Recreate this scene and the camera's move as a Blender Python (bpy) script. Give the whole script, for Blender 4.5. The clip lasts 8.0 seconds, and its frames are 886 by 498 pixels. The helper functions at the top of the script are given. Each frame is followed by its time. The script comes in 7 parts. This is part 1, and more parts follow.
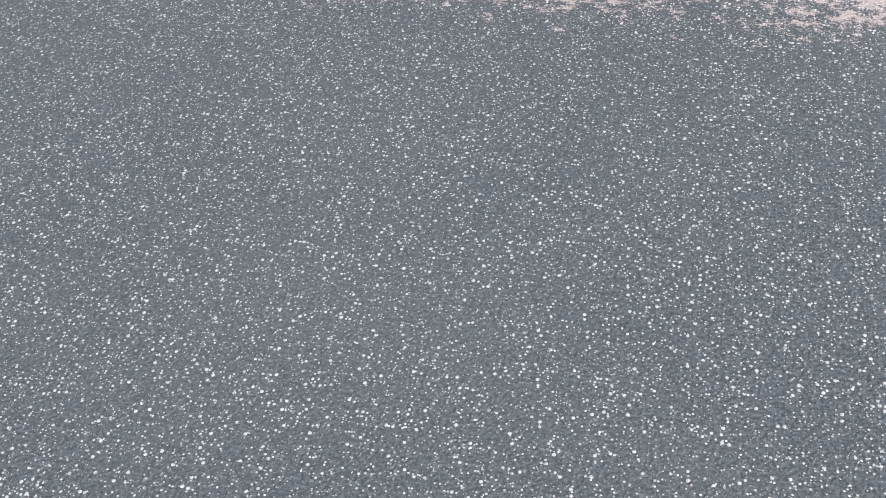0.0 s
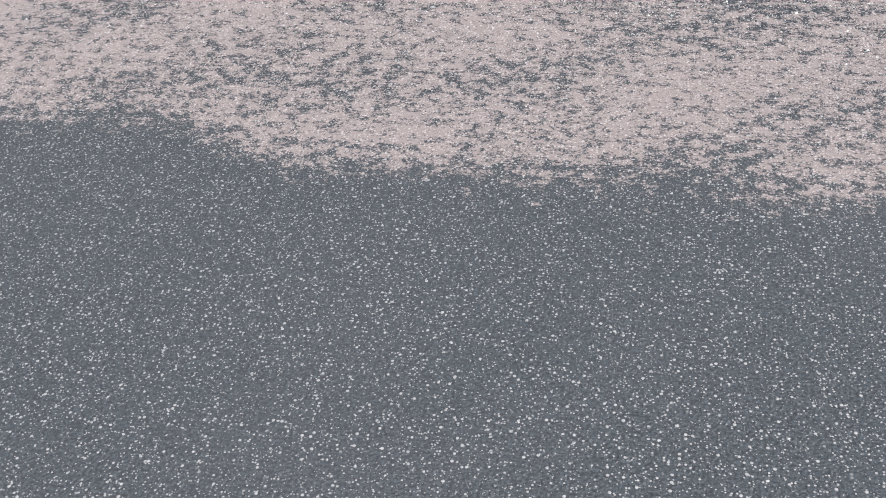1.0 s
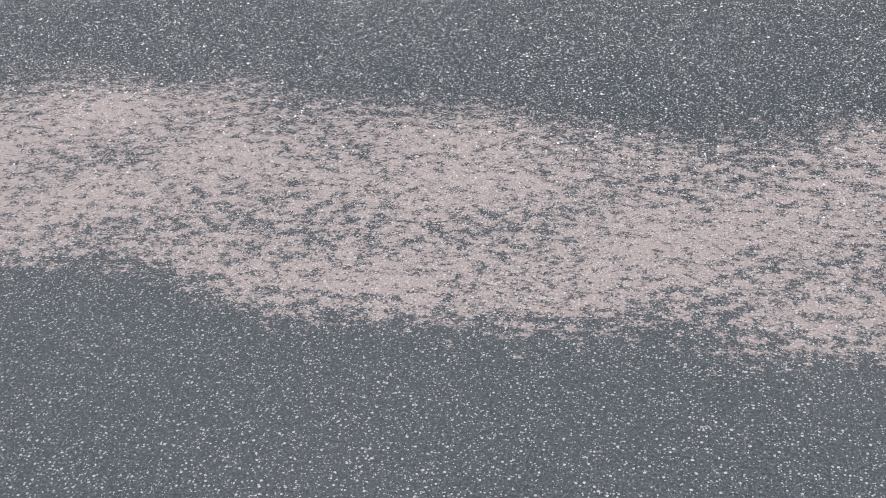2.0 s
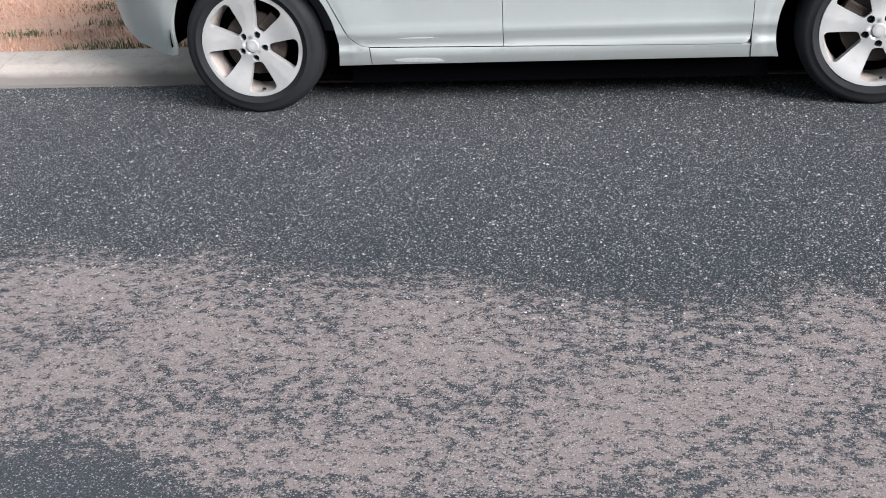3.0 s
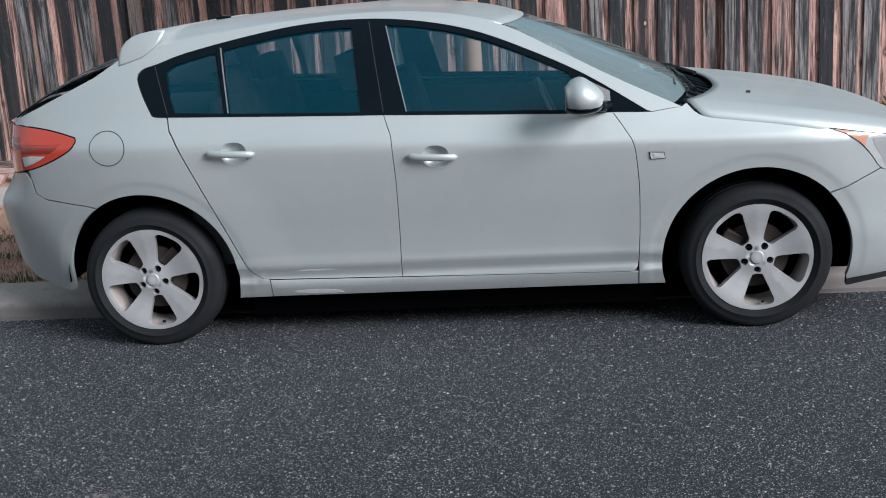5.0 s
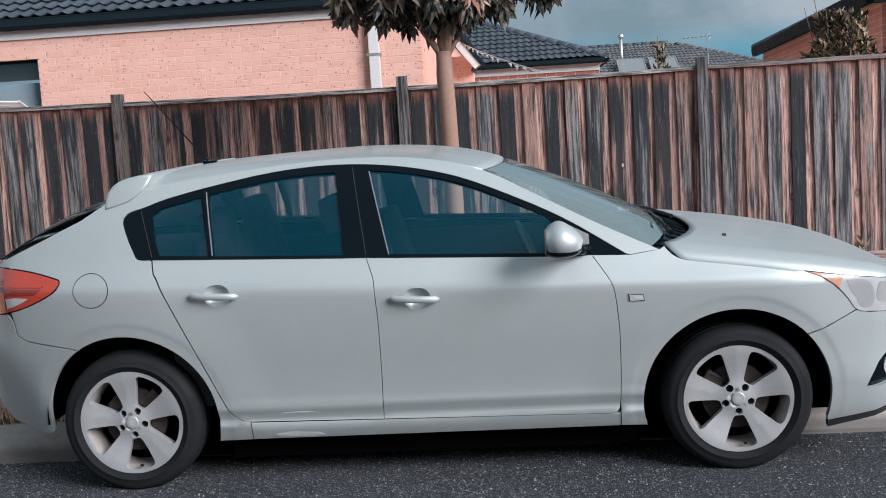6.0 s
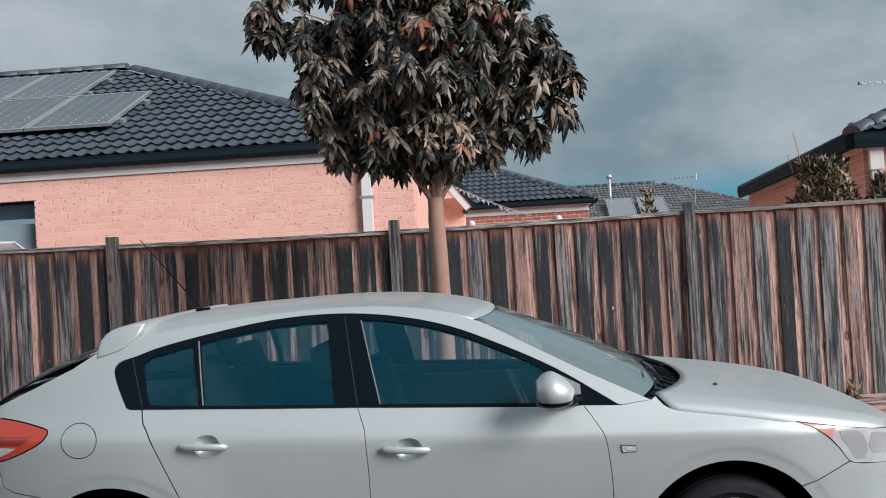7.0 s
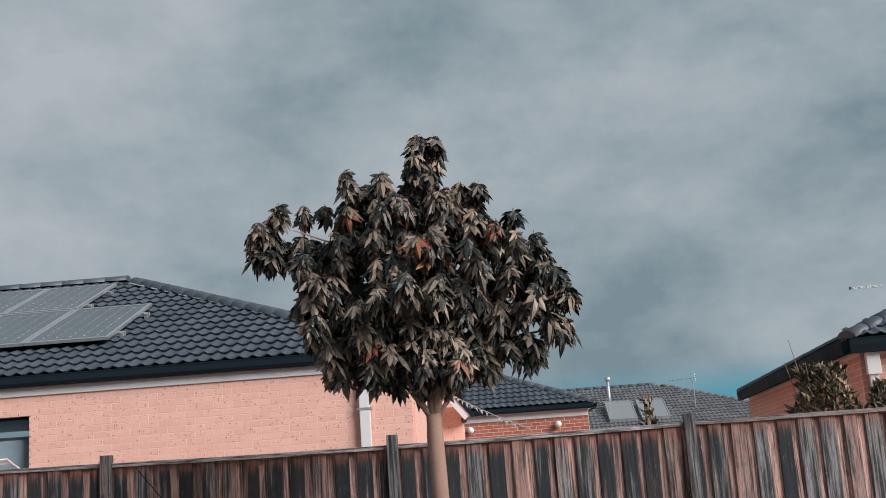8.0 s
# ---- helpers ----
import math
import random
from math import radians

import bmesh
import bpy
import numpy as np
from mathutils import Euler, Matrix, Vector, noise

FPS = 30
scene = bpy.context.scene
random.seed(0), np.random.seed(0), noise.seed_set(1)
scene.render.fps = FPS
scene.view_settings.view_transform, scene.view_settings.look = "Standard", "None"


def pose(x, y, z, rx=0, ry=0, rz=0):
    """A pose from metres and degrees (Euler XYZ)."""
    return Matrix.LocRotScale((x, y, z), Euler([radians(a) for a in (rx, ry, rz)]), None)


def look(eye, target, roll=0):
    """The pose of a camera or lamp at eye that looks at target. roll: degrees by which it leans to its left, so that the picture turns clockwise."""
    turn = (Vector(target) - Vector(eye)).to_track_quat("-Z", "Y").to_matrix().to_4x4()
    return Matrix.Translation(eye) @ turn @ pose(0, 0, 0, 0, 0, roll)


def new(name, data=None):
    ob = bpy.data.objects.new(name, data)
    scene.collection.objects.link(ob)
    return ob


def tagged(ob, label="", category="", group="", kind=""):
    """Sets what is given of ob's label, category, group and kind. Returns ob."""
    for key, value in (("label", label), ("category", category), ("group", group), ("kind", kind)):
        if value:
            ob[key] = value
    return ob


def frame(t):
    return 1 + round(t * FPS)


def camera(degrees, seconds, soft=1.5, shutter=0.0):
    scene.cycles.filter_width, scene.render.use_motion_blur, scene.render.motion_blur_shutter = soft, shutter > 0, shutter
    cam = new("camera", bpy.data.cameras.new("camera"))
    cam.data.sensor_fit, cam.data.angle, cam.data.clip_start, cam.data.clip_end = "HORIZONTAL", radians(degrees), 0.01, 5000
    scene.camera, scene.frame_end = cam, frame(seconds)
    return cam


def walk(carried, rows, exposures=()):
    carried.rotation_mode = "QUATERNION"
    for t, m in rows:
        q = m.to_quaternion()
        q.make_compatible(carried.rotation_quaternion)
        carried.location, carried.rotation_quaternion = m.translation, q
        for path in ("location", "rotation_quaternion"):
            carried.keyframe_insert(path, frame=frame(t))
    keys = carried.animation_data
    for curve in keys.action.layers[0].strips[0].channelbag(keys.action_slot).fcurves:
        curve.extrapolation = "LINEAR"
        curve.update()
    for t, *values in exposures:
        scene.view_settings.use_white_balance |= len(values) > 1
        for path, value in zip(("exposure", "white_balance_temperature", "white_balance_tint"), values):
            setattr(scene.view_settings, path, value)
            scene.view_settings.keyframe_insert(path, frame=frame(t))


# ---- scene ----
# The road runs along x, the street's far side lies towards +y; the near tyres of the car touch the road at y = 0.
cam = camera(43.896, 8.0, soft=1.0)
walk(cam, [
    (0, look((0.4104, -4.7591, 1.3267), (-0.2174, -2.7747, -0.8339), -6.411)),
    (0.5, look((0.4111, -4.7451, 1.3558), (-0.2237, -2.6249, -0.6696), -5.680)),
    (1, look((0.4238, -4.7274, 1.3751), (-0.2077, -2.4702, -0.4974), -5.500)),
    (1.2, look((0.4314, -4.7189, 1.3862), (-0.2015, -2.4229, -0.4381), -5.346)),
    (2.3, look((0.4217, -4.6907, 1.4119), (-0.1728, -2.1463, -0.0621), -3.904)),
    (2.5, look((0.4216, -4.6870, 1.4193), (-0.1596, -2.0968, 0.0217), -3.914)),
    (3, look((0.4372, -4.6620, 1.4543), (-0.1198, -1.9820, 0.2265), -4.274)),
    (3.5, look((0.4583, -4.6479, 1.4845), (-0.0227, -1.8942, 0.3955), -4.342)),
    (4, look((0.4753, -4.6419, 1.5122), (0.0912, -1.8272, 0.5460), -4.270)),
    (4.2, look((0.4746, -4.6486, 1.5122), (0.1162, -1.8099, 0.6104), -4.067)),
    (5.3, look((0.4772, -4.6833, 1.5226), (0.1945, -1.7570, 0.9251), -3.713)),
    (5.5, look((0.4815, -4.6911, 1.5312), (0.2128, -1.7500, 1.0045), -3.740)),
    (5.6, look((0.4822, -4.6944, 1.5350), (0.2165, -1.7473, 1.0408), -3.537)),
    (6, look((0.4837, -4.7015, 1.5493), (0.2457, -1.7292, 1.2195), -3.443)),
    (6.1, look((0.4845, -4.7087, 1.5548), (0.2490, -1.7335, 1.2501), -3.325)),
    (6.5, look((0.4836, -4.7213, 1.5736), (0.2697, -1.7342, 1.3960), -3.355)),
    (7, look((0.4865, -4.7328, 1.6099), (0.2930, -1.7393, 1.6483), -3.298)),
    (7.5, look((0.4841, -4.7622, 1.6609), (0.3103, -1.7803, 1.9402), -3.498)),
    (8, look((0.4923, -4.7824, 1.7157), (0.3442, -1.8431, 2.2976), -4.048)),
], exposures=[(t, s, k, 10) for t, s, k in ((0.0, 2.12, 5950), (0.5, 1.92, 5950), (1.2, 1.75, 5950), (2.5, 1.6, 5950), (3.0, 1.34, 5850), (3.5, 1.0, 5650), (4.2, 0.48, 5550), (5.3, 0.46, 5550), (6.5, 0.42, 5650), (8.0, 0.27, 5850))])

# ---- sky and sun ----
SUN = Vector((0.78, -0.56, 0.49)).normalized()
world = bpy.data.worlds.new("sky")
scene.world = world
world.use_nodes = True
wt = world.node_tree
wt.nodes.clear()
w_out = wt.nodes.new("ShaderNodeOutputWorld")
w_bg = wt.nodes.new("ShaderNodeBackground")
w_sky = wt.nodes.new("ShaderNodeTexSky")
w_sky.sky_type, w_sky.sun_disc = "NISHITA", False
w_sky.sun_elevation = math.asin(SUN.z)
w_sky.sun_rotation = math.atan2(SUN.x, SUN.y)
w_co = wt.nodes.new("ShaderNodeTexCoord")
w_map = wt.nodes.new("ShaderNodeMapping")
w_map.inputs["Scale"].default_value = (1.0, 1.0, 1.7)
w_map.inputs["Location"].default_value = (2.9, -1.3, 1.6)
w_n1 = wt.nodes.new("ShaderNodeTexNoise")
w_n1.inputs["Scale"].default_value, w_n1.inputs["Detail"].default_value, w_n1.inputs["Roughness"].default_value = 3.1, 9.0, 0.60
w_n1.inputs["Distortion"].default_value = 0.0
w_ramp = wt.nodes.new("ShaderNodeValToRGB")
els = w_ramp.color_ramp.elements
els[0].position, els[0].color = 0.36, (1.5, 1.9, 1.95, 1)
els[1].position, els[1].color = 0.65, (3.3, 3.36, 3.24, 1)
mid = els.new(0.5)
mid.color = (2.4, 2.66, 2.65, 1)
w_n2 = wt.nodes.new("ShaderNodeTexNoise")
w_n2.inputs["Scale"].default_value, w_n2.inputs["Detail"].default_value = 2.6, 3.0
w_hole = wt.nodes.new("ShaderNodeMapRange")
w_hole.inputs["From Min"].default_value, w_hole.inputs["From Max"].default_value = 0.66, 0.76
# the cover breaks up towards the horizon and lets teal sky through
w_sep = wt.nodes.new("ShaderNodeSeparateXYZ")
w_low = wt.nodes.new("ShaderNodeMapRange")
w_low.inputs["From Min"].default_value, w_low.inputs["From Max"].default_value = 0.078, 0.045
w_gap = wt.nodes.new("ShaderNodeMapRange")
w_gap.inputs["From Min"].default_value, w_gap.inputs["From Max"].default_value = 0.47, 0.55
w_both = wt.nodes.new("ShaderNodeMath")
w_both.operation = "MULTIPLY"
w_clear = wt.nodes.new("ShaderNodeMix")
w_clear.data_type = "RGBA"
w_clear.inputs["B"].default_value = (0.8, 2.2, 2.6, 1)
w_mix = wt.nodes.new("ShaderNodeMix")
w_mix.data_type = "RGBA"
wl = wt.links
wl.new(w_co.outputs["Generated"], w_map.inputs["Vector"])
wl.new(w_map.outputs["Vector"], w_n1.inputs["Vector"])
wl.new(w_map.outputs["Vector"], w_n2.inputs["Vector"])
wl.new(w_n1.outputs["Fac"], w_ramp.inputs["Fac"])
wl.new(w_n2.outputs["Fac"], w_hole.inputs["Value"])
wl.new(w_hole.outputs["Result"], w_mix.inputs["Factor"])
wl.new(w_ramp.outputs["Color"], w_mix.inputs["A"])
wl.new(w_sky.outputs["Color"], w_mix.inputs["B"])
wl.new(w_co.outputs["Generated"], w_sep.inputs["Vector"])
wl.new(w_sep.outputs["Z"], w_low.inputs["Value"])
wl.new(w_n2.outputs["Fac"], w_gap.inputs["Value"])
wl.new(w_low.outputs["Result"], w_both.inputs[0])
wl.new(w_gap.outputs["Result"], w_both.inputs[1])
wl.new(w_both.outputs["Value"], w_clear.inputs["Factor"])
wl.new(w_mix.outputs["Result"], w_clear.inputs["A"])
wl.new(w_clear.outputs["Result"], w_bg.inputs["Color"])
w_bg.inputs["Strength"].default_value = 0.115
wl.new(w_bg.outputs["Background"], w_out.inputs["Surface"])

sun = new("sun", bpy.data.lights.new("sun", "SUN"))
sun.data.energy, sun.data.angle, sun.data.color = 4.3, radians(32), (1.0, 0.915, 0.83)
sun.matrix_world = look(SUN * 30, (0, 0, 0))

# ---- materials ----
def nodes_of(name, rough=0.6, metal=0.0, spec=0.5):
    m = bpy.data.materials.new(name)
    m.use_nodes = True
    nt = m.node_tree
    b = nt.nodes["Principled BSDF"]
    b.inputs["Roughness"].default_value, b.inputs["Metallic"].default_value = rough, metal
    b.inputs["Specular IOR Level"].default_value = spec
    return m, nt, b


def put(nt, kind, **ins):
    n = nt.nodes.new("ShaderNode" + kind)
    for k, v in ins.items():
        k = k.replace("_", " ")
        if hasattr(v, "is_output"):
            nt.links.new(v, n.inputs[k])
        else:
            n.inputs[k].default_value = v
    return n


def coords(nt, scale=(1, 1, 1), kind="Object"):
    c = nt.nodes.new("ShaderNodeTexCoord")
    m = put(nt, "Mapping", Vector=c.outputs[kind], Scale=scale)
    return m.outputs["Vector"]


def noise_of(nt, vec, scale, detail=4.0, rough=0.55):
    return put(nt, "TexNoise", Vector=vec, Scale=scale, Detail=detail, Roughness=rough).outputs["Fac"]


def maths(nt, op, a, b=0.0, c=None, clamp=False):
    n = nt.nodes.new("ShaderNodeMath")
    n.operation, n.use_clamp = op, clamp
    for i, v in enumerate((a, b) if c is None else (a, b, c)):
        if hasattr(v, "is_output"):
            nt.links.new(v, n.inputs[i])
        else:
            n.inputs[i].default_value = v
    return n.outputs[0]


def step(nt, v, lo, hi, to_lo=0.0, to_hi=1.0):
    n = nt.nodes.new("ShaderNodeMapRange")
    n.interpolation_type = "SMOOTHSTEP"
    nt.links.new(v, n.inputs["Value"])
    for k, x in (("From Min", lo), ("From Max", hi), ("To Min", to_lo), ("To Max", to_hi)):
        if hasattr(x, "is_output"):
            nt.links.new(x, n.inputs[k])
        else:
            n.inputs[k].default_value = x
    return n.outputs["Result"]


def blend(nt, fac, a, b):
    n = nt.nodes.new("ShaderNodeMix")
    n.data_type = "RGBA"
    for k, v in (("Factor", fac), ("A", a), ("B", b)):
        if hasattr(v, "is_output"):
            nt.links.new(v, n.inputs[k])
        elif k == "Factor":
            n.inputs[k].default_value = v
        else:
            n.inputs[k].default_value = (*v, 1)
    return n.outputs["Result"]


def bumped(nt, b, height, strength=0.3, distance=0.01):
    n = put(nt, "Bump", Height=height, Strength=strength, Distance=distance)
    nt.links.new(n.outputs["Normal"], b.inputs["Normal"])


def simple(name, col, rough=0.6, metal=0.0, spec=0.5, vary=0.12, grain=60.0, bump=0.08, dirt=0.15, coat=0.0):
    """A plain surface with fine grain and soft larger stains."""
    m, nt, b = nodes_of(name, rough, metal, spec)
    v = coords(nt)
    fine, large = noise_of(nt, v, grain, 3), noise_of(nt, v, grain / 18, 5)
    dark = tuple(c * (1 - vary) for c in col)
    light = tuple(min(1, c * (1 + vary)) for c in col)
    c1 = blend(nt, fine, dark, light)
    stain = step(nt, large, 0.5, 0.75, 0, dirt)
    c2 = blend(nt, stain, c1, tuple(c * 0.5 for c in col))
    nt.links.new(c2, b.inputs["Base Color"])
    nt.links.new(step(nt, large, 0.3, 0.7, max(0.02, rough - 0.08), min(1, rough + 0.08)), b.inputs["Roughness"])
    if coat:
        b.inputs["Coat Weight"].default_value, b.inputs["Coat Roughness"].default_value = coat, 0.06
    if bump:
        bumped(nt, b, fine, bump, 0.002)
    return m


def make_asphalt():
    m, nt, b = nodes_of("asphalt", 0.8, 0, 0.12)
    v = coords(nt)
    xyz = put(nt, "SeparateXYZ", Vector=v)
    X, Y = xyz.outputs["X"], xyz.outputs["Y"]
    big, mid = noise_of(nt, v, 0.9, 4), noise_of(nt, v, 14, 5)
    fine = noise_of(nt, v, 170, 3, 0.7)
    base = blend(nt, step(nt, fine, 0.35, 0.65), (0.005, 0.007, 0.010), (0.050, 0.056, 0.066))
    base = blend(nt, step(nt, noise_of(nt, v, 75, 3, 0.7), 0.50, 0.66, 0.0, 0.6), base, (0.006, 0.008, 0.012))
    base = blend(nt, step(nt, mid, 0.4, 0.7, 0.0, 0.2), base, (0.033, 0.039, 0.048))
    base = blend(nt, step(nt, big, 0.4, 0.7, 0.0, 0.2), base, (0.055, 0.056, 0.06))
    # the base is blended paler grey towards the middle of the road, away from the gutter
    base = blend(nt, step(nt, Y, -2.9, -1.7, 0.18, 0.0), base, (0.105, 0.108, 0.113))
    stones = None
    height = fine
    for scale, lo, size, amt in ((118.0, 0.40, 0.42, 0.75), (210.0, 0.35, 0.46, 0.75)):
        vo = put(nt, "TexVoronoi", Vector=v, Scale=scale)
        pick = put(nt, "SeparateColor", Color=vo.outputs["Color"])
        gate = step(nt, pick.outputs["Red"], lo, lo + 0.06)
        rad = maths(nt, "MULTIPLY", step(nt, pick.outputs["Green"], 0, 1, 0.45, 1.0), size)
        blob = step(nt, vo.outputs["Distance"], maths(nt, "MULTIPLY", rad, 0.75), rad, 1, 0)
        one = maths(nt, "MULTIPLY", maths(nt, "MULTIPLY", gate, blob), amt)
        tint = blend(nt, pick.outputs["Blue"], (0.055, 0.06, 0.068), (0.34, 0.33, 0.33))
        base = blend(nt, one, base, tint)
        stones = one if stones is None else maths(nt, "MAXIMUM", stones, one)
        height = maths(nt, "ADD", height, maths(nt, "MULTIPLY", one, 0.5))
    # dry silt that the rain left in a long streak along the road
    warp = maths(nt, "MULTIPLY_ADD", noise_of(nt, v, 3.0, 5, 0.6), 0.36, -0.18)
    yy = maths(nt, "ADD", Y, warp)
    low = maths(nt, "ADD", step(nt, X, -1.2, 0.25, -2.73, -2.88), step(nt, X, 0.25, 0.65, -0.035, 0.03))
    top = maths(nt, "ADD", maths(nt, "ADD", step(nt, X, -1.2, -0.4, -1.36, -1.50), step(nt, X, -0.2, 0.4, 0.0, -0.15)), step(nt, X, 0.4, 1.1, 0.0, 0.13))
    inside = maths(nt, "MULTIPLY", step(nt, yy, maths(nt, "ADD", low, -0.20), maths(nt, "ADD", low, 0.24)), step(nt, yy, maths(nt, "ADD", top, -0.46), maths(nt, "ADD", top, 0.28), 1, 0))
    v2 = coords(nt, (0.78, 1.0, 1.0))
    holes = noise_of(nt, v2, 27.0, 8, 0.70)
    holes2 = noise_of(nt, v2, 3.1, 3, 0.5)
    cut = maths(nt, "ADD", maths(nt, "MULTIPLY", inside, 0.395), maths(nt, "MULTIPLY", holes2, 0.30))
    gritty = maths(nt, "ADD", maths(nt, "MULTIPLY_ADD", fine, 0.5, -0.25), maths(nt, "MULTIPLY_ADD", noise_of(nt, v2, 75, 3, 0.6), 0.5, -0.25))
    silt = step(nt, maths(nt, "ADD", maths(nt, "SUBTRACT", cut, holes), gritty), -0.07, 0.09)
    silt = maths(nt, "MULTIPLY", silt, step(nt, inside, 0.02, 0.3))
    silt_col = blend(nt, fine, (0.128, 0.105, 0.103), (0.285, 0.238, 0.232))
    silt_col = blend(nt, maths(nt, "MULTIPLY", stones, 0.55), silt_col, (0.44, 0.40, 0.39))
    base = blend(nt, maths(nt, "MULTIPLY", silt, 0.9), base, silt_col)
    nt.links.new(base, b.inputs["Base Color"])
    nt.links.new(step(nt, stones, 0, 1, 0.78, 0.45), b.inputs["Roughness"])
    bumped(nt, b, height, 0.8, 0.004)
    return m


def make_kerb():
    """Weathered concrete, grimed along the channel where the water runs."""
    m, nt, b = nodes_of("kerb_concrete", 0.86, 0, 0.3)
    v = coords(nt)
    fine, mid, large = noise_of(nt, v, 95, 4, 0.65), noise_of(nt, v, 14, 5, 0.6), noise_of(nt, v, 2.2, 4)
    col = blend(nt, fine, (0.31, 0.27, 0.245), (0.46, 0.41, 0.375))
    col = blend(nt, step(nt, mid, 0.45, 0.75, 0.0, 0.45), col, (0.22, 0.19, 0.17))
    col = blend(nt, step(nt, large, 0.5, 0.75, 0.0, 0.35), col, (0.26, 0.235, 0.22))
    z = put(nt, "SeparateXYZ", Vector=v).outputs["Z"]
    grime = step(nt, maths(nt, "ADD", z, maths(nt, "MULTIPLY_ADD", mid, 0.05, -0.025)), 0.035, 0.085, 0.8, 0.0)
    col = blend(nt, grime, col, (0.125, 0.115, 0.11))
    nt.links.new(col, b.inputs["Base Color"])
    bumped(nt, b, maths(nt, "ADD", fine, mid), 0.3, 0.003)
    return m


def make_chip():
    m, nt, b = nodes_of("stone_chip", 0.5, 0, 0.5)
    one = nt.nodes.new("ShaderNodeNewGeometry").outputs["Random Per Island"]
    two = maths(nt, "FRACT", maths(nt, "MULTIPLY", one, 17.3))
    col = blend(nt, maths(nt, "POWER", one, 2.4), (0.07, 0.074, 0.08), (0.58, 0.575, 0.57))
    col = blend(nt, step(nt, two, 0.80, 0.95, 0.0, 0.6), col, (0.32, 0.24, 0.20))
    v = coords(nt)
    col = blend(nt, step(nt, noise_of(nt, v, 900, 2), 0.4, 0.7, 0.0, 0.4), col, (0.25, 0.25, 0.25))
    # chips are blended to a duller grey towards the middle of the road
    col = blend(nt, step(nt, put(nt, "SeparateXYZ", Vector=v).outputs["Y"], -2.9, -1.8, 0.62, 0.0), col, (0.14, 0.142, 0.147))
    nt.links.new(col, b.inputs["Base Color"])
    return m


def make_paling(name, cold, warm, wear=1.0, run=(1, 1, 0.032)):
    """Weathered hardwood: black and silver streaks along the grain, raw pink-brown showing through."""
    m, nt, b = nodes_of(name, 0.82, 0, 0.25)
    oi = nt.nodes.new("ShaderNodeObjectInfo")
    c = nt.nodes.new("ShaderNodeTexCoord")
    one = oi.outputs["Random"]
    two = maths(nt, "FRACT", maths(nt, "MULTIPLY", one, 13.37))
    off = put(nt, "CombineXYZ", X=maths(nt, "MULTIPLY", one, 31.0), Y=maths(nt, "MULTIPLY", one, 17.0), Z=maths(nt, "MULTIPLY", one, 53.0))
    vm = nt.nodes.new("ShaderNodeVectorMath")
    nt.links.new(c.outputs["Object"], vm.inputs[0])
    nt.links.new(off.outputs[0], vm.inputs[1])
    v1 = put(nt, "Mapping", Vector=vm.outputs[0], Scale=run).outputs[0]
    v2 = put(nt, "Mapping", Vector=vm.outputs[0], Scale=tuple(0.16 if r < 1 else 1 for r in run)).outputs[0]
    grain = noise_of(nt, v1, 230, 4, 0.7)
    streak = noise_of(nt, v1, 48, 5, 0.66)
    patch = noise_of(nt, v2, 9, 4, 0.5)
    vb = put(nt, "Mapping", Vector=vm.outputs[0], Scale=tuple(0.07 if r < 1 else 1 for r in run)).outputs[0]
    blot = noise_of(nt, vb, 17, 4, 0.55)
    z = put(nt, "SeparateXYZ", Vector=c.outputs["Object"]).outputs["Z"]
    col = blend(nt, step(nt, streak, 0.38, 0.62), tuple(x * 0.25 for x in cold), tuple(x * 2.2 for x in cold))
    edge = maths(nt, "MULTIPLY_ADD", streak, 0.7, -0.35)
    show = step(nt, maths(nt, "ADD", maths(nt, "ADD", patch, step(nt, one, 0, 1, -0.23, 0.13)), edge), 0.42, 0.66)
    col = blend(nt, maths(nt, "MULTIPLY", show, 0.85), col, warm)
    # soot-black weathering, heavier on some boards
    black = step(nt, maths(nt, "ADD", blot, step(nt, two, 0, 1, -0.17, 0.20)), 0.39, 0.58, 0.0, 0.94 * wear)
    col = blend(nt, black, col, (0.016, 0.021, 0.026))
    # the board's top end, just under the cap, is blended to red-brown
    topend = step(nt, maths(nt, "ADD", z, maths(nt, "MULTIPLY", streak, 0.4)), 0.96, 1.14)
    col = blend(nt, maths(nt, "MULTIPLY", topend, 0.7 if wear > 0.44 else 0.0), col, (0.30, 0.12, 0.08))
    col = blend(nt, step(nt, grain, 0.46, 0.62, 0.0, 0.62), col, tuple(x * 0.18 for x in cold))
    col = blend(nt, step(nt, grain, 0.40, 0.26, 0.0, 0.65), col, (0.44, 0.34, 0.305))
    vk = put(nt, "TexVoronoi", Vector=put(nt, "Mapping", Vector=vm.outputs[0], Scale=(1, 1, 0.6)).outputs[0], Scale=5.2)
    pick = put(nt, "SeparateColor", Color=vk.outputs["Color"])
    some = step(nt, pick.outputs["Red"], 0.45, 0.5)
    knot = maths(nt, "MULTIPLY", step(nt, vk.outputs["Distance"], 0.035, 0.075, 1, 0), some)
    ring = maths(nt, "MULTIPLY", step(nt, vk.outputs["Distance"], 0.07, 0.2, 0.75, 0), some)
    col = blend(nt, ring, col, (0.03, 0.022, 0.02))
    col = blend(nt, maths(nt, "MULTIPLY", knot, 0.85), col, blend(nt, pick.outputs["Green"], (0.16, 0.06, 0.035), (0.55, 0.42, 0.36)))
    nt.links.new(col, b.inputs["Base Color"])
    bumped(nt, b, maths(nt, "ADD", grain, maths(nt, "MULTIPLY", streak, 0.7)), 0.6, 0.005)
    return m


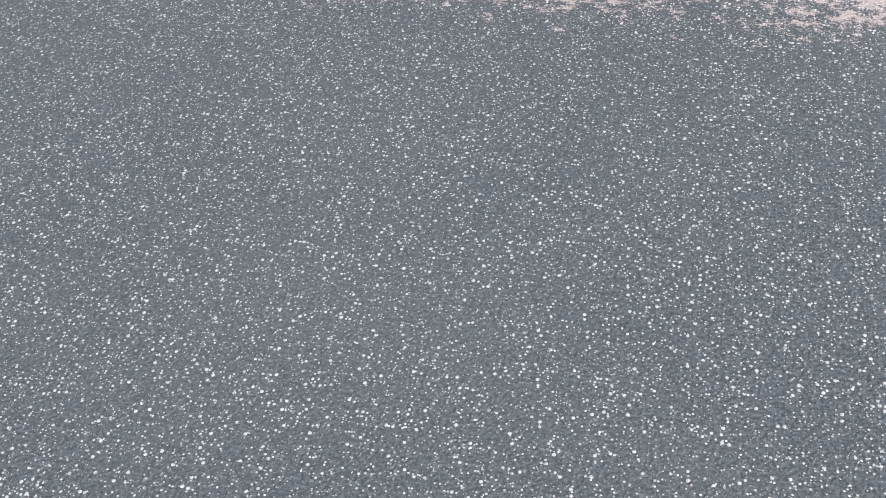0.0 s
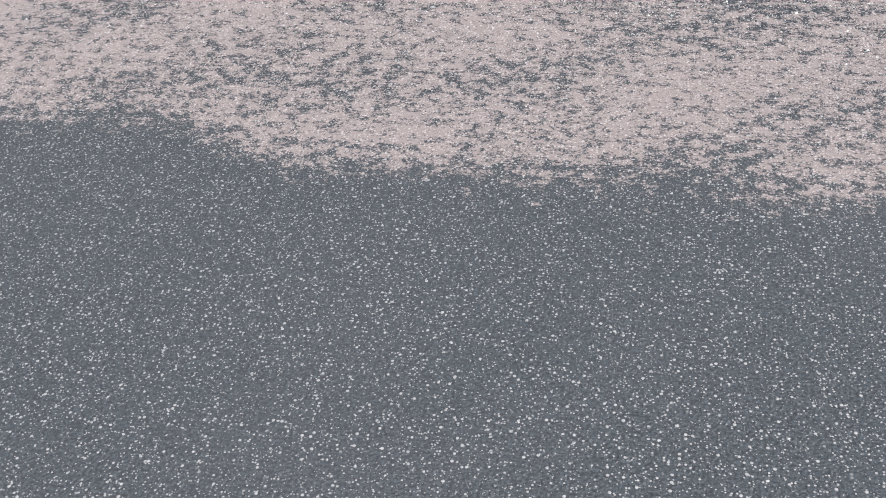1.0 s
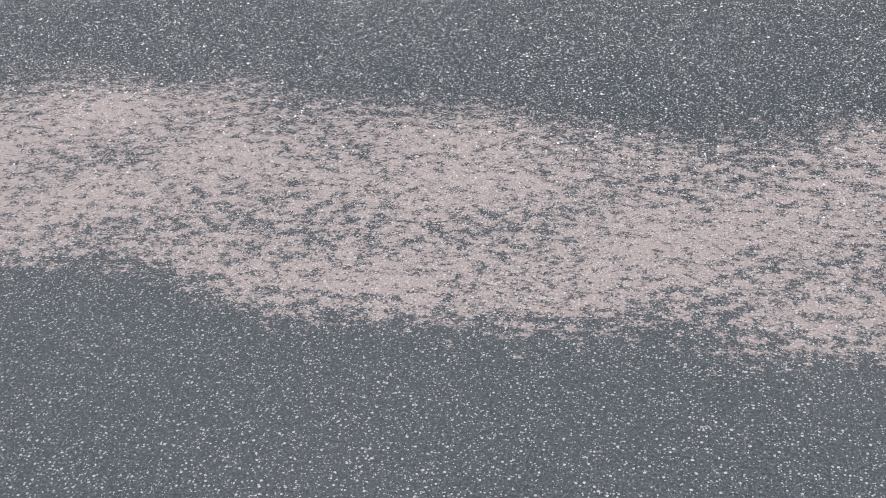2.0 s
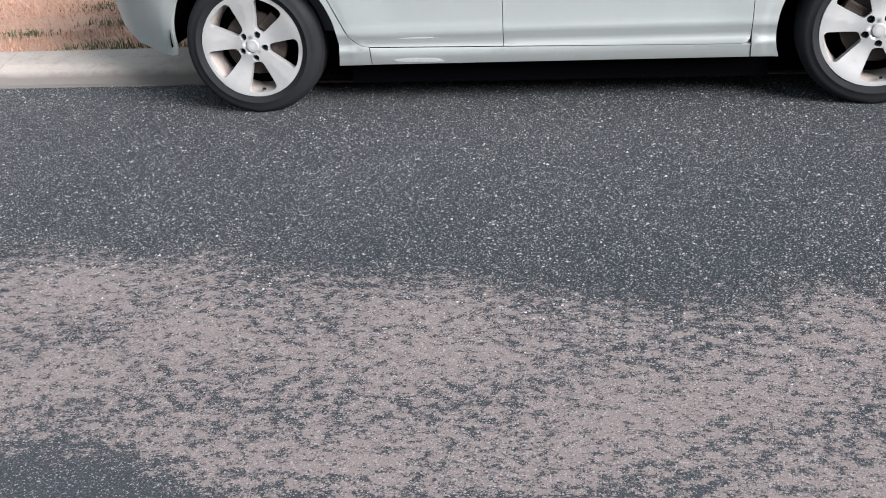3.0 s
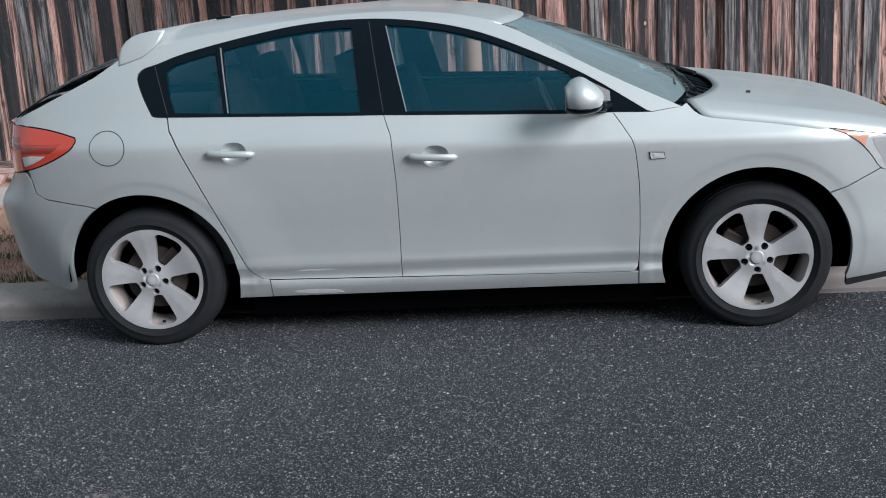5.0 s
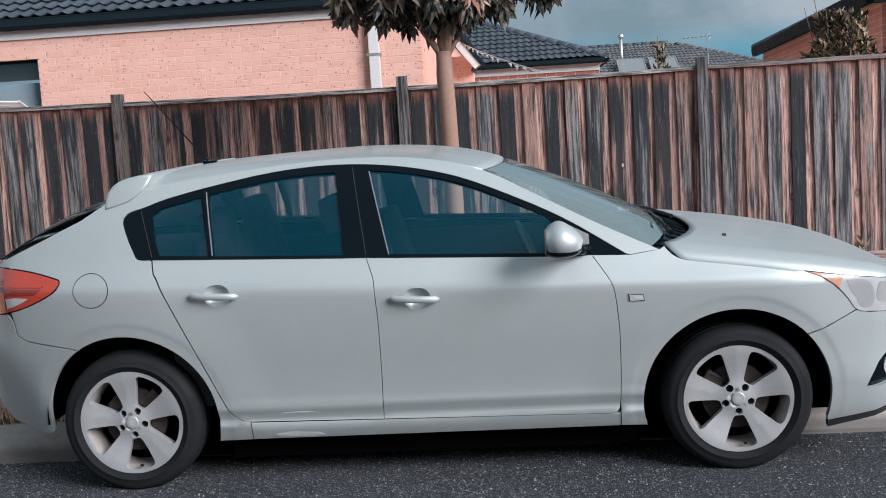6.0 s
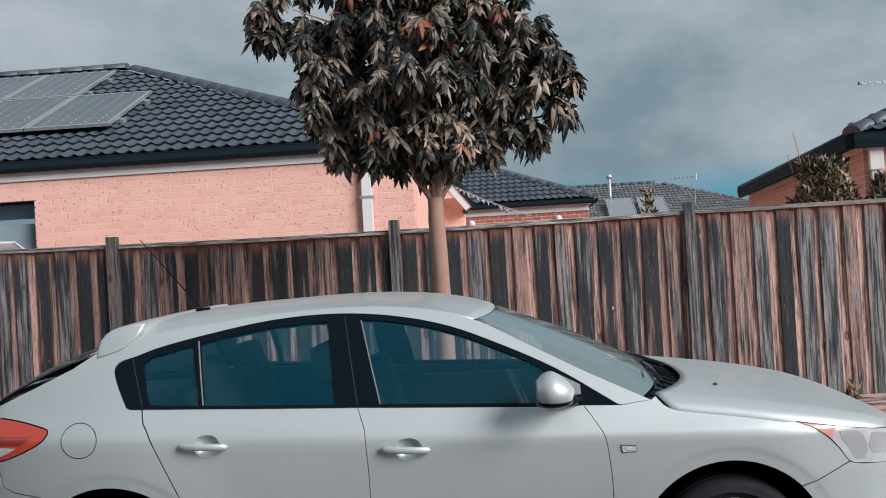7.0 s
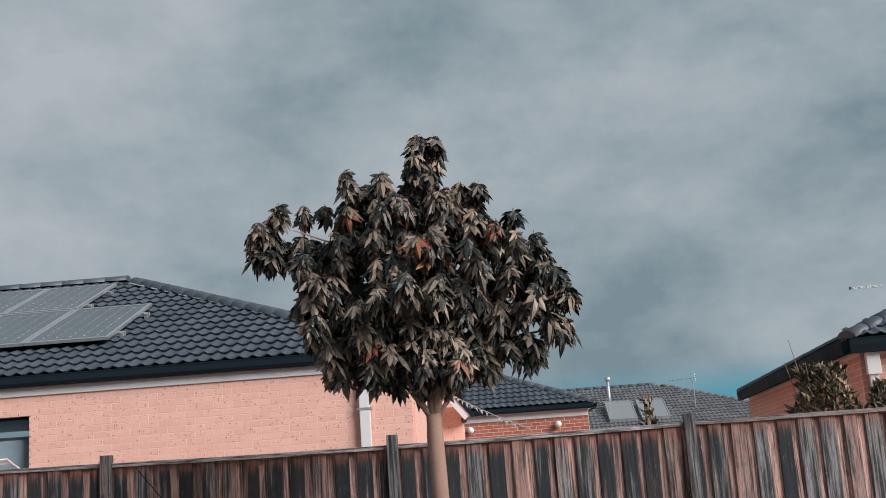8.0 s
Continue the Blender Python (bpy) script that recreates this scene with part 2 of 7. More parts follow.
def make_brick(name, a, c, spots):
    m, nt, b = nodes_of(name, 0.85, 0, 0.2)
    v = coords(nt)
    oi = nt.nodes.new("ShaderNodeObjectInfo")
    ge = nt.nodes.new("ShaderNodeNewGeometry")
    one = maths(nt, "FRACT", maths(nt, "ADD", oi.outputs["Random"], ge.outputs["Random Per Island"]))
    off = put(nt, "CombineXYZ", X=maths(nt, "MULTIPLY", one, 40.0), Z=maths(nt, "MULTIPLY", one, 11.0))
    vm = nt.nodes.new("ShaderNodeVectorMath")
    nt.links.new(v, vm.inputs[0])
    nt.links.new(off.outputs[0], vm.inputs[1])
    fine, mid = noise_of(nt, vm.outputs[0], 120, 4), noise_of(nt, vm.outputs[0], 12, 4)
    col = blend(nt, one, a, c)
    col = blend(nt, step(nt, fine, 0.3, 0.7, 0.0, 0.35), col, tuple(x * 0.72 for x in a))
    col = blend(nt, step(nt, mid, 0.5, 0.8, 0.0, 0.3), col, tuple(min(1, x * 1.25) for x in c))
    vo = put(nt, "TexVoronoi", Vector=vm.outputs[0], Scale=36.0)
    pick = put(nt, "SeparateColor", Color=vo.outputs["Color"])
    dot = maths(nt, "MULTIPLY", step(nt, vo.outputs["Distance"], 0.20, 0.42, 1, 0), step(nt, pick.outputs["Red"], 0.80, 0.92))
    col = blend(nt, maths(nt, "MULTIPLY", dot, spots), col, (0.09, 0.06, 0.055))
    nt.links.new(col, b.inputs["Base Color"])
    bumped(nt, b, fine, 0.35, 0.004)
    return m


def make_leaf(name, dark, light, warm):
    m, nt, b = nodes_of(name, 0.45, 0, 0.32)
    oi = nt.nodes.new("ShaderNodeObjectInfo")
    ge = nt.nodes.new("ShaderNodeNewGeometry")
    one = maths(nt, "FRACT", maths(nt, "ADD", oi.outputs["Random"], ge.outputs["Random Per Island"]))
    v = coords(nt)
    n = noise_of(nt, v, 34, 4)
    col = blend(nt, step(nt, one, 0.32, 1.0), dark, light)
    col = blend(nt, step(nt, n, 0.5, 0.75, 0, 0.4), col, light)
    col = blend(nt, step(nt, one, 0.972, 0.985), col, warm)
    col = blend(nt, step(nt, noise_of(nt, v, 160, 2), 0.6, 0.75, 0, 0.35), col, (0.2, 0.17, 0.12))
    nt.links.new(col, b.inputs["Base Color"])
    b.inputs["Subsurface Weight"].default_value = 0.0
    bumped(nt, b, n, 0.3, 0.004)
    return m


def make_tile(name, a, c):
    m, nt, b = nodes_of(name, 0.5, 0, 0.5)
    v = coords(nt)
    oi = nt.nodes.new("ShaderNodeObjectInfo")
    ge = nt.nodes.new("ShaderNodeNewGeometry")
    one = maths(nt, "FRACT", maths(nt, "ADD", oi.outputs["Random"], ge.outputs["Random Per Island"]))
    n = noise_of(nt, v, 22, 5)
    col = blend(nt, one, a, c)
    col = blend(nt, step(nt, n, 0.45, 0.75, 0, 0.5), col, tuple(x * 1.5 for x in c))
    nt.links.new(col, b.inputs["Base Color"])
    bumped(nt, b, noise_of(nt, v, 140, 3), 0.15, 0.003)
    return m


def make_thin_glass(name, tint, film, dust_sheen=(0.35, 0.38, 0.4)):
    """A thin sheet of tinted glass: see-through, with a sharp reflection and a share of flat diffuse colour."""
    m, nt, b = nodes_of(name)
    nt.nodes.remove(b)
    out = nt.nodes["Material Output"]
    tr = put(nt, "BsdfTransparent", Color=(*tint, 1))
    gl = put(nt, "BsdfGlossy", Roughness=0.02, Color=(0.72, 0.92, 1.0, 1))
    df = put(nt, "BsdfDiffuse", Color=(*dust_sheen, 1))
    fr = put(nt, "Fresnel", IOR=1.5)
    a = put(nt, "MixShader", Fac=film)
    nt.links.new(tr.outputs[0], a.inputs[1])
    nt.links.new(df.outputs[0], a.inputs[2])
    g = put(nt, "MixShader", Fac=fr.outputs[0])
    nt.links.new(a.outputs[0], g.inputs[1])
    nt.links.new(gl.outputs[0], g.inputs[2])
    nt.links.new(g.outputs[0], out.inputs["Surface"])
    return m


def make_paint(name, col):
    """Silver metallic car paint with clear coat and a film of road dust."""
    m, nt, b = nodes_of(name, 0.42, 0.5, 0.45)
    v = coords(nt)
    flake = put(nt, "TexVoronoi", Vector=v, Scale=2600.0)
    pick = put(nt, "SeparateColor", Color=flake.outputs["Color"])
    c1 = blend(nt, pick.outputs["Red"], tuple(x * 0.88 for x in col), tuple(min(1, x * 1.1) for x in col))
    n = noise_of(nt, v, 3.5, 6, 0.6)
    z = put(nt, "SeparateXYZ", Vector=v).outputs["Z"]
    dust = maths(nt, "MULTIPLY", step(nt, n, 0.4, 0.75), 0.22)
    # greyer towards the sills, broken up by noise
    sill_grey = maths(nt, "MULTIPLY", step(nt, maths(nt, "ADD", z, maths(nt, "MULTIPLY", n, 0.16)), 0.22, 0.42, 0.35, 0.0), noise_of(nt, v, 40, 3))
    c2 = blend(nt, maths(nt, "ADD", dust, sill_grey), c1, (0.36, 0.345, 0.33))
    nt.links.new(c2, b.inputs["Base Color"])
    nt.links.new(step(nt, n, 0.3, 0.75, 0.43, 0.54), b.inputs["Roughness"])
    b.inputs["Coat Weight"].default_value, b.inputs["Coat Roughness"].default_value = 0.35, 0.14
    return m


ASPHALT = make_asphalt()
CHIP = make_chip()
CONCRETE = make_kerb()
PATH = simple("path_concrete", (0.46, 0.39, 0.36), 0.85, vary=0.12, grain=80, bump=0.2, dirt=0.2)
SOIL = simple("dry_soil", (0.40, 0.245, 0.18), 0.95, vary=0.45, grain=55, bump=0.8, dirt=0.5)
STRAW = simple("dry_grass", (0.45, 0.27, 0.19), 0.85, vary=0.5, grain=38, bump=0, dirt=0.3)
GREEN_GRASS = simple("green_grass", (0.09, 0.11, 0.05), 0.8, vary=0.35, grain=25, bump=0, dirt=0.2)
ROCK = simple("garden_rock", (0.37, 0.25, 0.21), 0.9, vary=0.45, grain=30, bump=0.6, dirt=0.35)
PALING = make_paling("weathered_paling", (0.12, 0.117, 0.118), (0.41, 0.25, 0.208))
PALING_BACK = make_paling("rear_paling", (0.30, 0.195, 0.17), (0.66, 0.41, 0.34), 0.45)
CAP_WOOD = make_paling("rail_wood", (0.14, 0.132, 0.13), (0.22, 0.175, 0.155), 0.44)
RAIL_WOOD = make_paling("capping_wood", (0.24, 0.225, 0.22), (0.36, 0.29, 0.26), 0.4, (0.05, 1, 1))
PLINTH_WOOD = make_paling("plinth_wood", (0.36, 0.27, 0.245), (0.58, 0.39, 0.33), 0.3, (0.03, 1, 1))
SALMON_BRICK = make_brick("brown_pink_brick", (0.54, 0.265, 0.205), (0.63, 0.335, 0.265), 0.4)
COLLECTOR = simple("pale_collector_glass", (0.20, 0.215, 0.22), 0.25, vary=0.06, grain=8, bump=0, dirt=0.05, coat=0.6)
CREAM_BRICK = make_brick("salmon_brick", (0.70, 0.405, 0.325), (0.76, 0.465, 0.38), 0.75)
CREAM_MORTAR = simple("pale_mortar", (0.74, 0.465, 0.38), 0.9, vary=0.1, grain=120, bump=0.2)
RED_BRICK = make_brick("red_brick", (0.30, 0.105, 0.075), (0.40, 0.15, 0.105), 0.4)
RED_MORTAR = simple("grey_mortar", (0.66, 0.50, 0.43), 0.9, vary=0.1, grain=120, bump=0.2)
TILE = make_tile("slate_roof_tile", (0.035, 0.045, 0.058), (0.06, 0.072, 0.088))
TILE_GREY = make_tile("grey_roof_tile", (0.085, 0.088, 0.094), (0.135, 0.135, 0.138))
GUTTER = simple("dark_gutter", (0.010, 0.018, 0.024), 0.75, 0, 0.08, vary=0.1, grain=30, bump=0.05)
WHITE = simple("white_paint", (0.63, 0.61, 0.60), 0.55, vary=0.05, grain=40, bump=0.05, dirt=0.12)
PANEL = simple("solar_cells", (0.075, 0.085, 0.095), 0.3, vary=0.08, grain=12, bump=0, dirt=0.05, coat=0.25)
ALU = simple("aluminium", (0.62, 0.63, 0.64), 0.38, 0.85, vary=0.08, grain=60, bump=0.04)
STEEL = simple("galvanised_steel", (0.5, 0.51, 0.52), 0.45, 0.8, vary=0.15, grain=40, bump=0.05)
BARK = simple("smooth_bark", (0.27, 0.165, 0.122), 0.85, vary=0.22, grain=32, bump=0.45, dirt=0.35)
# dark and pale tan put shaded and sunlit leaves into the colour at random
LEAF = make_leaf("lobed_leaf", (0.012, 0.017, 0.015), (0.285, 0.215, 0.162), (0.22, 0.08, 0.04))
SHRUB = make_leaf("shrub_leaf", (0.028, 0.034, 0.020), (0.27, 0.19, 0.115), (0.5, 0.27, 0.17))
DARK = simple("dark_recess", (0.012, 0.013, 0.014), 0.8, vary=0.1)
BLIND = simple("window_blind", (0.42, 0.43, 0.44), 0.7, vary=0.06, grain=20, bump=0.05)
WINDOW = make_thin_glass("house_glass", (0.75, 0.8, 0.82), 0.03)

# ---- building helpers ----
def link(name, bm, mats, parent=None, label="", m=None, smooth=False):
    me = bpy.data.meshes.new(name)
    bm.normal_update()
    bm.to_mesh(me)
    bm.free()
    for x in (mats if isinstance(mats, (list, tuple)) else [mats]):
        me.materials.append(x)
    if smooth:
        me.polygons.foreach_set("use_smooth", [True] * len(me.polygons))
    ob = new(name, me)
    if parent is not None:
        ob.parent = parent
    if m is not None:
        ob.matrix_basis = m
    if label:
        ob["label"] = label
    return ob


def part(name, bm, mat, parent, label="", m=None, smooth=False):
    return link(name, bm, mat, parent, label, m, smooth)


def share(name, mesh, parent, m):
    """One more piece on a mesh that its likes share."""
    ob = new(name, mesh)
    ob.parent = parent
    ob.matrix_basis = m
    return ob


def thing(name, label, category, m=None, group="", kind=""):
    e = new(name)
    e.empty_display_size = 0.1
    if m is not None:
        e.matrix_basis = m
    return tagged(e, label, category, group, kind)


def box(bm, x0, x1, y0, y1, z0, z1, bevel=0.0):
    r = bmesh.ops.create_cube(bm, size=1.0)
    for v in r["verts"]:
        v.co = Vector(((x0 + x1) / 2 + v.co.x * (x1 - x0), (y0 + y1) / 2 + v.co.y * (y1 - y0), (z0 + z1) / 2 + v.co.z * (z1 - z0)))
    if bevel:
        es = {e for v in r["verts"] for e in v.link_edges}
        bmesh.ops.bevel(bm, geom=list(es), offset=bevel, segments=2, profile=0.7, affect="EDGES", clamp_overlap=True)
    return bm


def boxed(*a, bevel=0.0):
    return box(bmesh.new(), *a, bevel=bevel)


def tube(bm, pts, radii, seg=10, cap=True):
    """A tube through points; radii one a point."""
    rings = []
    pts = [Vector(p) for p in pts]
    for i, p in enumerate(pts):
        d = (pts[min(i + 1, len(pts) - 1)] - pts[max(i - 1, 0)]).normalized()
        a = d.orthogonal().normalized() if not rings else (prev - d * prev.dot(d)).normalized()
        prev = a
        c = d.cross(a)
        rings.append([bm.verts.new(p + (a * math.cos(k * math.tau / seg) + c * math.sin(k * math.tau / seg)) * radii[i]) for k in range(seg)])
    for r0, r1 in zip(rings, rings[1:]):
        for k in range(seg):
            bm.faces.new((r0[k], r0[(k + 1) % seg], r1[(k + 1) % seg], r1[k]))
    if cap:
        bm.faces.new(rings[0][::-1])
        bm.faces.new(rings[-1])
    return bm


def extrude_profile(bm, prof, x0, x1, n=1, jitter=0.0):
    """A closed (y, z) outline drawn out along x."""
    cols = []
    for i in range(n + 1):
        x = x0 + (x1 - x0) * i / n
        cols.append([bm.verts.new((x, y, z + (noise.noise((x * 0.8, y * 5, 3)) * jitter))) for y, z in prof])
    k = len(prof)
    for a, b in zip(cols, cols[1:]):
        for j in range(k):
            bm.faces.new((a[j], a[(j + 1) % k], b[(j + 1) % k], b[j]))
    bm.faces.new(cols[0][::-1])
    bm.faces.new(cols[-1])
    bmesh.ops.recalc_face_normals(bm, faces=bm.faces)
    return bm


# ---- ground ----
def build_ground():
    # one sheet out to the horizon: it carries the verge and lies just under the road
    bm = bmesh.new()
    rows = [-900, -120, -30, -8.2, 0.45, 0.80, 1.45, 1.85, 2.72, 3.5, 4.1, 4.8, 6.0, 9.0, 40, 900]
    zs = [-0.05, -0.05, -0.05, -0.04, -0.04, 0.118, 0.100, 0.108, 0.19, 0.20, 0.19, 0.05, -0.01, 0.1, 0.2, 0.2]
    xs = [-900, -60, -20] + [-9 + 0.5 * i for i in range(37)] + [20, 60, 900]
    grid = []
    for y, z in zip(rows, zs):
        grid.append([bm.verts.new((x, y, z + (0.012 * noise.noise((x * 1.3, y * 1.7, 0)) if 1.9 < y < 9 and y not in (2.72, 3.5) else 0) - (0.062 if y in (1.45, 1.85) and abs(x) < 2.3 else 0))) for x in xs])
    for a, b in zip(grid, grid[1:]):
        for i in range(len(xs) - 1):
            bm.faces.new((a[i], a[i + 1], b[i + 1], b[i]))
    g = link("ground", bm, SOIL)
    tagged(g, "dry bare soil of the verge and the yards", "ground", kind="structure")
    bm = bmesh.new()
    grid = [[bm.verts.new((x, y, 0.0)) for x in (-200, -20, -6, 0, 6, 20, 200)] for y in (-7.6, -4.5, -3, -1.5, 0.0, 0.505)]
    for a, b in zip(grid, grid[1:]):
        for i in range(6):
            bm.faces.new((a[i], a[i + 1], b[i + 1], b[i]))
    r = link("road", bm, ASPHALT)
    tagged(r, "worn dark asphalt road with a dusty streak of dry silt", "road", kind="structure")
    prof = [(0.495, -0.12), (0.495, 0.006), (0.535, 0.008), (0.548, 0.045), (0.575, 0.075), (0.62, 0.094), (0.80, 0.122), (0.815, 0.115), (0.815, -0.12)]
    x = -60.0
    while x < 60:
        w = 3.0
        k = link("kerb", extrude_profile(bmesh.new(), prof, x + 0.004, x + w - 0.004, 6, 0.004), CONCRETE)
        tagged(k, "pale concrete roll-over kerb with a worn lip", "kerb", kind="structure")
        x += w
    far = [(-7.9, -0.12), (-7.9, 0.12), (-7.66, 0.1), (-7.61, 0.0), (-7.60, -0.12)]
    tagged(link("kerb_opposite", extrude_profile(bmesh.new(), far, -60, 60, 20, 0.004), CONCRETE), "pale concrete kerb across the street", "kerb", kind="structure")
    path = thing("footpath", "pale concrete footpath laid in slabs", "footpath", kind="structure")
    for i in range(-9, 9):
        x0 = i * 1.5
        part("slab", boxed(x0 + 0.006, x0 + 1.494, 2.74, 3.49, 0.05, 0.215 + 0.004 * noise.noise((i * 3.1, 0, 0)), bevel=0.008), PATH, path)


def build_far_side():
    # unseen wall added behind the camera: darkens the car's reflections, cuts low skylight
    w = link("wall_south", boxed(-40, 40, -14.3, -14.0, -0.1, 3.6), RED_MORTAR)
    tagged(w, "plain unseen wall added to darken the car's reflections", "wall", kind="structure")


def build_grass():
    rng = random.Random(4)
    def blades(name, n, area, mat, label, hmax, tuft=None):
        vs, fs = [], []
        for i in range(n):
            if tuft:
                cx, cy, r = tuft[i % len(tuft)]
                x, y = rng.gauss(cx, r), rng.gauss(cy, r * 0.5)
            else:
                x, y = rng.uniform(area[0], area[1]), rng.uniform(area[2], area[3])
                if noise.noise((x * 1.7, y * 1.7, 5)) < -0.18 and rng.random() < 0.7:
                    continue
            if not 0.8 < y < 2.72:
                continue
            z = 0.118 - (y - 0.8) * (0.02 if abs(x) > 2.4 else 0.11) if y < 1.7 else 0.10 + (y - 1.7) * 0.085
            h, a = hmax * rng.uniform(0.35, 1), rng.uniform(0, 6.28)
            lean, w = rng.uniform(0.2, 1.3) * h, rng.uniform(0.0018, 0.004)
            dx, dy = math.cos(a), math.sin(a)
            k = len(vs)
            vs += [(x - dy * w, y + dx * w, z - 0.01), (x + dy * w, y - dx * w, z - 0.01), (x + dx * lean * 0.4 + dy * w * 0.7, y + dy * lean * 0.4 - dx * w * 0.7, z + h * 0.7), (x + dx * lean * 0.4 - dy * w * 0.7, y + dy * lean * 0.4 + dx * w * 0.7, z + h * 0.7), (x + dx * lean, y + dy * lean, z + h)]
            fs += [(k, k + 1, k + 2, k + 3), (k + 3, k + 2, k + 4)]
        me = bpy.data.meshes.new(name)
        me.from_pydata(vs, [], fs)
        me.materials.append(mat)
        tagged(new(name, me), label, "grass", kind="stuff")
    blades("dry_grass", 20000, (-6.0, -1.2, 0.8, 2.72), STRAW, "short dead straw-coloured grass on the verge", 0.03)
    blades("dry_grass", 9000, (-1.2, 5.5, 0.8, 2.72), STRAW, "short dead straw-coloured grass on the verge", 0.04)
    blades("green_grass", 900, None, GREEN_GRASS, "sparse dark green tufts among the dead grass", 0.04,
           [(-2.4, 0.86, 0.14), (-2.15, 0.87, 0.15), (-2.75, 1.5, 0.1), (-3.2, 1.25, 0.09), (-2.3, 1.4, 0.05), (-3.0, 1.9, 0.12), (-2.6, 0.85, 0.1)])


def build_rocks():
    rng = random.Random(8)
    for i in range(64):
        bm = bmesh.new()
        bmesh.ops.create_icosphere(bm, subdivisions=2, radius=1)
        big = rng.random() ** 2
        s = Vector((0.05 + 0.08 * big, 0.045 + 0.06 * big, 0.032 + 0.055 * big))
        o = rng.uniform(0, 50)
        for v in bm.verts:
            v.co = Vector([a * b for a, b in zip(v.co * (1 + 0.5 * noise.noise(v.co * 1.3 + Vector((o, 0, 0)))), s)])
        x = -6.6 + i * 0.1 + rng.uniform(-0.05, 0.05) if i < 48 else -1.6 + (i - 48) * 0.42
        ob = link("rock", bm, ROCK, m=pose(x, 3.78 + rng.uniform(-0.16, 0.24), 0.205 + 0.4 * s.z, 0, 0, rng.uniform(0, 360)))
        tagged(ob, "rough pinkish garden rock edging the bed", "rock", "garden bed rocks")


def build_aggregate():
    """Pale chips that stand a little proud of the worn road surface."""
    rg = np.random.default_rng(5)
    n = 165000
    x, y = rg.uniform(-3.0, 3.2, n), rg.uniform(-4.3, 0.5, n)
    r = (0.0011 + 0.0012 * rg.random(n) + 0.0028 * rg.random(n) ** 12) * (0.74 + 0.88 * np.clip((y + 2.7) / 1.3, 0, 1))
    h = r * rg.uniform(0.3, 0.75, n)
    turn, long = rg.uniform(0, 6.28, n), rg.uniform(0.6, 1.0, n)
    co = np.empty((n, 6, 3))
    for k in range(5):
        a = k * math.tau / 5 + rg.uniform(-0.35, 0.35, n)
        px, py = r * np.cos(a), r * np.sin(a) * long
        co[:, k, 0] = x + px * np.cos(turn) - py * np.sin(turn)
        co[:, k, 1] = y + px * np.sin(turn) + py * np.cos(turn)
        co[:, k, 2] = -0.0005
    co[:, 5, 0], co[:, 5, 1], co[:, 5, 2] = x + rg.uniform(-0.4, 0.4, n) * r, y + rg.uniform(-0.4, 0.4, n) * r, h
    tri = np.empty((n, 5, 3), dtype=np.int32)
    for k in range(5):
        tri[:, k] = np.stack((np.arange(n) * 6 + k, np.arange(n) * 6 + (k + 1) % 5, np.arange(n) * 6 + 5), axis=1)
    me = bpy.data.meshes.new("stone_chips")
    me.vertices.add(n * 6)
    me.vertices.foreach_set("co", co.ravel())
    me.loops.add(n * 15)
    me.loops.foreach_set("vertex_index", tri.ravel())
    me.polygons.add(n * 5)
    me.polygons.foreach_set("loop_start", np.arange(n * 5, dtype=np.int32) * 3)
    me.polygons.foreach_set("loop_total", np.full(n * 5, 3, dtype=np.int32))
    me.update(calc_edges=True)
    me.materials.append(CHIP)
    tagged(new("stone_chips", me), "pale stone chips worn bare in the asphalt", "gravel", kind="stuff")


build_ground()
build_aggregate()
build_far_side()
build_grass()
build_rocks()


# ---- paling fence ----
FENCE_Y = 5.6
POSTS = (-8.82, -6.085, -3.355, -0.63, 2.118, 4.85, 7.58)


CAP_TOP = tuple(zip(POSTS, (2.04, 2.025, 1.968, 1.950, 1.972, 1.985, 1.99)))


def cap_z(x):
    """Height of the capping rail: straight from post to post, no two bays alike."""
    for (x0, z0), (x1, z1) in zip(CAP_TOP, CAP_TOP[1:]):
        if x <= x1:
            return z0 + (z1 - z0) * max(0.0, (x - x0) / (x1 - x0)) - 0.008 * math.sin(math.pi * max(0.0, (x - x0) / (x1 - x0)))
    return CAP_TOP[-1][1]


def paling_mesh(name, w, t, mat, rng):
    """A rough-sawn board with uneven edges; its origin is at mid height."""
    bm = bmesh.new()
    n = 7
    rows = []
    o = rng.uniform(0, 90)
    for i in range(n):
        z = -0.92 + 1.84 * i / (n - 1)
        bow = 0.006 * noise.noise((o, z * 0.9, 1))
        e0, e1 = 0.004 * noise.noise((o, z * 3, 5)), 0.004 * noise.noise((o, z * 3, 9))
        b = 0.003
        rows.append([bm.verts.new((x, y + bow, z)) for x, y in ((-w / 2 + e0, t), (-w / 2 + e0, b), (-w / 2 + e0 + b, 0), (w / 2 + e1 - b, 0), (w / 2 + e1, b), (w / 2 + e1, t))])
    for a, c in zip(rows, rows[1:]):
        for k in range(6):
            bm.faces.new((a[k], a[(k + 1) % 6], c[(k + 1) % 6], c[k]))
    bm.faces.new(rows[0][::-1])
    bm.faces.new(rows[-1])
    bmesh.ops.recalc_face_normals(bm, faces=bm.faces)
    me = bpy.data.meshes.new(name)
    bm.to_mesh(me)
    bm.free()
    me.materials.append(mat)
    return me


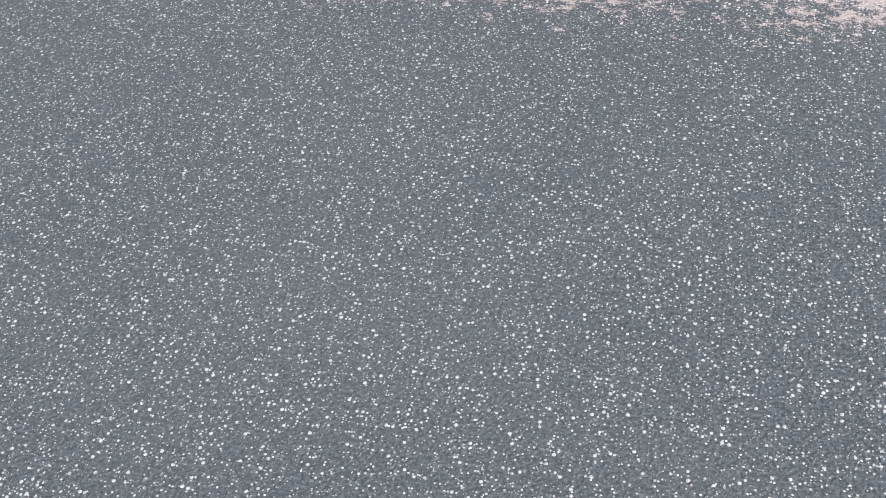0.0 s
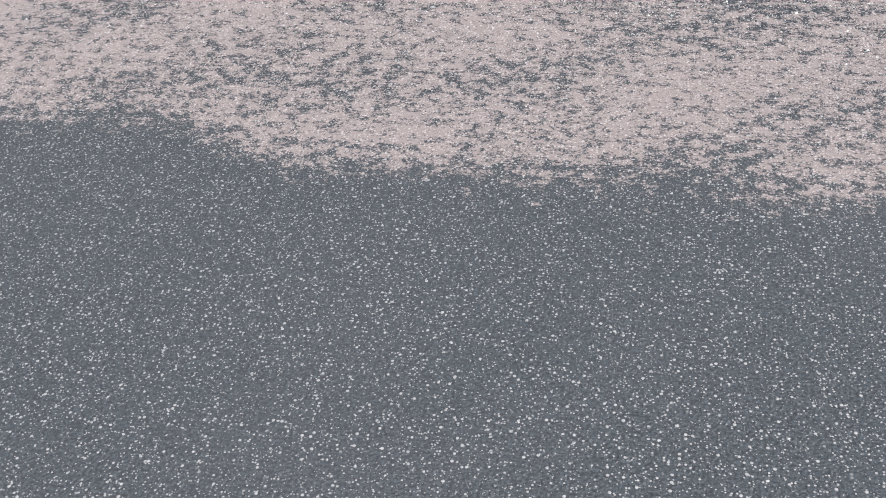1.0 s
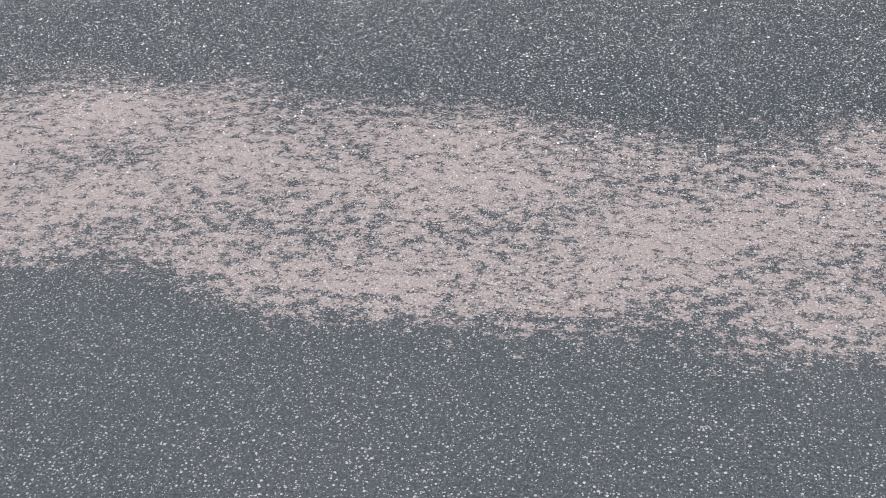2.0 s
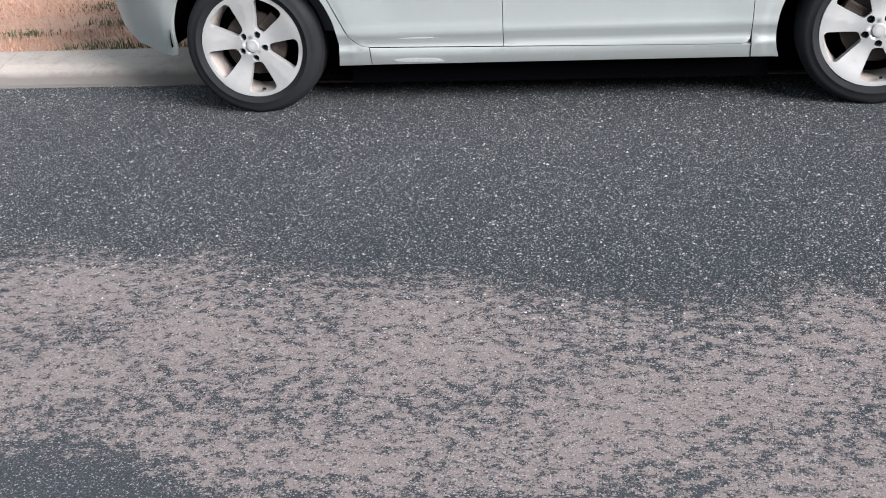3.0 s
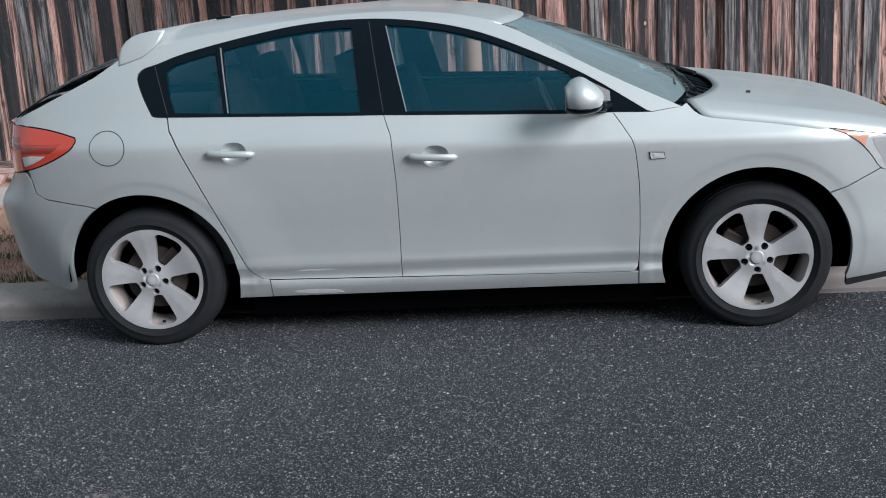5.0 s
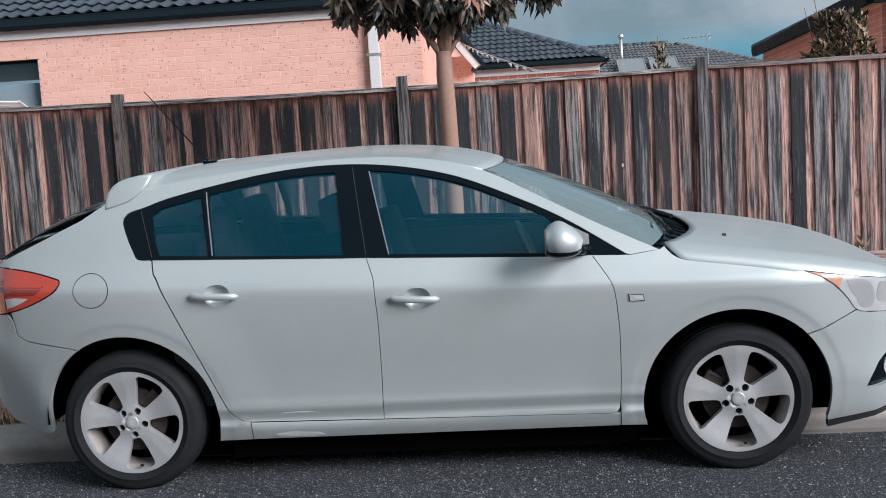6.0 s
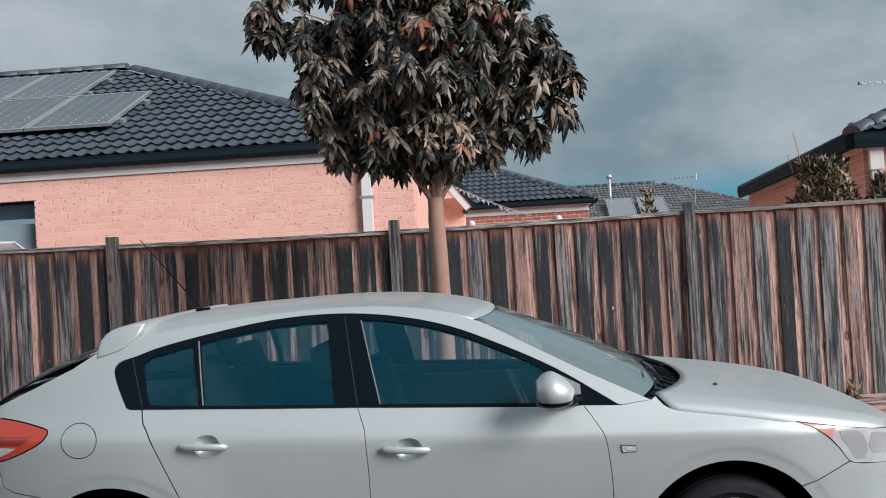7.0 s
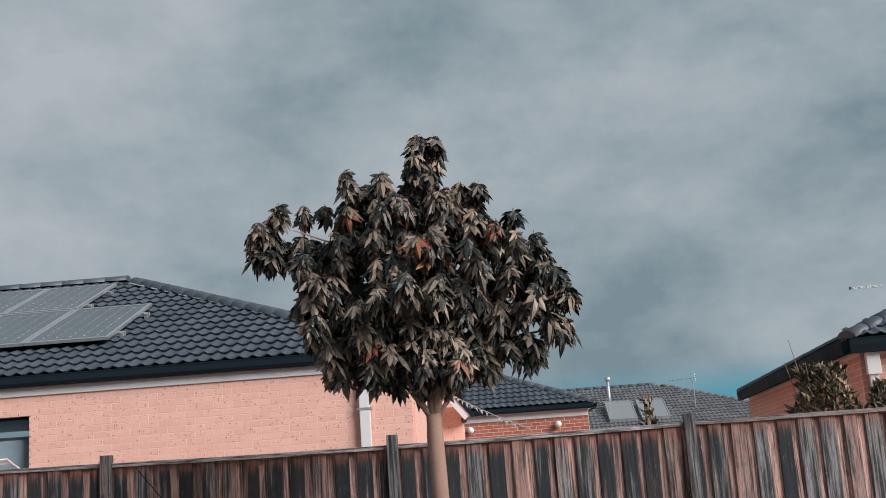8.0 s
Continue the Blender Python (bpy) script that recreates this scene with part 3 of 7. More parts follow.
def build_fence():
    rng = random.Random(21)
    fence = thing("paling_fence", "weathered grey and red-brown timber paling fence with a capping rail", "fence", pose(0, FENCE_Y, 0))
    fronts = [paling_mesh("paling", w, 0.019, PALING, rng) for w in (0.116, 0.124, 0.132, 0.142)]
    backs = [paling_mesh("paling", w, 0.014, PALING_BACK, rng) for w in (0.12, 0.13)]
    x = -8.75
    while x < 7.5:
        unit = rng.uniform(0.19, 0.218)
        sag = cap_z(x) - 2.0
        share("paling", rng.choice(fronts), fence, pose(x, 0.0 + rng.uniform(-0.003, 0.003), 1.055 + sag, rng.uniform(-0.25, 0.25), rng.uniform(-0.35, 0.35), rng.uniform(-0.6, 0.6)))
        share("paling", rng.choice(backs), fence, pose(x + unit / 2 + rng.uniform(-0.01, 0.01), 0.022, 1.05 + sag, rng.uniform(-0.2, 0.2), rng.uniform(-0.3, 0.3), rng.uniform(-0.6, 0.6)))
        x += unit
    for a, b in zip(POSTS, POSTS[1:]):
        bm = bmesh.new()
        rail = extrude_profile(bm, [(-0.022, 1.962), (-0.022, 1.996), (-0.018, 2.0), (0.062, 2.0), (0.066, 1.996), (0.066, 1.962)], a + 0.056, b - 0.056, 12, 0.0)
        for v in rail.verts:
            v.co.z += cap_z(v.co.x) - 2.0 + 0.003 * noise.noise(v.co * 2)
        part("capping_rail", rail, RAIL_WOOD, fence, "pale sawn timber capping rail")
        for z in (0.45, 1.1, 1.8):
            part("rail", boxed(a - 0.02, b - 0.02, 0.042, 0.080, z - 0.04, z + 0.04, bevel=0.003), RAIL_WOOD, fence)
    for a, b in zip(POSTS, POSTS[1:]):
        bm = bmesh.new()
        plinth = extrude_profile(bm, [(-0.027, -0.09), (-0.027, 0.164), (-0.023, 0.168), (-0.006, 0.168), (-0.004, 0.164), (-0.004, -0.09)], a + 0.056, b - 0.056, 10, 0.0)
        for v in plinth.verts:
            v.co.z += 0.0057 * v.co.x + 0.003 * noise.noise(v.co * 1.5)
        part("plinth_board", plinth, PLINTH_WOOD, fence, "pale pinkish timber plinth board along the ground")
    for x in POSTS:
        bm = boxed(-0.05, 0.05, -0.05, 0.045, -0.95, 0.992, bevel=0.006)
        bmesh.ops.subdivide_edges(bm, edges=[e for e in bm.edges if abs(e.verts[0].co.z - e.verts[1].co.z) > 1], cuts=8)
        for v in bm.verts:
            v.co.x += 0.004 * noise.noise((x, v.co.z * 2, v.co.y * 4))
        part("post", bm, CAP_WOOD, fence, "square weathered timber post", pose(x, -0.006, 1.05, 0, 0.3 * math.sin(x), 0))


build_fence()


# ---- houses ----
def tile_mesh(name, w, l, mat):
    """A concrete roof tile with two rolls and a thick front lip; x across, y up the slope."""
    bm = bmesh.new()
    n = 12
    cols = []
    for i in range(n + 1):
        u = i / n
        h = 0.030 * max(0.0, math.sin(u * 2 * math.tau - 0.6)) ** 0.8 + 0.004
        cols.append([bm.verts.new((u * w, y, z)) for y, z in ((0.012, h - 0.0), (0, h + 0.018), (0.012, h + 0.026), (l, h))])
    for a, b in zip(cols, cols[1:]):
        for k in range(3):
            f = bm.faces.new((a[k], b[k], b[k + 1], a[k + 1]))
            f.smooth = k == 2
    bmesh.ops.recalc_face_normals(bm, faces=bm.faces)
    if bm.faces[2].normal.z < 0:
        bmesh.ops.reverse_faces(bm, faces=bm.faces)
    me = bpy.data.meshes.new(name)
    bm.to_mesh(me)
    bm.free()
    me.materials.append(mat)
    return me


def roof_slope(roof, frame_m, pitch, width, depth, mat, near, cutter, w=0.36, gauge=0.36):
    """Tiles of one slope. frame_m: at the eave's left end, x along the eave, y level and inward. cutter(x, y) says where the slope is.
    near(x, y): tiles that are pieces of their own; the rest become one mesh."""
    me = tile_mesh("roof_tile", w + 0.004, gauge + 0.05, mat)
    c, s = math.cos(pitch), math.sin(pitch)
    rest_v, rest_f, count = [], [], 0
    vs, fs = [v.co.copy() for v in me.vertices], [tuple(p.vertices) for p in me.polygons]
    rows, cols = int(depth / (gauge * c)), int(width / w)
    for r in range(rows):
        for k in range(cols):
            x, d = k * w, r * gauge
            if not cutter(x + w / 2, (d + gauge / 2) * c):
                continue
            m = frame_m @ pose(x, d * c, d * s, math.degrees(pitch) - 2.2) @ pose(0, 0, 0.012 + 0.003 * noise.noise((x * 3.3, d * 2.7, 0)))
            if near(x, d * c) and count < 300:
                share("roof_tile", me, roof, m)
                count += 1
            else:
                o = len(rest_v)
                rest_v += [m @ v for v in vs]
                rest_f += [tuple(i + o for i in f) for f in fs]
    if rest_v:
        me2 = bpy.data.meshes.new("roof_tiling")
        me2.from_pydata(rest_v, [], rest_f)
        me2.materials.append(mat)
        me2.polygons.foreach_set("use_smooth", [i % 3 == 2 for i in range(len(me2.polygons))])
        ob = new("roof_tiling", me2)
        ob.parent = roof
        ob["kind"] = "stuff"


def ridge_caps(roof, a, b, mat, size=0.13, step_len=0.40):
    a, b = Vector(a), Vector(b)
    d = (b - a).normalized()
    n = max(1, int((b - a).length / step_len))
    bm = bmesh.new()
    side = d.cross(Vector((0, 0, 1))).normalized()
    up = side.cross(d)
    rings = []
    for y, s in ((-0.03, 1.12), (step_len, 0.95)):
        rings.append([bm.verts.new((math.cos(t) * size * s, y, math.sin(t) * size * 0.75 * s)) for t in [math.pi * k / 8 for k in range(9)]])
    for k in range(8):
        f = bm.faces.new((rings[0][k], rings[1][k], rings[1][k + 1], rings[0][k + 1]))
        f.smooth = True
    bm.faces.new(rings[0])
    bmesh.ops.recalc_face_normals(bm, faces=bm.faces)
    me = bpy.data.meshes.new("ridge_cap")
    bm.to_mesh(me)
    bm.free()
    me.materials.append(mat)
    rot = Matrix((side, d, up)).transposed().to_4x4()
    for i in range(n):
        share("ridge_cap", me, roof, Matrix.Translation(a + d * (i * step_len) - up * 0.03) @ rot @ pose(0, 0, 0, 1.5))


def brick_wall(wall, m, x0, x1, z0, z1, mat, near, bl=0.23, bh=0.076, joint=0.010, skip=lambda x, z: False):
    """Stretcher bond on the plane y = 0 of m, bricks 4 mm proud of the mortar behind."""
    def brick(l):
        bm = boxed(0, l, -0.0025, 0.05, 0, bh, bevel=0.002)
        me = bpy.data.meshes.new("brick")
        bm.to_mesh(me)
        bm.free()
        me.materials.append(mat)
        return me
    def plain(l):
        bm = boxed(0, l, -0.0025, 0.05, 0, bh)
        out = [v.co.copy() for v in bm.verts], [tuple(v.index for v in f.verts) for f in bm.faces]
        bm.free()
        return out
    full = brick(bl)
    pv, pf = plain(bl)
    hv, hf = plain(bl - 0.12)
    rv, rf, n, r = [], [], 0, 0
    z = z0
    while z + bh < z1:
        x = x0 - (0.12 if r % 2 else 0.0)
        while x < x1:
            gone = [skip(x + bl * q, z + bh / 2) or not x0 - 0.01 < x + bl * q < x1 + 0.01 for q in (0.25, 0.75)]
            if gone[0] != gone[1]:
                mm = m @ pose(x + (0.12 if gone[0] else 0.0), 0, z)
                o = len(rv)
                rv += [mm @ v for v in hv]
                rf += [tuple(i + o for i in f) for f in hf]
            elif not gone[0]:
                mm = m @ pose(x + 0.002 * noise.noise((x * 7, z * 9, 0)), 0.0015 * noise.noise((x * 5, z * 8, 3)), z)
                if near(x, z) and n < 300:
                    share("brick", full, wall, mm)
                    n += 1
                else:
                    o = len(rv)
                    rv += [mm @ v for v in pv]
                    rf += [tuple(i + o for i in f) for f in pf]
            x += bl + joint
        z += bh + joint
        r += 1
    if rv:
        me = bpy.data.meshes.new("brickwork")
        me.from_pydata(rv, [], rf)
        me.materials.append(mat)
        ob = new("brickwork", me)
        ob.parent = wall
        ob["kind"] = "stuff"


def eave(house, a, b, drop=0.13, soffit=0.45, inward=(0, 1), under=WHITE):
    """A gutter with a rolled lip, a fascia and a pale soffit between two points of the eave line."""
    a, b = Vector(a), Vector(b)
    d = (b - a).normalized()
    n = Vector((inward[0], inward[1], 0))
    m = Matrix((d, n, Vector((0, 0, 1)))).transposed().to_4x4()
    m.translation = a
    L = (b - a).length
    prof = [(-0.11, -0.02), (-0.118, 0.0), (-0.105, 0.006), (-0.10, -0.01), (-0.095, -0.09), (-0.01, -0.10), (-0.01, 0.01), (0.0, 0.01), (0.0, -drop), (-0.085, -drop + 0.005), (-0.108, -0.09)]
    part("gutter", extrude_profile(bmesh.new(), prof, 0, L), GUTTER, house, "dark painted metal gutter", m)
    part("fascia", boxed(0, L, 0.002, 0.022, -0.125, 0.0), GUTTER, house, "dark fascia board", m)
    part("soffit", boxed(0, L, 0.022, soffit, -0.128, -0.112), under, house, "flat soffit lining", m)


def build_left_house():
    h = thing("brick_house", "salmon brick house with a dark tiled hip roof behind the fence", "house")
    pitch = math.radians(21.15)
    # the window's opening is left by building the wall in pieces
    bm = bmesh.new()
    for q in ((-15.7, -7.47, 0.1, 3.07), (-5.62, -0.78, 0.1, 3.07), (-7.47, -5.62, 2.728, 3.07), (-7.47, -5.62, 0.1, 1.552)):
        box(bm, q[0], q[1], 9.06, 9.30, q[2], q[3])
    wall = part("wall", bm, CREAM_MORTAR, h, "salmon pink face brick wall with pale joints")
    hole = lambda x, z: -7.50 < x < -5.60 and 1.55 < z < 2.72
    brick_wall(wall, pose(0, 9.06, 0), -15.6, -0.78, 0.14, 2.985, CREAM_BRICK, lambda x, z: x > -6.5 and z > 2.0, skip=hole)
    part("frieze", boxed(-15.7, -0.77, 9.030, 9.055, 2.972, 3.082), WHITE, h, "white painted trim board under the eave")
    part("wall", boxed(-0.78, -0.72, 9.31, 19.0, 0.1, 3.0), CREAM_BRICK, h)
    part("wall", boxed(-16, -0.8, 19.0, 19.2, 0.1, 3.0), CREAM_MORTAR, h)
    win = part("window", boxed(-7.46, -5.63, 9.16, 9.20, 2.684, 2.718), GUTTER, h, "dark-framed window with a pale blind behind the glass")
    for q in ((-7.46, -7.42, 1.56, 2.684), (-5.67, -5.63, 1.56, 2.684), (-6.63, -6.59, 1.56, 2.684), (-7.42, -5.67, 1.56, 1.60)):
        part("frame", boxed(q[0], q[1], 9.16, 9.20, q[2], q[3], bevel=0.003), GUTTER, win)
    p = part("pane", boxed(-7.42, -5.67, 9.177, 9.183, 1.60, 2.684), WINDOW, win)
    p.visible_shadow = False
    # blind ends low: the dark gap above stands in for the reveal's shadow
    part("blind", boxed(-7.42, -5.675, 9.215, 9.225, 1.6, 2.43), BLIND, win, "pale grey blind, stopped short so the window's top looks shaded")
    part("sill", boxed(-7.49, -5.605, 9.0, 9.12, 1.50, 1.55, bevel=0.01), CREAM_BRICK, win)
    # a folded white clothes airer under the window
    rack = thing("clothes_rack", "white wire clothes rack fixed below the house window", "clothes rack", pose(-6.29, 8.86, 2.13))
    for i in range(5):
        bm = tube(bmesh.new(), [(-0.6, -0.04 * i, 0.015 * i), (0.0, -0.04 * i, 0.02 * i), (0.52, -0.04 * i, 0.012 * i)], [0.011] * 3, 6)
        part("rod", bm, WHITE, rack, smooth=True)
    for x in (-0.6, 0.52):
        part("bracket", tube(bmesh.new(), [(x, 0.2, -0.06), (x, 0.0, 0.0), (x, -0.17, 0.06)], [0.012] * 3, 6), WHITE, rack)
    eave(h, (-16, 9.0, 3.215), (-0.62, 9.0, 3.215), soffit=0.06)
    eave(h, (-0.62, 9.0, 3.215), (-0.62, 19.5, 3.215), soffit=0.1, inward=(-1, 0))
    # roof: the slope to the street, its hip and ridge; plain slopes behind
    roof = part("roof", bmesh.new(), TILE, h, "dark blue-grey concrete roof tiles")
    bm = bmesh.new()
    e, top = 3.205, 3.205 + 5.72 * math.tan(pitch)
    P = [bm.verts.new(v) for v in ((-16, 9.0, e), (-0.6, 9.0, e), (-0.6, 20.4, e), (-16, 20.4, e), (-16, 14.72, top), (-6.32, 14.72, top))]
    for f in ((0, 1, 5, 4), (1, 2, 5), (2, 3, 4, 5), (0, 4, 3), (3, 2, 1, 0)):
        bm.faces.new([P[i] for i in f])
    part("underlay", bm, DARK, h)
    roof_slope(roof, pose(-11.4, 8.95, 3.21), pitch, 10.8, 5.75, TILE, lambda x, y: x > 4.4 and y < 5.5, lambda x, y: x < 10.75 - y)
    ridge_caps(roof, (-0.64, 8.98, 3.25), (-6.32, 14.72, top + 0.07), TILE)
    ridge_caps(roof, (-6.32, 14.72, top + 0.06), (-11.4, 14.72, top + 0.06), TILE)
    # downpipe with its spreader at the corner
    dp = part("downpipe", boxed(-1.385, -1.252, 8.965, 9.025, 0.3, 2.99, bevel=0.012), WHITE, h, "white rectangular downpipe with straps")
    for z in (2.48, 1.2):
        part("strap", boxed(-1.41, -1.227, 8.958, 9.04, z, z + 0.03), STEEL, dp)
    return pitch, h


def build_solar(pitch, house):
    cols = (-4.97, -6.19, -7.41, -8.63)
    up = Matrix.Rotation(pitch, 4, "X")
    for row, (y0, ln) in enumerate(((10.06, 2.06), (12.04, 1.90))):
        for k in range(row, 3 if row == 0 else 4):
            x1 = cols[k] if k < 4 else 0
            x0 = x1 - 1.205
            z0 = 3.21 + (y0 - 9.0) * math.tan(pitch) + 0.15
            w = 1.205
            p = part("solar_panel", boxed(0.02, w - 0.02, 0.02, ln - 0.02, 0.0, 0.028), PANEL, house, "grey solar panel in an aluminium frame", Matrix.Translation((x0, y0, z0)) @ up)
            for q in ((0, w, 0, 0.05), (0, w, ln - 0.05, ln), (0, 0.05, 0.05, ln - 0.05), (w - 0.05, w, 0.05, ln - 0.05)):
                part("frame", boxed(q[0], q[1], q[2], q[3], -0.01, 0.034), ALU, p, "bright aluminium edge")
            bm = bmesh.new()
            for i in range(1, 6):
                box(bm, 0.02 + i * (w - 0.04) / 6 - 0.002, 0.02 + i * (w - 0.04) / 6 + 0.002, 0.03, ln - 0.03, 0.0285, 0.0292)
            part("busbar", bm, ALU, p, "thin silver contact lines")["kind"] = "stuff"
            bm = bmesh.new()
            for i in range(1, 6):
                for j in range(1, 11):
                    cx, cy = 0.02 + i * (w - 0.04) / 6, 0.02 + j * (ln - 0.04) / 11
                    r = bmesh.ops.create_circle(bm, cap_ends=True, segments=4, radius=0.017, matrix=Matrix.Translation((cx, cy, 0.0295)))
            part("cell_gap", bm, WHITE, p, "pale diamonds where the cells meet")["kind"] = "stuff"
            for y in (0.45, ln - 0.45):
                part("rail", boxed(-0.06, w + 0.09, y - 0.02, y + 0.02, -0.075, -0.012), ALU, p, "aluminium mounting rail")
                part("foot", boxed(w + 0.01, w + 0.07, y - 0.035, y + 0.045, -0.14, -0.02, bevel=0.008), ALU, p)


def gabled_block(name, label, m, w, d, wall_h, pitch, brick, mortar, tile, near_tiles, gutters=True, over=0.45, near_bricks=None, under=WHITE, drop=0.13):
    """A hip-roofed house; x along its front, origin at the front left corner on the ground."""
    h = thing(name, label, "house", m)
    wall = part("wall", boxed(0, w, 0, 0.2, 0, wall_h), mortar, h, "brick front wall")
    brick_wall(wall, Matrix.Identity(4), 0, w, wall_h - 1.3, wall_h - 0.06, brick, near_bricks or (lambda x, z: False))
    part("wall", boxed(0, 0.2, 0.2, d, 0, wall_h), mortar, h)
    part("wall", boxed(w - 0.2, w, 0.2, d, 0, wall_h), mortar, h)
    part("wall", boxed(0.2, w - 0.2, d - 0.2, d, 0, wall_h), mortar, h)
    e = wall_h + 0.12
    k = min(w, d) / 2 + over
    top = e + k * math.tan(pitch)
    bm = bmesh.new()
    if w >= d:
        P = [bm.verts.new(v) for v in ((-over, -over, e), (w + over, -over, e), (w + over, d + over, e), (-over, d + over, e), (-over + k, d / 2, top), (w + over - k, d / 2, top))]
        F = ((0, 1, 5, 4), (1, 2, 5), (2, 3, 4, 5), (3, 0, 4), (3, 2, 1, 0))
    else:
        P = [bm.verts.new(v) for v in ((-over, -over, e), (w + over, -over, e), (w + over, d + over, e), (-over, d + over, e), (w / 2, -over + k, top), (w / 2, d + over - k, top))]
        F = ((0, 1, 4), (1, 2, 5, 4), (2, 3, 5), (3, 0, 4, 5), (3, 2, 1, 0))
    for f in F:
        bm.faces.new([P[i] for i in f])
    pts = [v.co.copy() for v in P]
    part("underlay", bm, DARK, h)
    roof = part("roof", bmesh.new(), tile, h, "concrete tile roof")
    W = w + 2 * over
    roof_slope(roof, pose(-over, -over - 0.05, e + 0.01), pitch, W, k, tile, near_tiles, lambda x, y: y - 0.05 < x < W - y + 0.05)
    for a, b in (((0, 4), (1, 4 if w < d else 5), (2, 5), (3, 4 if w >= d else 5))):
        ridge_caps(roof, pts[a] + Vector((0, 0, 0.05)), pts[b] + Vector((0, 0, 0.07)), tile)
    ridge_caps(roof, pts[4] + Vector((0, 0, 0.07)), pts[5] + Vector((0, 0, 0.07)), tile)
    if gutters:
        eave(h, (-over, -over, e), (w + over, -over, e), soffit=over + 0.02, under=under, drop=drop)
        eave(h, (-over, d + over, e), (-over, -over, e), soffit=over + 0.02, inward=(1, 0), under=under, drop=drop)
        eave(h, (w + over, -over, e), (w + over, d + over, e), soffit=over + 0.02, inward=(-1, 0), under=under, drop=drop)
    return h, roof, pts


PITCH, LEFT_HOUSE = build_left_house()
build_solar(PITCH, LEFT_HOUSE)
# the house beyond, with red brick and a short hip
mid_house, _, _ = gabled_block("brick_house", "red brick house with a dark tiled roof and white eave trim", pose(-6.33, 23.27, 0.2), 8.76, 8.16, 2.72, radians(22), RED_BRICK, RED_MORTAR, TILE, lambda x, y: x > 4.5, over=0.12, near_bricks=lambda x, z: x > 5.0)
part("frieze", boxed(0, 8.76, -0.03, -0.004, 2.54, 2.72), WHITE, mid_house, "white trim board")
for x in (5.78, 7.98):
    lamp = part("floodlight", boxed(x - 0.05, x + 0.05, -0.05, -0.02, 2.3, 2.36, bevel=0.01), WHITE, mid_house, "small white outdoor lamp")
    bm = bmesh.new()
    bmesh.ops.create_uvsphere(bm, u_segments=14, v_segments=8, radius=0.09, matrix=Matrix.Translation((x, -0.13, 2.36)))
    part("bulb", bm, WHITE, lamp, smooth=True)
far_house, far_roof, _ = gabled_block("brick_house", "distant brick house with a grey tiled roof", pose(-2.6, 41.6, 0.2), 14.9, 10.0, 2.4, radians(20), RED_BRICK, RED_MORTAR, TILE_GREY, lambda x, y: False)


def build_far_roof_things():
    sl = math.tan(radians(20))
    for x in (5.15, 6.5):
        y0 = 41.4
        p = thing("solar_collector", "flat grey solar hot water collector on a tiled roof", "solar panel", Matrix.Translation((x, y0 + 0.4, 3.08)) @ Matrix.Rotation(radians(24), 4, "X"), "hot water collectors")
        part("glazing", boxed(-0.55, 0.55, 0.03, 2.0, 0.0, 0.07), COLLECTOR, p)
        for q in ((-0.58, 0.58, 0.0, 0.03), (-0.58, 0.58, 2.0, 2.03), (-0.58, -0.55, 0.03, 2.0), (0.55, 0.58, 0.03, 2.0)):
            part("frame", boxed(q[0], q[1], q[2], q[3], -0.12, 0.09), ALU, p)
    f = thing("flue_pipe", "galvanised flue pipe standing on a tiled roof", "flue", pose(4.83, 44.0, 3.4))
    part("pipe", tube(bmesh.new(), [(0, 0, 0), (0, 0, 1.52)], [0.07, 0.07], 12), STEEL, f, smooth=True)
    part("cowl", tube(bmesh.new(), [(0, 0, 1.48), (0, 0, 1.56), (0, 0, 1.66)], [0.08, 0.13, 0.12], 12), STEEL, f)
    a = thing("tv_antenna", "thin television antenna on a mast", "antenna", pose(8.35, 43.0, 3.3))
    part("mast", tube(bmesh.new(), [(0, 0, 0), (0, 0, 1.5)], [0.022, 0.02], 6), STEEL, a)
    part("boom", tube(bmesh.new(), [(-1.0, 0, 1.36), (0.2, 0, 1.42)], [0.018, 0.018], 6), STEEL, a)
    for i in range(7):
        x = -0.98 + i * 0.18
        part("element", tube(bmesh.new(), [(x, -0.3, 1.36 + i * 0.008), (x, 0.3, 1.36 + i * 0.008)], [0.018, 0.018], 5), STEEL, a)
    part("element", tube(bmesh.new(), [(0.1, 0, 1.25), (0.1, 0, 1.58)], [0.014, 0.014], 5), STEEL, a)


build_far_roof_things()


PLASTIC_GREY = simple("grey_plastic", (0.05, 0.05, 0.052), 0.6)


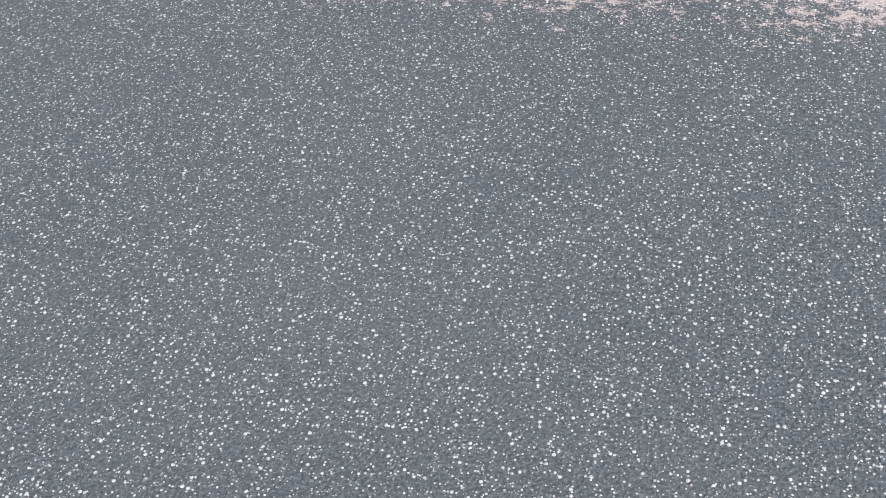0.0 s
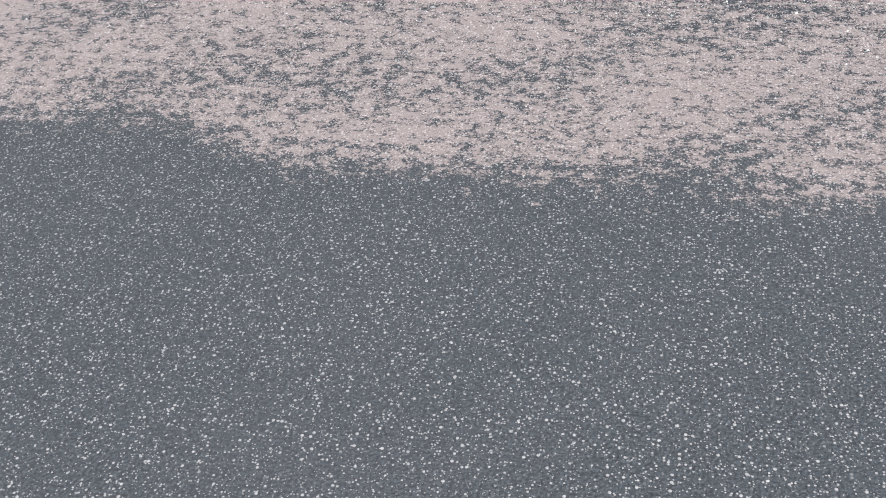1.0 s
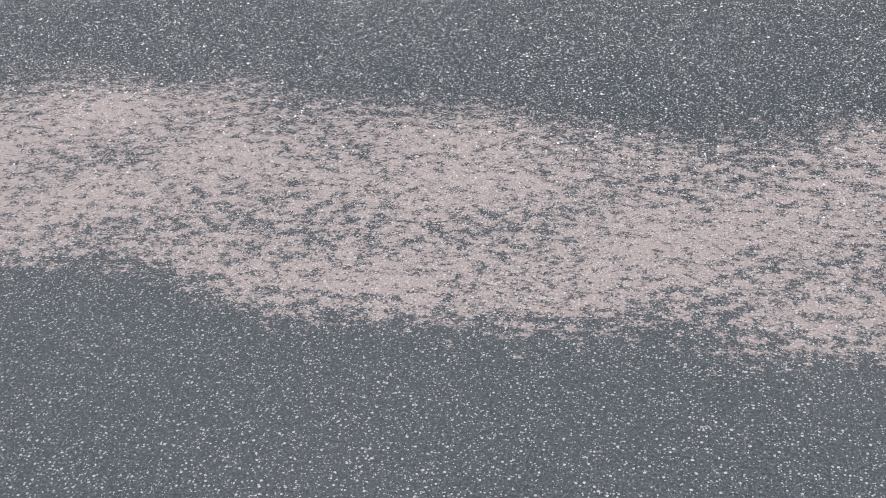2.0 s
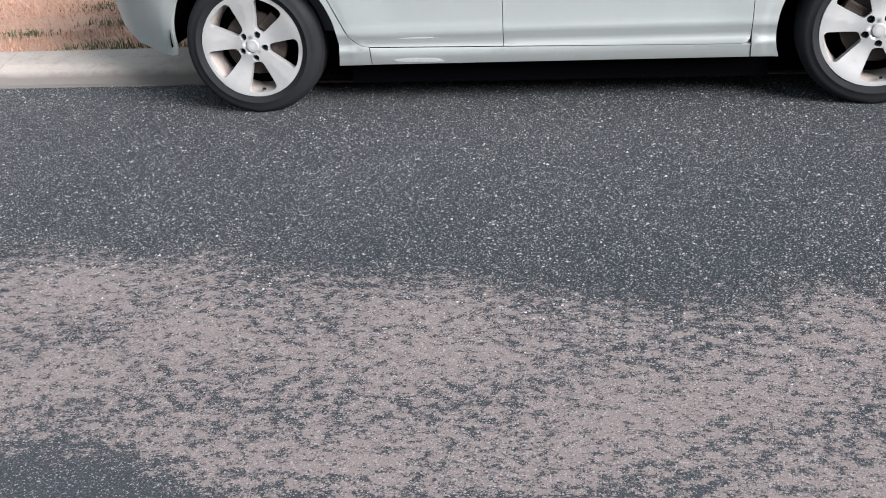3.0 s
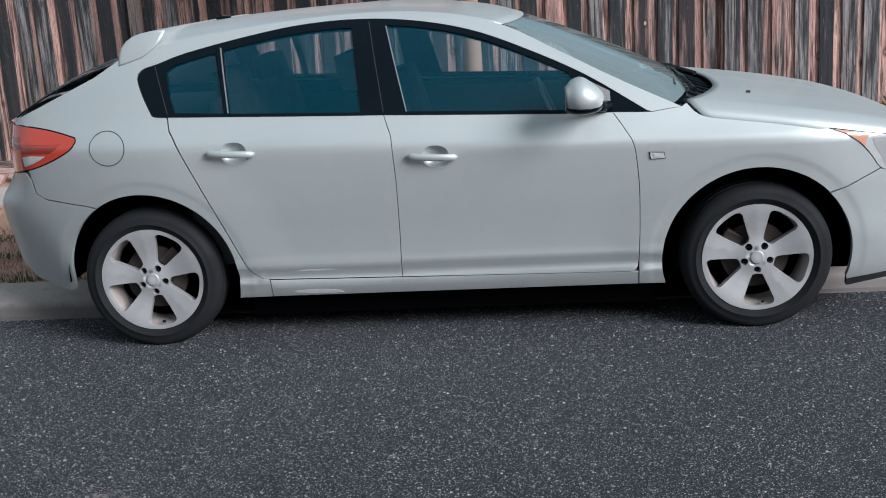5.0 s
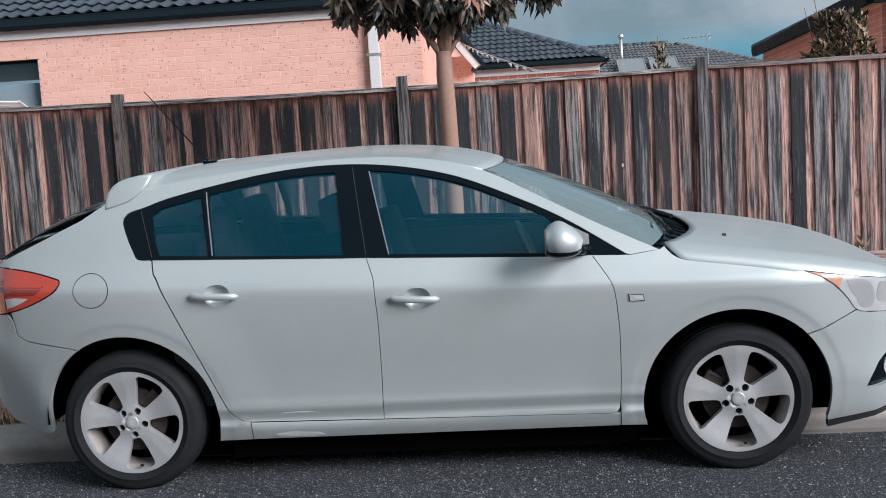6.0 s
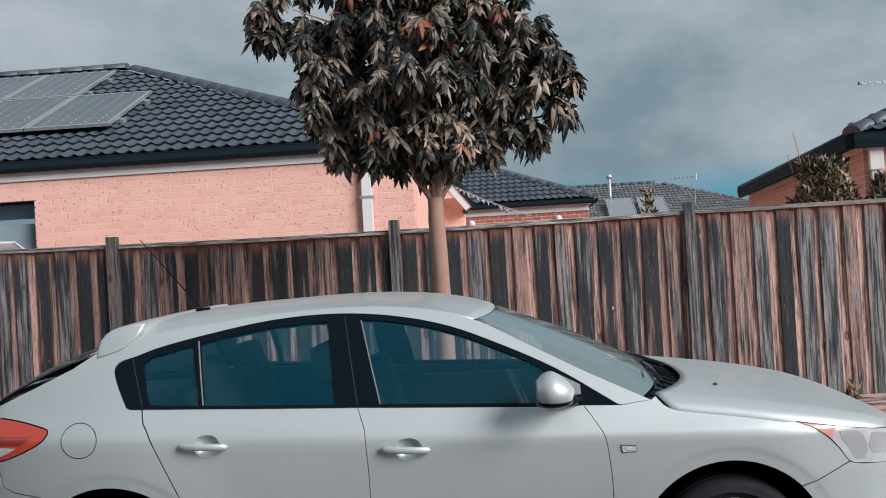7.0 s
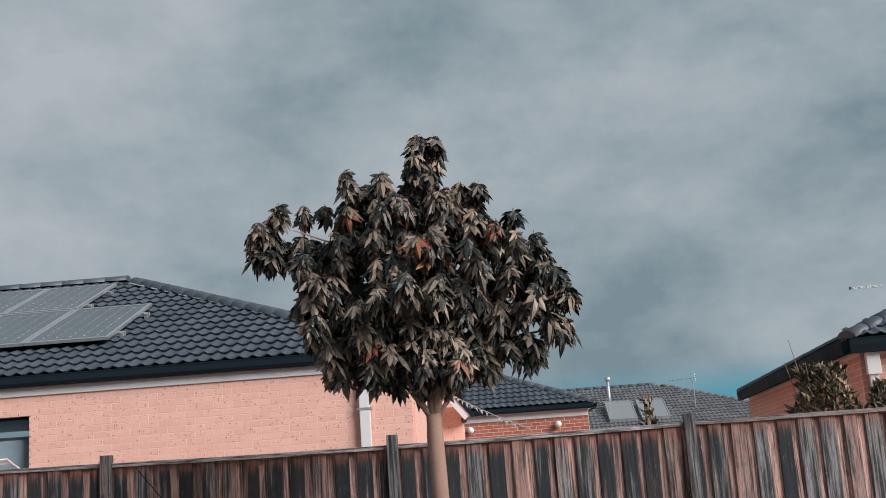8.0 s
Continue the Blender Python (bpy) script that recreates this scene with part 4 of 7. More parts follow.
def build_right_house():
    m = pose(5.32, 10.65, 0.2, 0, 0, -5.2)
    h, roof, pts = gabled_block("brick_house", "red-brown brick house with a dark tiled roof and white downpipe", m, 9.0, 13.0, 2.72, radians(23), SALMON_BRICK, RED_MORTAR, TILE, lambda x, y: x < 3, over=0.15, near_bricks=lambda x, z: x < 3.0, under=GUTTER, drop=0.20)
    side = [o for o in h.children if o.name.startswith("wall")][1]
    brick_wall(side, pose(0, 0, 0) @ pose(0, 0, 0, 0, 0, -90), -13.0, 0.0, 1.5, 2.62, SALMON_BRICK, lambda x, z: x > -5.5)
    dp = part("downpipe", boxed(0.08, 0.21, -0.12, -0.02, 0.1, 2.66, bevel=0.012), WHITE, h, "white rectangular downpipe")
    part("strap", boxed(0.06, 0.23, -0.125, -0.015, 2.10, 2.14), STEEL, dp)
    part("rainhead", boxed(0.055, 0.235, -0.15, -0.021, 2.34, 2.66, bevel=0.01), WHITE, dp)
    a = thing("tv_antenna", "pale television antenna boom above the roof", "antenna", pose(7.2, 13.0, 3.78))
    part("mast", tube(bmesh.new(), [(0, 0, 0), (0, 0, 0.34)], [0.016, 0.016], 8), STEEL, a)
    part("boom", boxed(-1.13, 0.5, -0.012, 0.012, 0.268, 0.277), STEEL, a)
    part("boom", boxed(-1.13, 0.5, -0.012, 0.012, 0.292, 0.301), STEEL, a)
    for i in range(15):
        part("element", boxed(-1.10 + i * 0.108, -1.07 + i * 0.108, -0.02, 0.02, 0.270, 0.299), STEEL, a)
    part("end_cap", boxed(-1.15, -1.12, -0.02, 0.02, 0.262, 0.307, bevel=0.004), PLASTIC_GREY, a, "dark end cap")


build_right_house()


def build_bunting():
    s = thing("bunting", "sagging string of small pale flags tied from the eave", "bunting", pose(-0.40, 12.22, 2.80))
    pts = [Vector((1.06 * t, -6.56 * t, -0.79 * t - 0.1 * t * (1 - t))) for t in [i / 14 for i in range(15)]]
    part("string", tube(bmesh.new(), pts, [0.006] * 15, 5), WHITE, s)
    rng = random.Random(3)
    for i in range(1, 14):
        p = pts[i]
        bm = bmesh.new()
        w, l = rng.uniform(0.015, 0.035), rng.uniform(0.03, 0.075)
        v = [bm.verts.new(p + Vector(q)) for q in ((-w, 0, 0), (w, 0, -0.02), (rng.uniform(-0.02, 0.03), 0.02, -l), (0, -0.015, -l * 0.5))]
        bm.faces.new((v[0], v[3], v[2]))
        bm.faces.new((v[0], v[1], v[3]))
        bm.faces.new((v[1], v[2], v[3]))
        bmesh.ops.solidify(bm, geom=bm.faces[:], thickness=0.003)
        part("flag", bm, WHITE, s)


build_bunting()


def build_side_wing(h):
    # the set-back wing of the left house with its sloping verge
    wall = part("wall", boxed(-0.74, -0.25, 12.5, 12.7, 0.1, 2.62), CREAM_MORTAR, h, "salmon brick wall of a set-back wing")
    brick_wall(wall, pose(0, 12.5, 0), -0.74, -0.25, 1.7, 2.6, CREAM_BRICK, lambda x, z: True)
    part("verge", boxed(0, 0.50, -0.02, 0.30, -0.11, 0.0, bevel=0.006), WHITE, h, "pale sloping verge board", pose(-0.44, 12.2, 2.86, 0, 52, 0))
    part("gutter", boxed(0, 0.54, -0.04, 0.34, 0.0, 0.06, bevel=0.006), GUTTER, h, "", pose(-0.44, 12.2, 2.864, 0, 52, 0))
    part("lamp", tube(bmesh.new(), [(-0.24, 12.45, 2.40), (-0.24, 12.36, 2.40)], [0.05, 0.04], 12), TILE, h, "small dark wall lamp")


build_side_wing(LEFT_HOUSE)


# ---- tree and shrubs ----
def lobed_leaf(rng, size):
    """A five-lobed leaf, folded along its veins and drooping; the stalk's end at the origin, the tip towards -z."""
    bm = bmesh.new()
    droop = rng.uniform(0.05, 0.5)
    cup = rng.uniform(0.12, 0.65)
    def at(x, r, lift=0.0):
        y = (droop * r * r * 0.7 + lift + cup * abs(x)) * size
        return bm.verts.new((x * size * (1 - 0.25 * cup), y, -r * size))
    def spot(a, r, w, lift=0.0):
        return at(r * math.sin(a) + w * math.cos(a), r * math.cos(a) - w * math.sin(a), lift)
    c = at(0, 0.02)
    for a, l, w in ((-1.35, 0.50, 0.095), (-0.68, 0.78, 0.13), (0.0, 1.0, 0.16), (0.68, 0.78, 0.13), (1.35, 0.50, 0.095)):
        a += rng.uniform(-0.12, 0.12)
        l *= rng.uniform(0.88, 1.08)
        wave = rng.uniform(-0.03, 0.05)
        m0, m1, tip = spot(a, l * 0.34, 0, -0.012), spot(a, l * 0.66, 0, -0.012), spot(a + rng.uniform(-0.08, 0.08), l, 0, rng.uniform(0, 0.14))
        l0, l1 = spot(a, l * 0.34, -w * 0.85, 0.035 + wave), spot(a, l * 0.68, -w * 0.95, 0.04)
        r0, r1 = spot(a, l * 0.34, w * 0.85, 0.035), spot(a, l * 0.64, w * 0.95, 0.04 + wave)
        for f in ((c, m0, l0), (c, r0, m0), (l0, m0, m1, l1), (m0, r0, r1, m1), (l1, m1, tip), (m1, r1, tip)):
            bm.faces.new(f)
    # the stalk
    st = [bm.verts.new(p) for p in ((-0.012 * size, 0, 0), (0.012 * size, 0, 0), (0.01 * size, 0.03 * size, 0.16 * size), (-0.01 * size, 0.03 * size, 0.16 * size))]
    bm.faces.new(st)
    for f in bm.faces:
        f.smooth = False
    me = bpy.data.meshes.new("leaf")
    bm.to_mesh(me)
    bm.free()
    me.materials.append(LEAF)
    return me


def join_meshes(name, items, mat, parent, kind="stuff"):
    vs, fs = [], []
    for me, m in items:
        o = len(vs)
        vs += [m @ v.co for v in me.vertices]
        fs += [tuple(i + o for i in p.vertices) for p in me.polygons]
    me2 = bpy.data.meshes.new(name)
    me2.from_pydata(vs, [], fs)
    me2.materials.append(mat)
    ob = new(name, me2)
    ob.parent = parent
    ob["kind"] = kind
    return ob


TREE_X, TREE_Y = -0.092, 3.76
# clumps of the crown: across, height, radius
CLUMPS = ((0.06, 4.24, 0.10), (0.07, 4.08, 0.12), (0.04, 3.90, 0.20), (-0.38, 3.96, 0.18), (-0.40, 3.74, 0.24), (0.32, 3.76, 0.22), (-0.36, 2.46, 0.14), (0.26, 2.52, 0.18), (0.46, 2.54, 0.14), (0.02, 2.44, 0.14), (-0.2, 2.5, 0.16), (0.84, 3.36, 0.12), (0.0, 3.15, 0.50), (-0.25, 2.85, 0.34), (0.3, 2.75, 0.34), (-0.05, 3.5, 0.36), (-0.12, 3.62, 0.40), (-0.62, 3.60, 0.32), (-1.10, 3.62, 0.22), (-1.26, 3.54, 0.15),
          (0.50, 3.48, 0.26), (-0.78, 3.28, 0.34), (-0.84, 3.05, 0.24), (0.20, 3.32, 0.46), (-0.35, 3.20, 0.46), (0.76, 3.26, 0.24), (0.62, 3.02, 0.34), (0.96, 2.98, 0.19), (-0.68, 2.90, 0.36),
          (0.25, 2.86, 0.42), (-0.30, 2.80, 0.40), (0.62, 2.72, 0.28), (-0.62, 2.62, 0.22), (0.0, 2.62, 0.30), (-0.42, 2.55, 0.2), (0.75, 2.55, 0.14), (1.02, 2.74, 0.09), (0.98, 3.10, 0.12))


def build_tree():
    rng = random.Random(12)
    t = thing("street_tree", "young tree with drooping dark lobed leaves and a smooth pale trunk", "tree", pose(TREE_X, TREE_Y, 0.2))
    zs = [-0.12, 0.0, 0.05, 0.3, 0.8, 1.3, 1.75, 1.92]
    rs = [0.11, 0.10, 0.082, 0.072, 0.068, 0.066, 0.064, 0.056]
    bm = tube(bmesh.new(), [(0.012 * math.sin(z * 2.1), 0.01 * math.cos(z * 1.7), z) for z in zs], rs, 16)
    bmesh.ops.subdivide_edges(bm, edges=bm.edges[:], cuts=1, use_grid_fill=True)
    for v in bm.verts:
        v.co += Vector((v.co.x, v.co.y, 0)).normalized() * 0.004 * noise.noise(v.co * 9)
    part("trunk", bm, BARK, t, "smooth pale tan trunk", smooth=True)
    limbs = []
    for a, b, r in (((0, 0, 1.90), (-0.22, -0.04, 2.35), 0.024), ((0, 0, 1.90), (-0.02, 0.08, 2.75), 0.044), ((0, 0, 1.90), (0.09, -0.06, 2.6), 0.034), ((0, 0, 1.9), (0.20, 0.05, 2.3), 0.018)):
        a, b = Vector(a), Vector(b)
        c = a.lerp(b, 0.5) + Vector(((b.x - a.x) * 0.18, 0, -0.05))
        pts = [a - Vector((0, 0, 0.05)), a.lerp(c, 0.6) + Vector((0, 0, -0.01)), c, b, b + (b - c) * 0.8]
        part("limb", tube(bmesh.new(), pts, [r * 1.2, r * 1.02, r * 0.95, r * 0.75, r * 0.5], 10), BARK, t, smooth=True)
        limbs.append(pts[-1])
    for x, z, r in CLUMPS:
        e = Vector((x - TREE_X, rng.uniform(-0.2, 0.2), z - 0.2))
        s = min(limbs, key=lambda p: (p - e).length)
        mid = s.lerp(e, 0.5) + Vector((0, 0, -0.04))
        part("branch", tube(bmesh.new(), [s, mid, e], [0.016, 0.011, 0.004], 6), BARK, t)
    crown = part("crown", bmesh.new(), LEAF, t, "dense uneven crown of large drooping leaves")
    shapes = [lobed_leaf(rng, s) for s in (0.135, 0.15, 0.16, 0.175, 0.19, 0.205, 0.17, 0.155)]
    near, rest = [], []
    total = sum(r * r for _, _, r in CLUMPS)
    for x, z, r in CLUMPS:
        x, z = x * 0.98 - 0.10, z + 0.035
        n = int(430 * r * r / total) + 5
        for _ in range(n):
            # a whorl of leaves that droop round one twig's end
            d = Vector((rng.gauss(0, 1), rng.gauss(0, 1), rng.gauss(0, 1))).normalized()
            k = r * (rng.uniform(0.3, 1.0) ** 0.5 if rng.random() < 0.8 else rng.uniform(0.95, 1.25))
            o = Vector((x - TREE_X, 0, z - 0.2)) + Vector((d.x * k, d.y * k * 1.2, d.z * k * 0.85))
            o.y += rng.uniform(-0.15, 0.15)
            count = rng.randint(7, 11)
            spin = rng.uniform(0, 360)
            for j in range(count):
                head = spin + 360 * j / count + rng.uniform(-22, 22)
                tilt = rng.uniform(8, 60)
                m = pose(o.x, o.y, o.z + rng.uniform(-0.05, 0.04), 0, 0, head) @ pose(0, -0.02, 0, -tilt, rng.uniform(-22, 22), 0)
                (near if o.y < -0.1 else rest).append((rng.choice(shapes), m))
    rng.shuffle(near)
    for me, m in near[:300]:
        share("leaf", me, crown, m)
    join_meshes("foliage", near[300:] + rest, LEAF, crown)


def build_shrub(x, y, z, w, h, n, seed, label, twigs=()):
    rng = random.Random(seed)
    s = thing("shrub", label, "shrub", pose(x, y, z))
    for _ in range(9):
        a = rng.uniform(0, 6.28)
        e = Vector((math.cos(a) * w * 0.7, math.sin(a) * w * 0.4, h * rng.uniform(0.8, 1.1)))
        part("stem", tube(bmesh.new(), [(0, 0, 0), e * 0.5 + Vector((0, 0, 0.1)), e], [0.02, 0.013, 0.004], 6), BARK, s)
    for e in twigs:
        e = Vector(e)
        part("stem", tube(bmesh.new(), [(0, 0, h * 0.6), e * 0.85 + Vector((0.03, 0, 0)), e], [0.009, 0.006, 0.003], 6), BARK, s)
    bm = bmesh.new()
    v = [bm.verts.new(p) for p in ((0, 0, 0), (-0.022, 0.008, 0.06), (0, 0, 0.07), (0.022, 0.008, 0.06), (0, -0.012, 0.13))]
    for f in ((0, 2, 1), (0, 3, 2), (1, 2, 4), (2, 3, 4)):
        bm.faces.new([v[i] for i in f])
    me = bpy.data.meshes.new("leaf")
    bm.to_mesh(me)
    bm.free()
    items = []
    for _ in range(n):
        u = rng.uniform(0, 1)
        zz = h * (0.35 + 0.68 * u)
        k = w * (0.55 + 0.6 * math.sin(min(1, u * 1.15) * math.pi)) * rng.uniform(0.2, 1) ** 0.5 * (1 + 0.3 * noise.noise((u * 5, seed, 0)))
        a = rng.uniform(0, 6.28)
        items.append((me, pose(math.cos(a) * k, math.sin(a) * k * 0.7, zz, rng.uniform(-60, 60), rng.uniform(-60, 60), rng.uniform(0, 360)) @ Matrix.Scale(rng.uniform(0.55, 1.05), 4)))
    join_meshes("foliage", items, SHRUB, s)


build_tree()
build_shrub(3.82, 7.2, 0.2, 0.40, 2.20, 2600, 3, "leafy shrub with rusty new growth behind the fence", ((-0.30, 0, 2.59), (-0.36, 0.05, 2.36)))
build_shrub(2.06, 8.0, 0.06, 0.07, 2.18, 260, 7, "slender dark shrub whose tip shows over the fence")
build_shrub(3.44, 5.38, 0.0, 0.05, 0.30, 22, 9, "small dark green weed at the foot of the fence")
build_shrub(4.50, 7.2, 0.2, 0.28, 2.0, 1400, 5, "leafy shrub with rusty new growth behind the fence")


# ---- the parked car ----
# Its own space: x forward, y from the near tyres' face inward (middle at 0.88), z up from the tyres' foot.
from mathutils.geometry import delaunay_2d_cdt

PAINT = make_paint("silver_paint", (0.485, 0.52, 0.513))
TRIM = simple("black_trim", (0.004, 0.007, 0.010), 0.22, 0, 0.08, vary=0.1, grain=80, bump=0.02, dirt=0.05)
RUBBER = simple("tyre_rubber", (0.011, 0.012, 0.0135), 0.8, 0, 0.2, vary=0.25, grain=90, bump=0.2, dirt=0.3)
ALLOY = simple("silver_alloy", (0.375, 0.375, 0.375), 0.5, 0.35, vary=0.06, grain=50, bump=0.02, dirt=0.12, coat=0.1)
BARREL = simple("dusty_rim_barrel", (0.36, 0.32, 0.295), 0.55, 0.3, vary=0.12, grain=30, bump=0.05, dirt=0.35)
BRAKE = simple("brake_iron", (0.055, 0.045, 0.04), 0.45, 0.7, vary=0.2, grain=60, bump=0.1, dirt=0.4)
PLASTIC = simple("black_plastic", (0.02, 0.021, 0.023), 0.6, vary=0.15, grain=120, bump=0.1)
# teal diffuse colour puts the sky's reflection into the side panes
TINT = make_thin_glass("tinted_glass", (0.90, 0.98, 1.0), 0.085, (0.004, 0.235, 0.38))
# pale diffuse colour is dust and painted sky reflection together
SCREEN = make_thin_glass("windscreen_glass", (0.70, 0.82, 0.84), 0.42, (0.31, 0.365, 0.35))
RED_LENS = simple("red_lens", (0.42, 0.045, 0.022), 0.12, vary=0.1, grain=14, bump=0.0, dirt=0.1, coat=1.0)
DARK_RED = simple("dark_red_lens", (0.20, 0.022, 0.014), 0.14, vary=0.15, grain=22, bump=0.1, dirt=0.1, coat=1.0)
CLEAR_LENS = simple("clear_lens", (0.60, 0.61, 0.61), 0.14, 0.3, vary=0.25, grain=18, bump=0.25, dirt=0.3, coat=1.0)
AMBER_LENS = simple("amber_lens", (0.58, 0.29, 0.20), 0.15, vary=0.12, grain=18, bump=0.1, dirt=0.1, coat=1.0)
INNER = simple("lamp_inner", (0.55, 0.56, 0.57), 0.3, 0.3, vary=0.2, grain=40, bump=0.2, coat=1.0)
RUBBER_GREY = simple("grey_seal", (0.17, 0.18, 0.19), 0.6)
CHROME = simple("chrome", (0.75, 0.76, 0.77), 0.12, 1.0, vary=0.05, grain=30, bump=0.0)
# near-black, no sheen: the shade under the car is put into the colour
UNDER_SHADE = simple("underbody_shade", (0.002, 0.002, 0.0025), 0.95, 0, 0.0, vary=0.2, bump=0)
CLOTH = simple("seat_cloth", (0.035, 0.037, 0.042), 0.9, vary=0.2, grain=200, bump=0.2)

HUB_Z, HUB_R, HUB_F = 0.312, -1.3425, 1.3425
ARCH = 0.402


def spline(pts):
    """A smooth single-valued curve through (x, y) points, as a function."""
    xs = [p[0] for p in pts]
    ys = [p[1] for p in pts]
    n = len(pts)
    sl = [(ys[min(i + 1, n - 1)] - ys[max(i - 1, 0)]) / (xs[min(i + 1, n - 1)] - xs[max(i - 1, 0)]) for i in range(n)]
    def f(x):
        if x <= xs[0]:
            return ys[0] + (x - xs[0]) * sl[0]
        if x >= xs[-1]:
            return ys[-1] + (x - xs[-1]) * sl[-1]
        i = next(k for k in range(n - 1) if x <= xs[k + 1])
        h = xs[i + 1] - xs[i]
        t = (x - xs[i]) / h
        return (2 * t**3 - 3 * t**2 + 1) * ys[i] + (t**3 - 2 * t**2 + t) * h * sl[i] + (3 * t**2 - 2 * t**3) * ys[i + 1] + (t**3 - t**2) * h * sl[i + 1]
    return f


def sm(a, b, x):
    t = min(1.0, max(0.0, (x - a) / (b - a)))
    return t * t * (3 - 2 * t)


FLANK = spline([(0.12, 0.10), (0.20, 0.048), (0.245, 0.03), (0.275, 0.020), (0.300, 0.026), (0.330, 0.018), (0.355, 0.009), (0.40, 0.011), (0.50, 0.006), (0.65, -0.006), (0.80, -0.014),
                (0.87, -0.013), (0.915, 0.004), (0.96, 0.026), (1.0, 0.045), (1.2, 0.132), (1.32, 0.193), (1.40, 0.245), (1.44, 0.30), (1.47, 0.38)])
FLANK_END = spline([(0.12, 0.085), (0.20, 0.045), (0.28, 0.024), (0.36, 0.013), (0.43, 0.0102)])
BELT = spline([(-1.9, 1.055), (-1.25, 1.046), (-0.6, 1.021), (-0.22, 1.006), (0.53, 0.974), (0.89, 0.963), (1.4, 0.935), (2.0, 0.88)])
HANDLES = ((-0.897, 0.881), (-0.022, 0.827))


def flank(x, z):
    """How far in the near side of the body lies."""
    ze = z - (BELT(x) - 1.0) * sm(0.72, 0.95, z)
    y = FLANK(ze)
    if z < 0.42:
        y += (FLANK_END(z) - y) * sm(1.0, 1.12, abs(x))
    y += 0.012 - 0.040 * z
    if x < -1.15:
        y += 0.16 * ((-1.15 - x) / 0.9) ** 2
        y += max(0.0, (-1.80 - x) / 0.30) ** 3 * 0.30 * (0.22 + 0.78 * sm(0.66, 0.82, z))
    if x > 1.45:
        y += 0.15 * ((x - 1.45) / 0.75) ** 2
        y += max(0.0, (x - 1.88) / 0.30) ** 3 * 0.30
    y += 0.07 * sm(-0.66, -0.26, -z) * sm(1.74, 1.96, -x)
    for hx in (HUB_R, HUB_F):
        r = math.hypot(x - hx, z - HUB_Z)
        y += 0.0022 * (1 - sm(0.436, 0.470, r))
        y -= 0.009 * (1 - sm(0.43, 0.70, r)) * sm(0.30, 0.45, z)
    return y


def cup_outline(hx, hz, r=1.0, n=48):
    out = []
    for k in range(n):
        c, s = math.cos(k * math.tau / n), math.sin(k * math.tau / n)
        out.append((hx + 0.010 + 0.057 * r * math.copysign(abs(c) ** 0.8, c) - 0.05 * 0.047 * r * s, hz - 0.001 + 0.047 * r * math.copysign(abs(s) ** 0.85, s)))
    return out


def flank_normal(x, z):
    e = 0.004
    dx = (flank(x + e, z) - flank(x - e, z)) / (2 * e)
    dz = (flank(x, z + e) - flank(x, z - e)) / (2 * e)
    return Vector((dx, -1.0, dz)).normalized()


def dense(loop, gap=0.03):
    out = []
    for a, b in zip(loop, loop[1:] + loop[:1]):
        n = max(1, int(math.dist(a, b) / gap))
        out += [(a[0] + (b[0] - a[0]) * k / n, a[1] + (b[1] - a[1]) * k / n) for k in range(n)]
    return out


def area2(loop):
    return sum(a[0] * b[1] - b[0] * a[1] for a, b in zip(loop, loop[1:] + loop[:1]))


def inset(loop, d):
    if area2(loop) < 0:
        loop = loop[::-1]
    out = []
    n = len(loop)
    for i, p in enumerate(loop):
        a, b = Vector(loop[i - 1]), Vector(loop[(i + 1) % n])
        t = (b - a).normalized()
        out.append((p[0] - t.y * d, p[1] + t.x * d))
    return out


def within(loop, x, y):
    c = False
    for (x0, y0), (x1, y1) in zip(loop, loop[1:] + loop[:1]):
        if (y0 > y) != (y1 > y) and x < (x1 - x0) * (y - y0) / (y1 - y0) + x0:
            c = not c
    return c


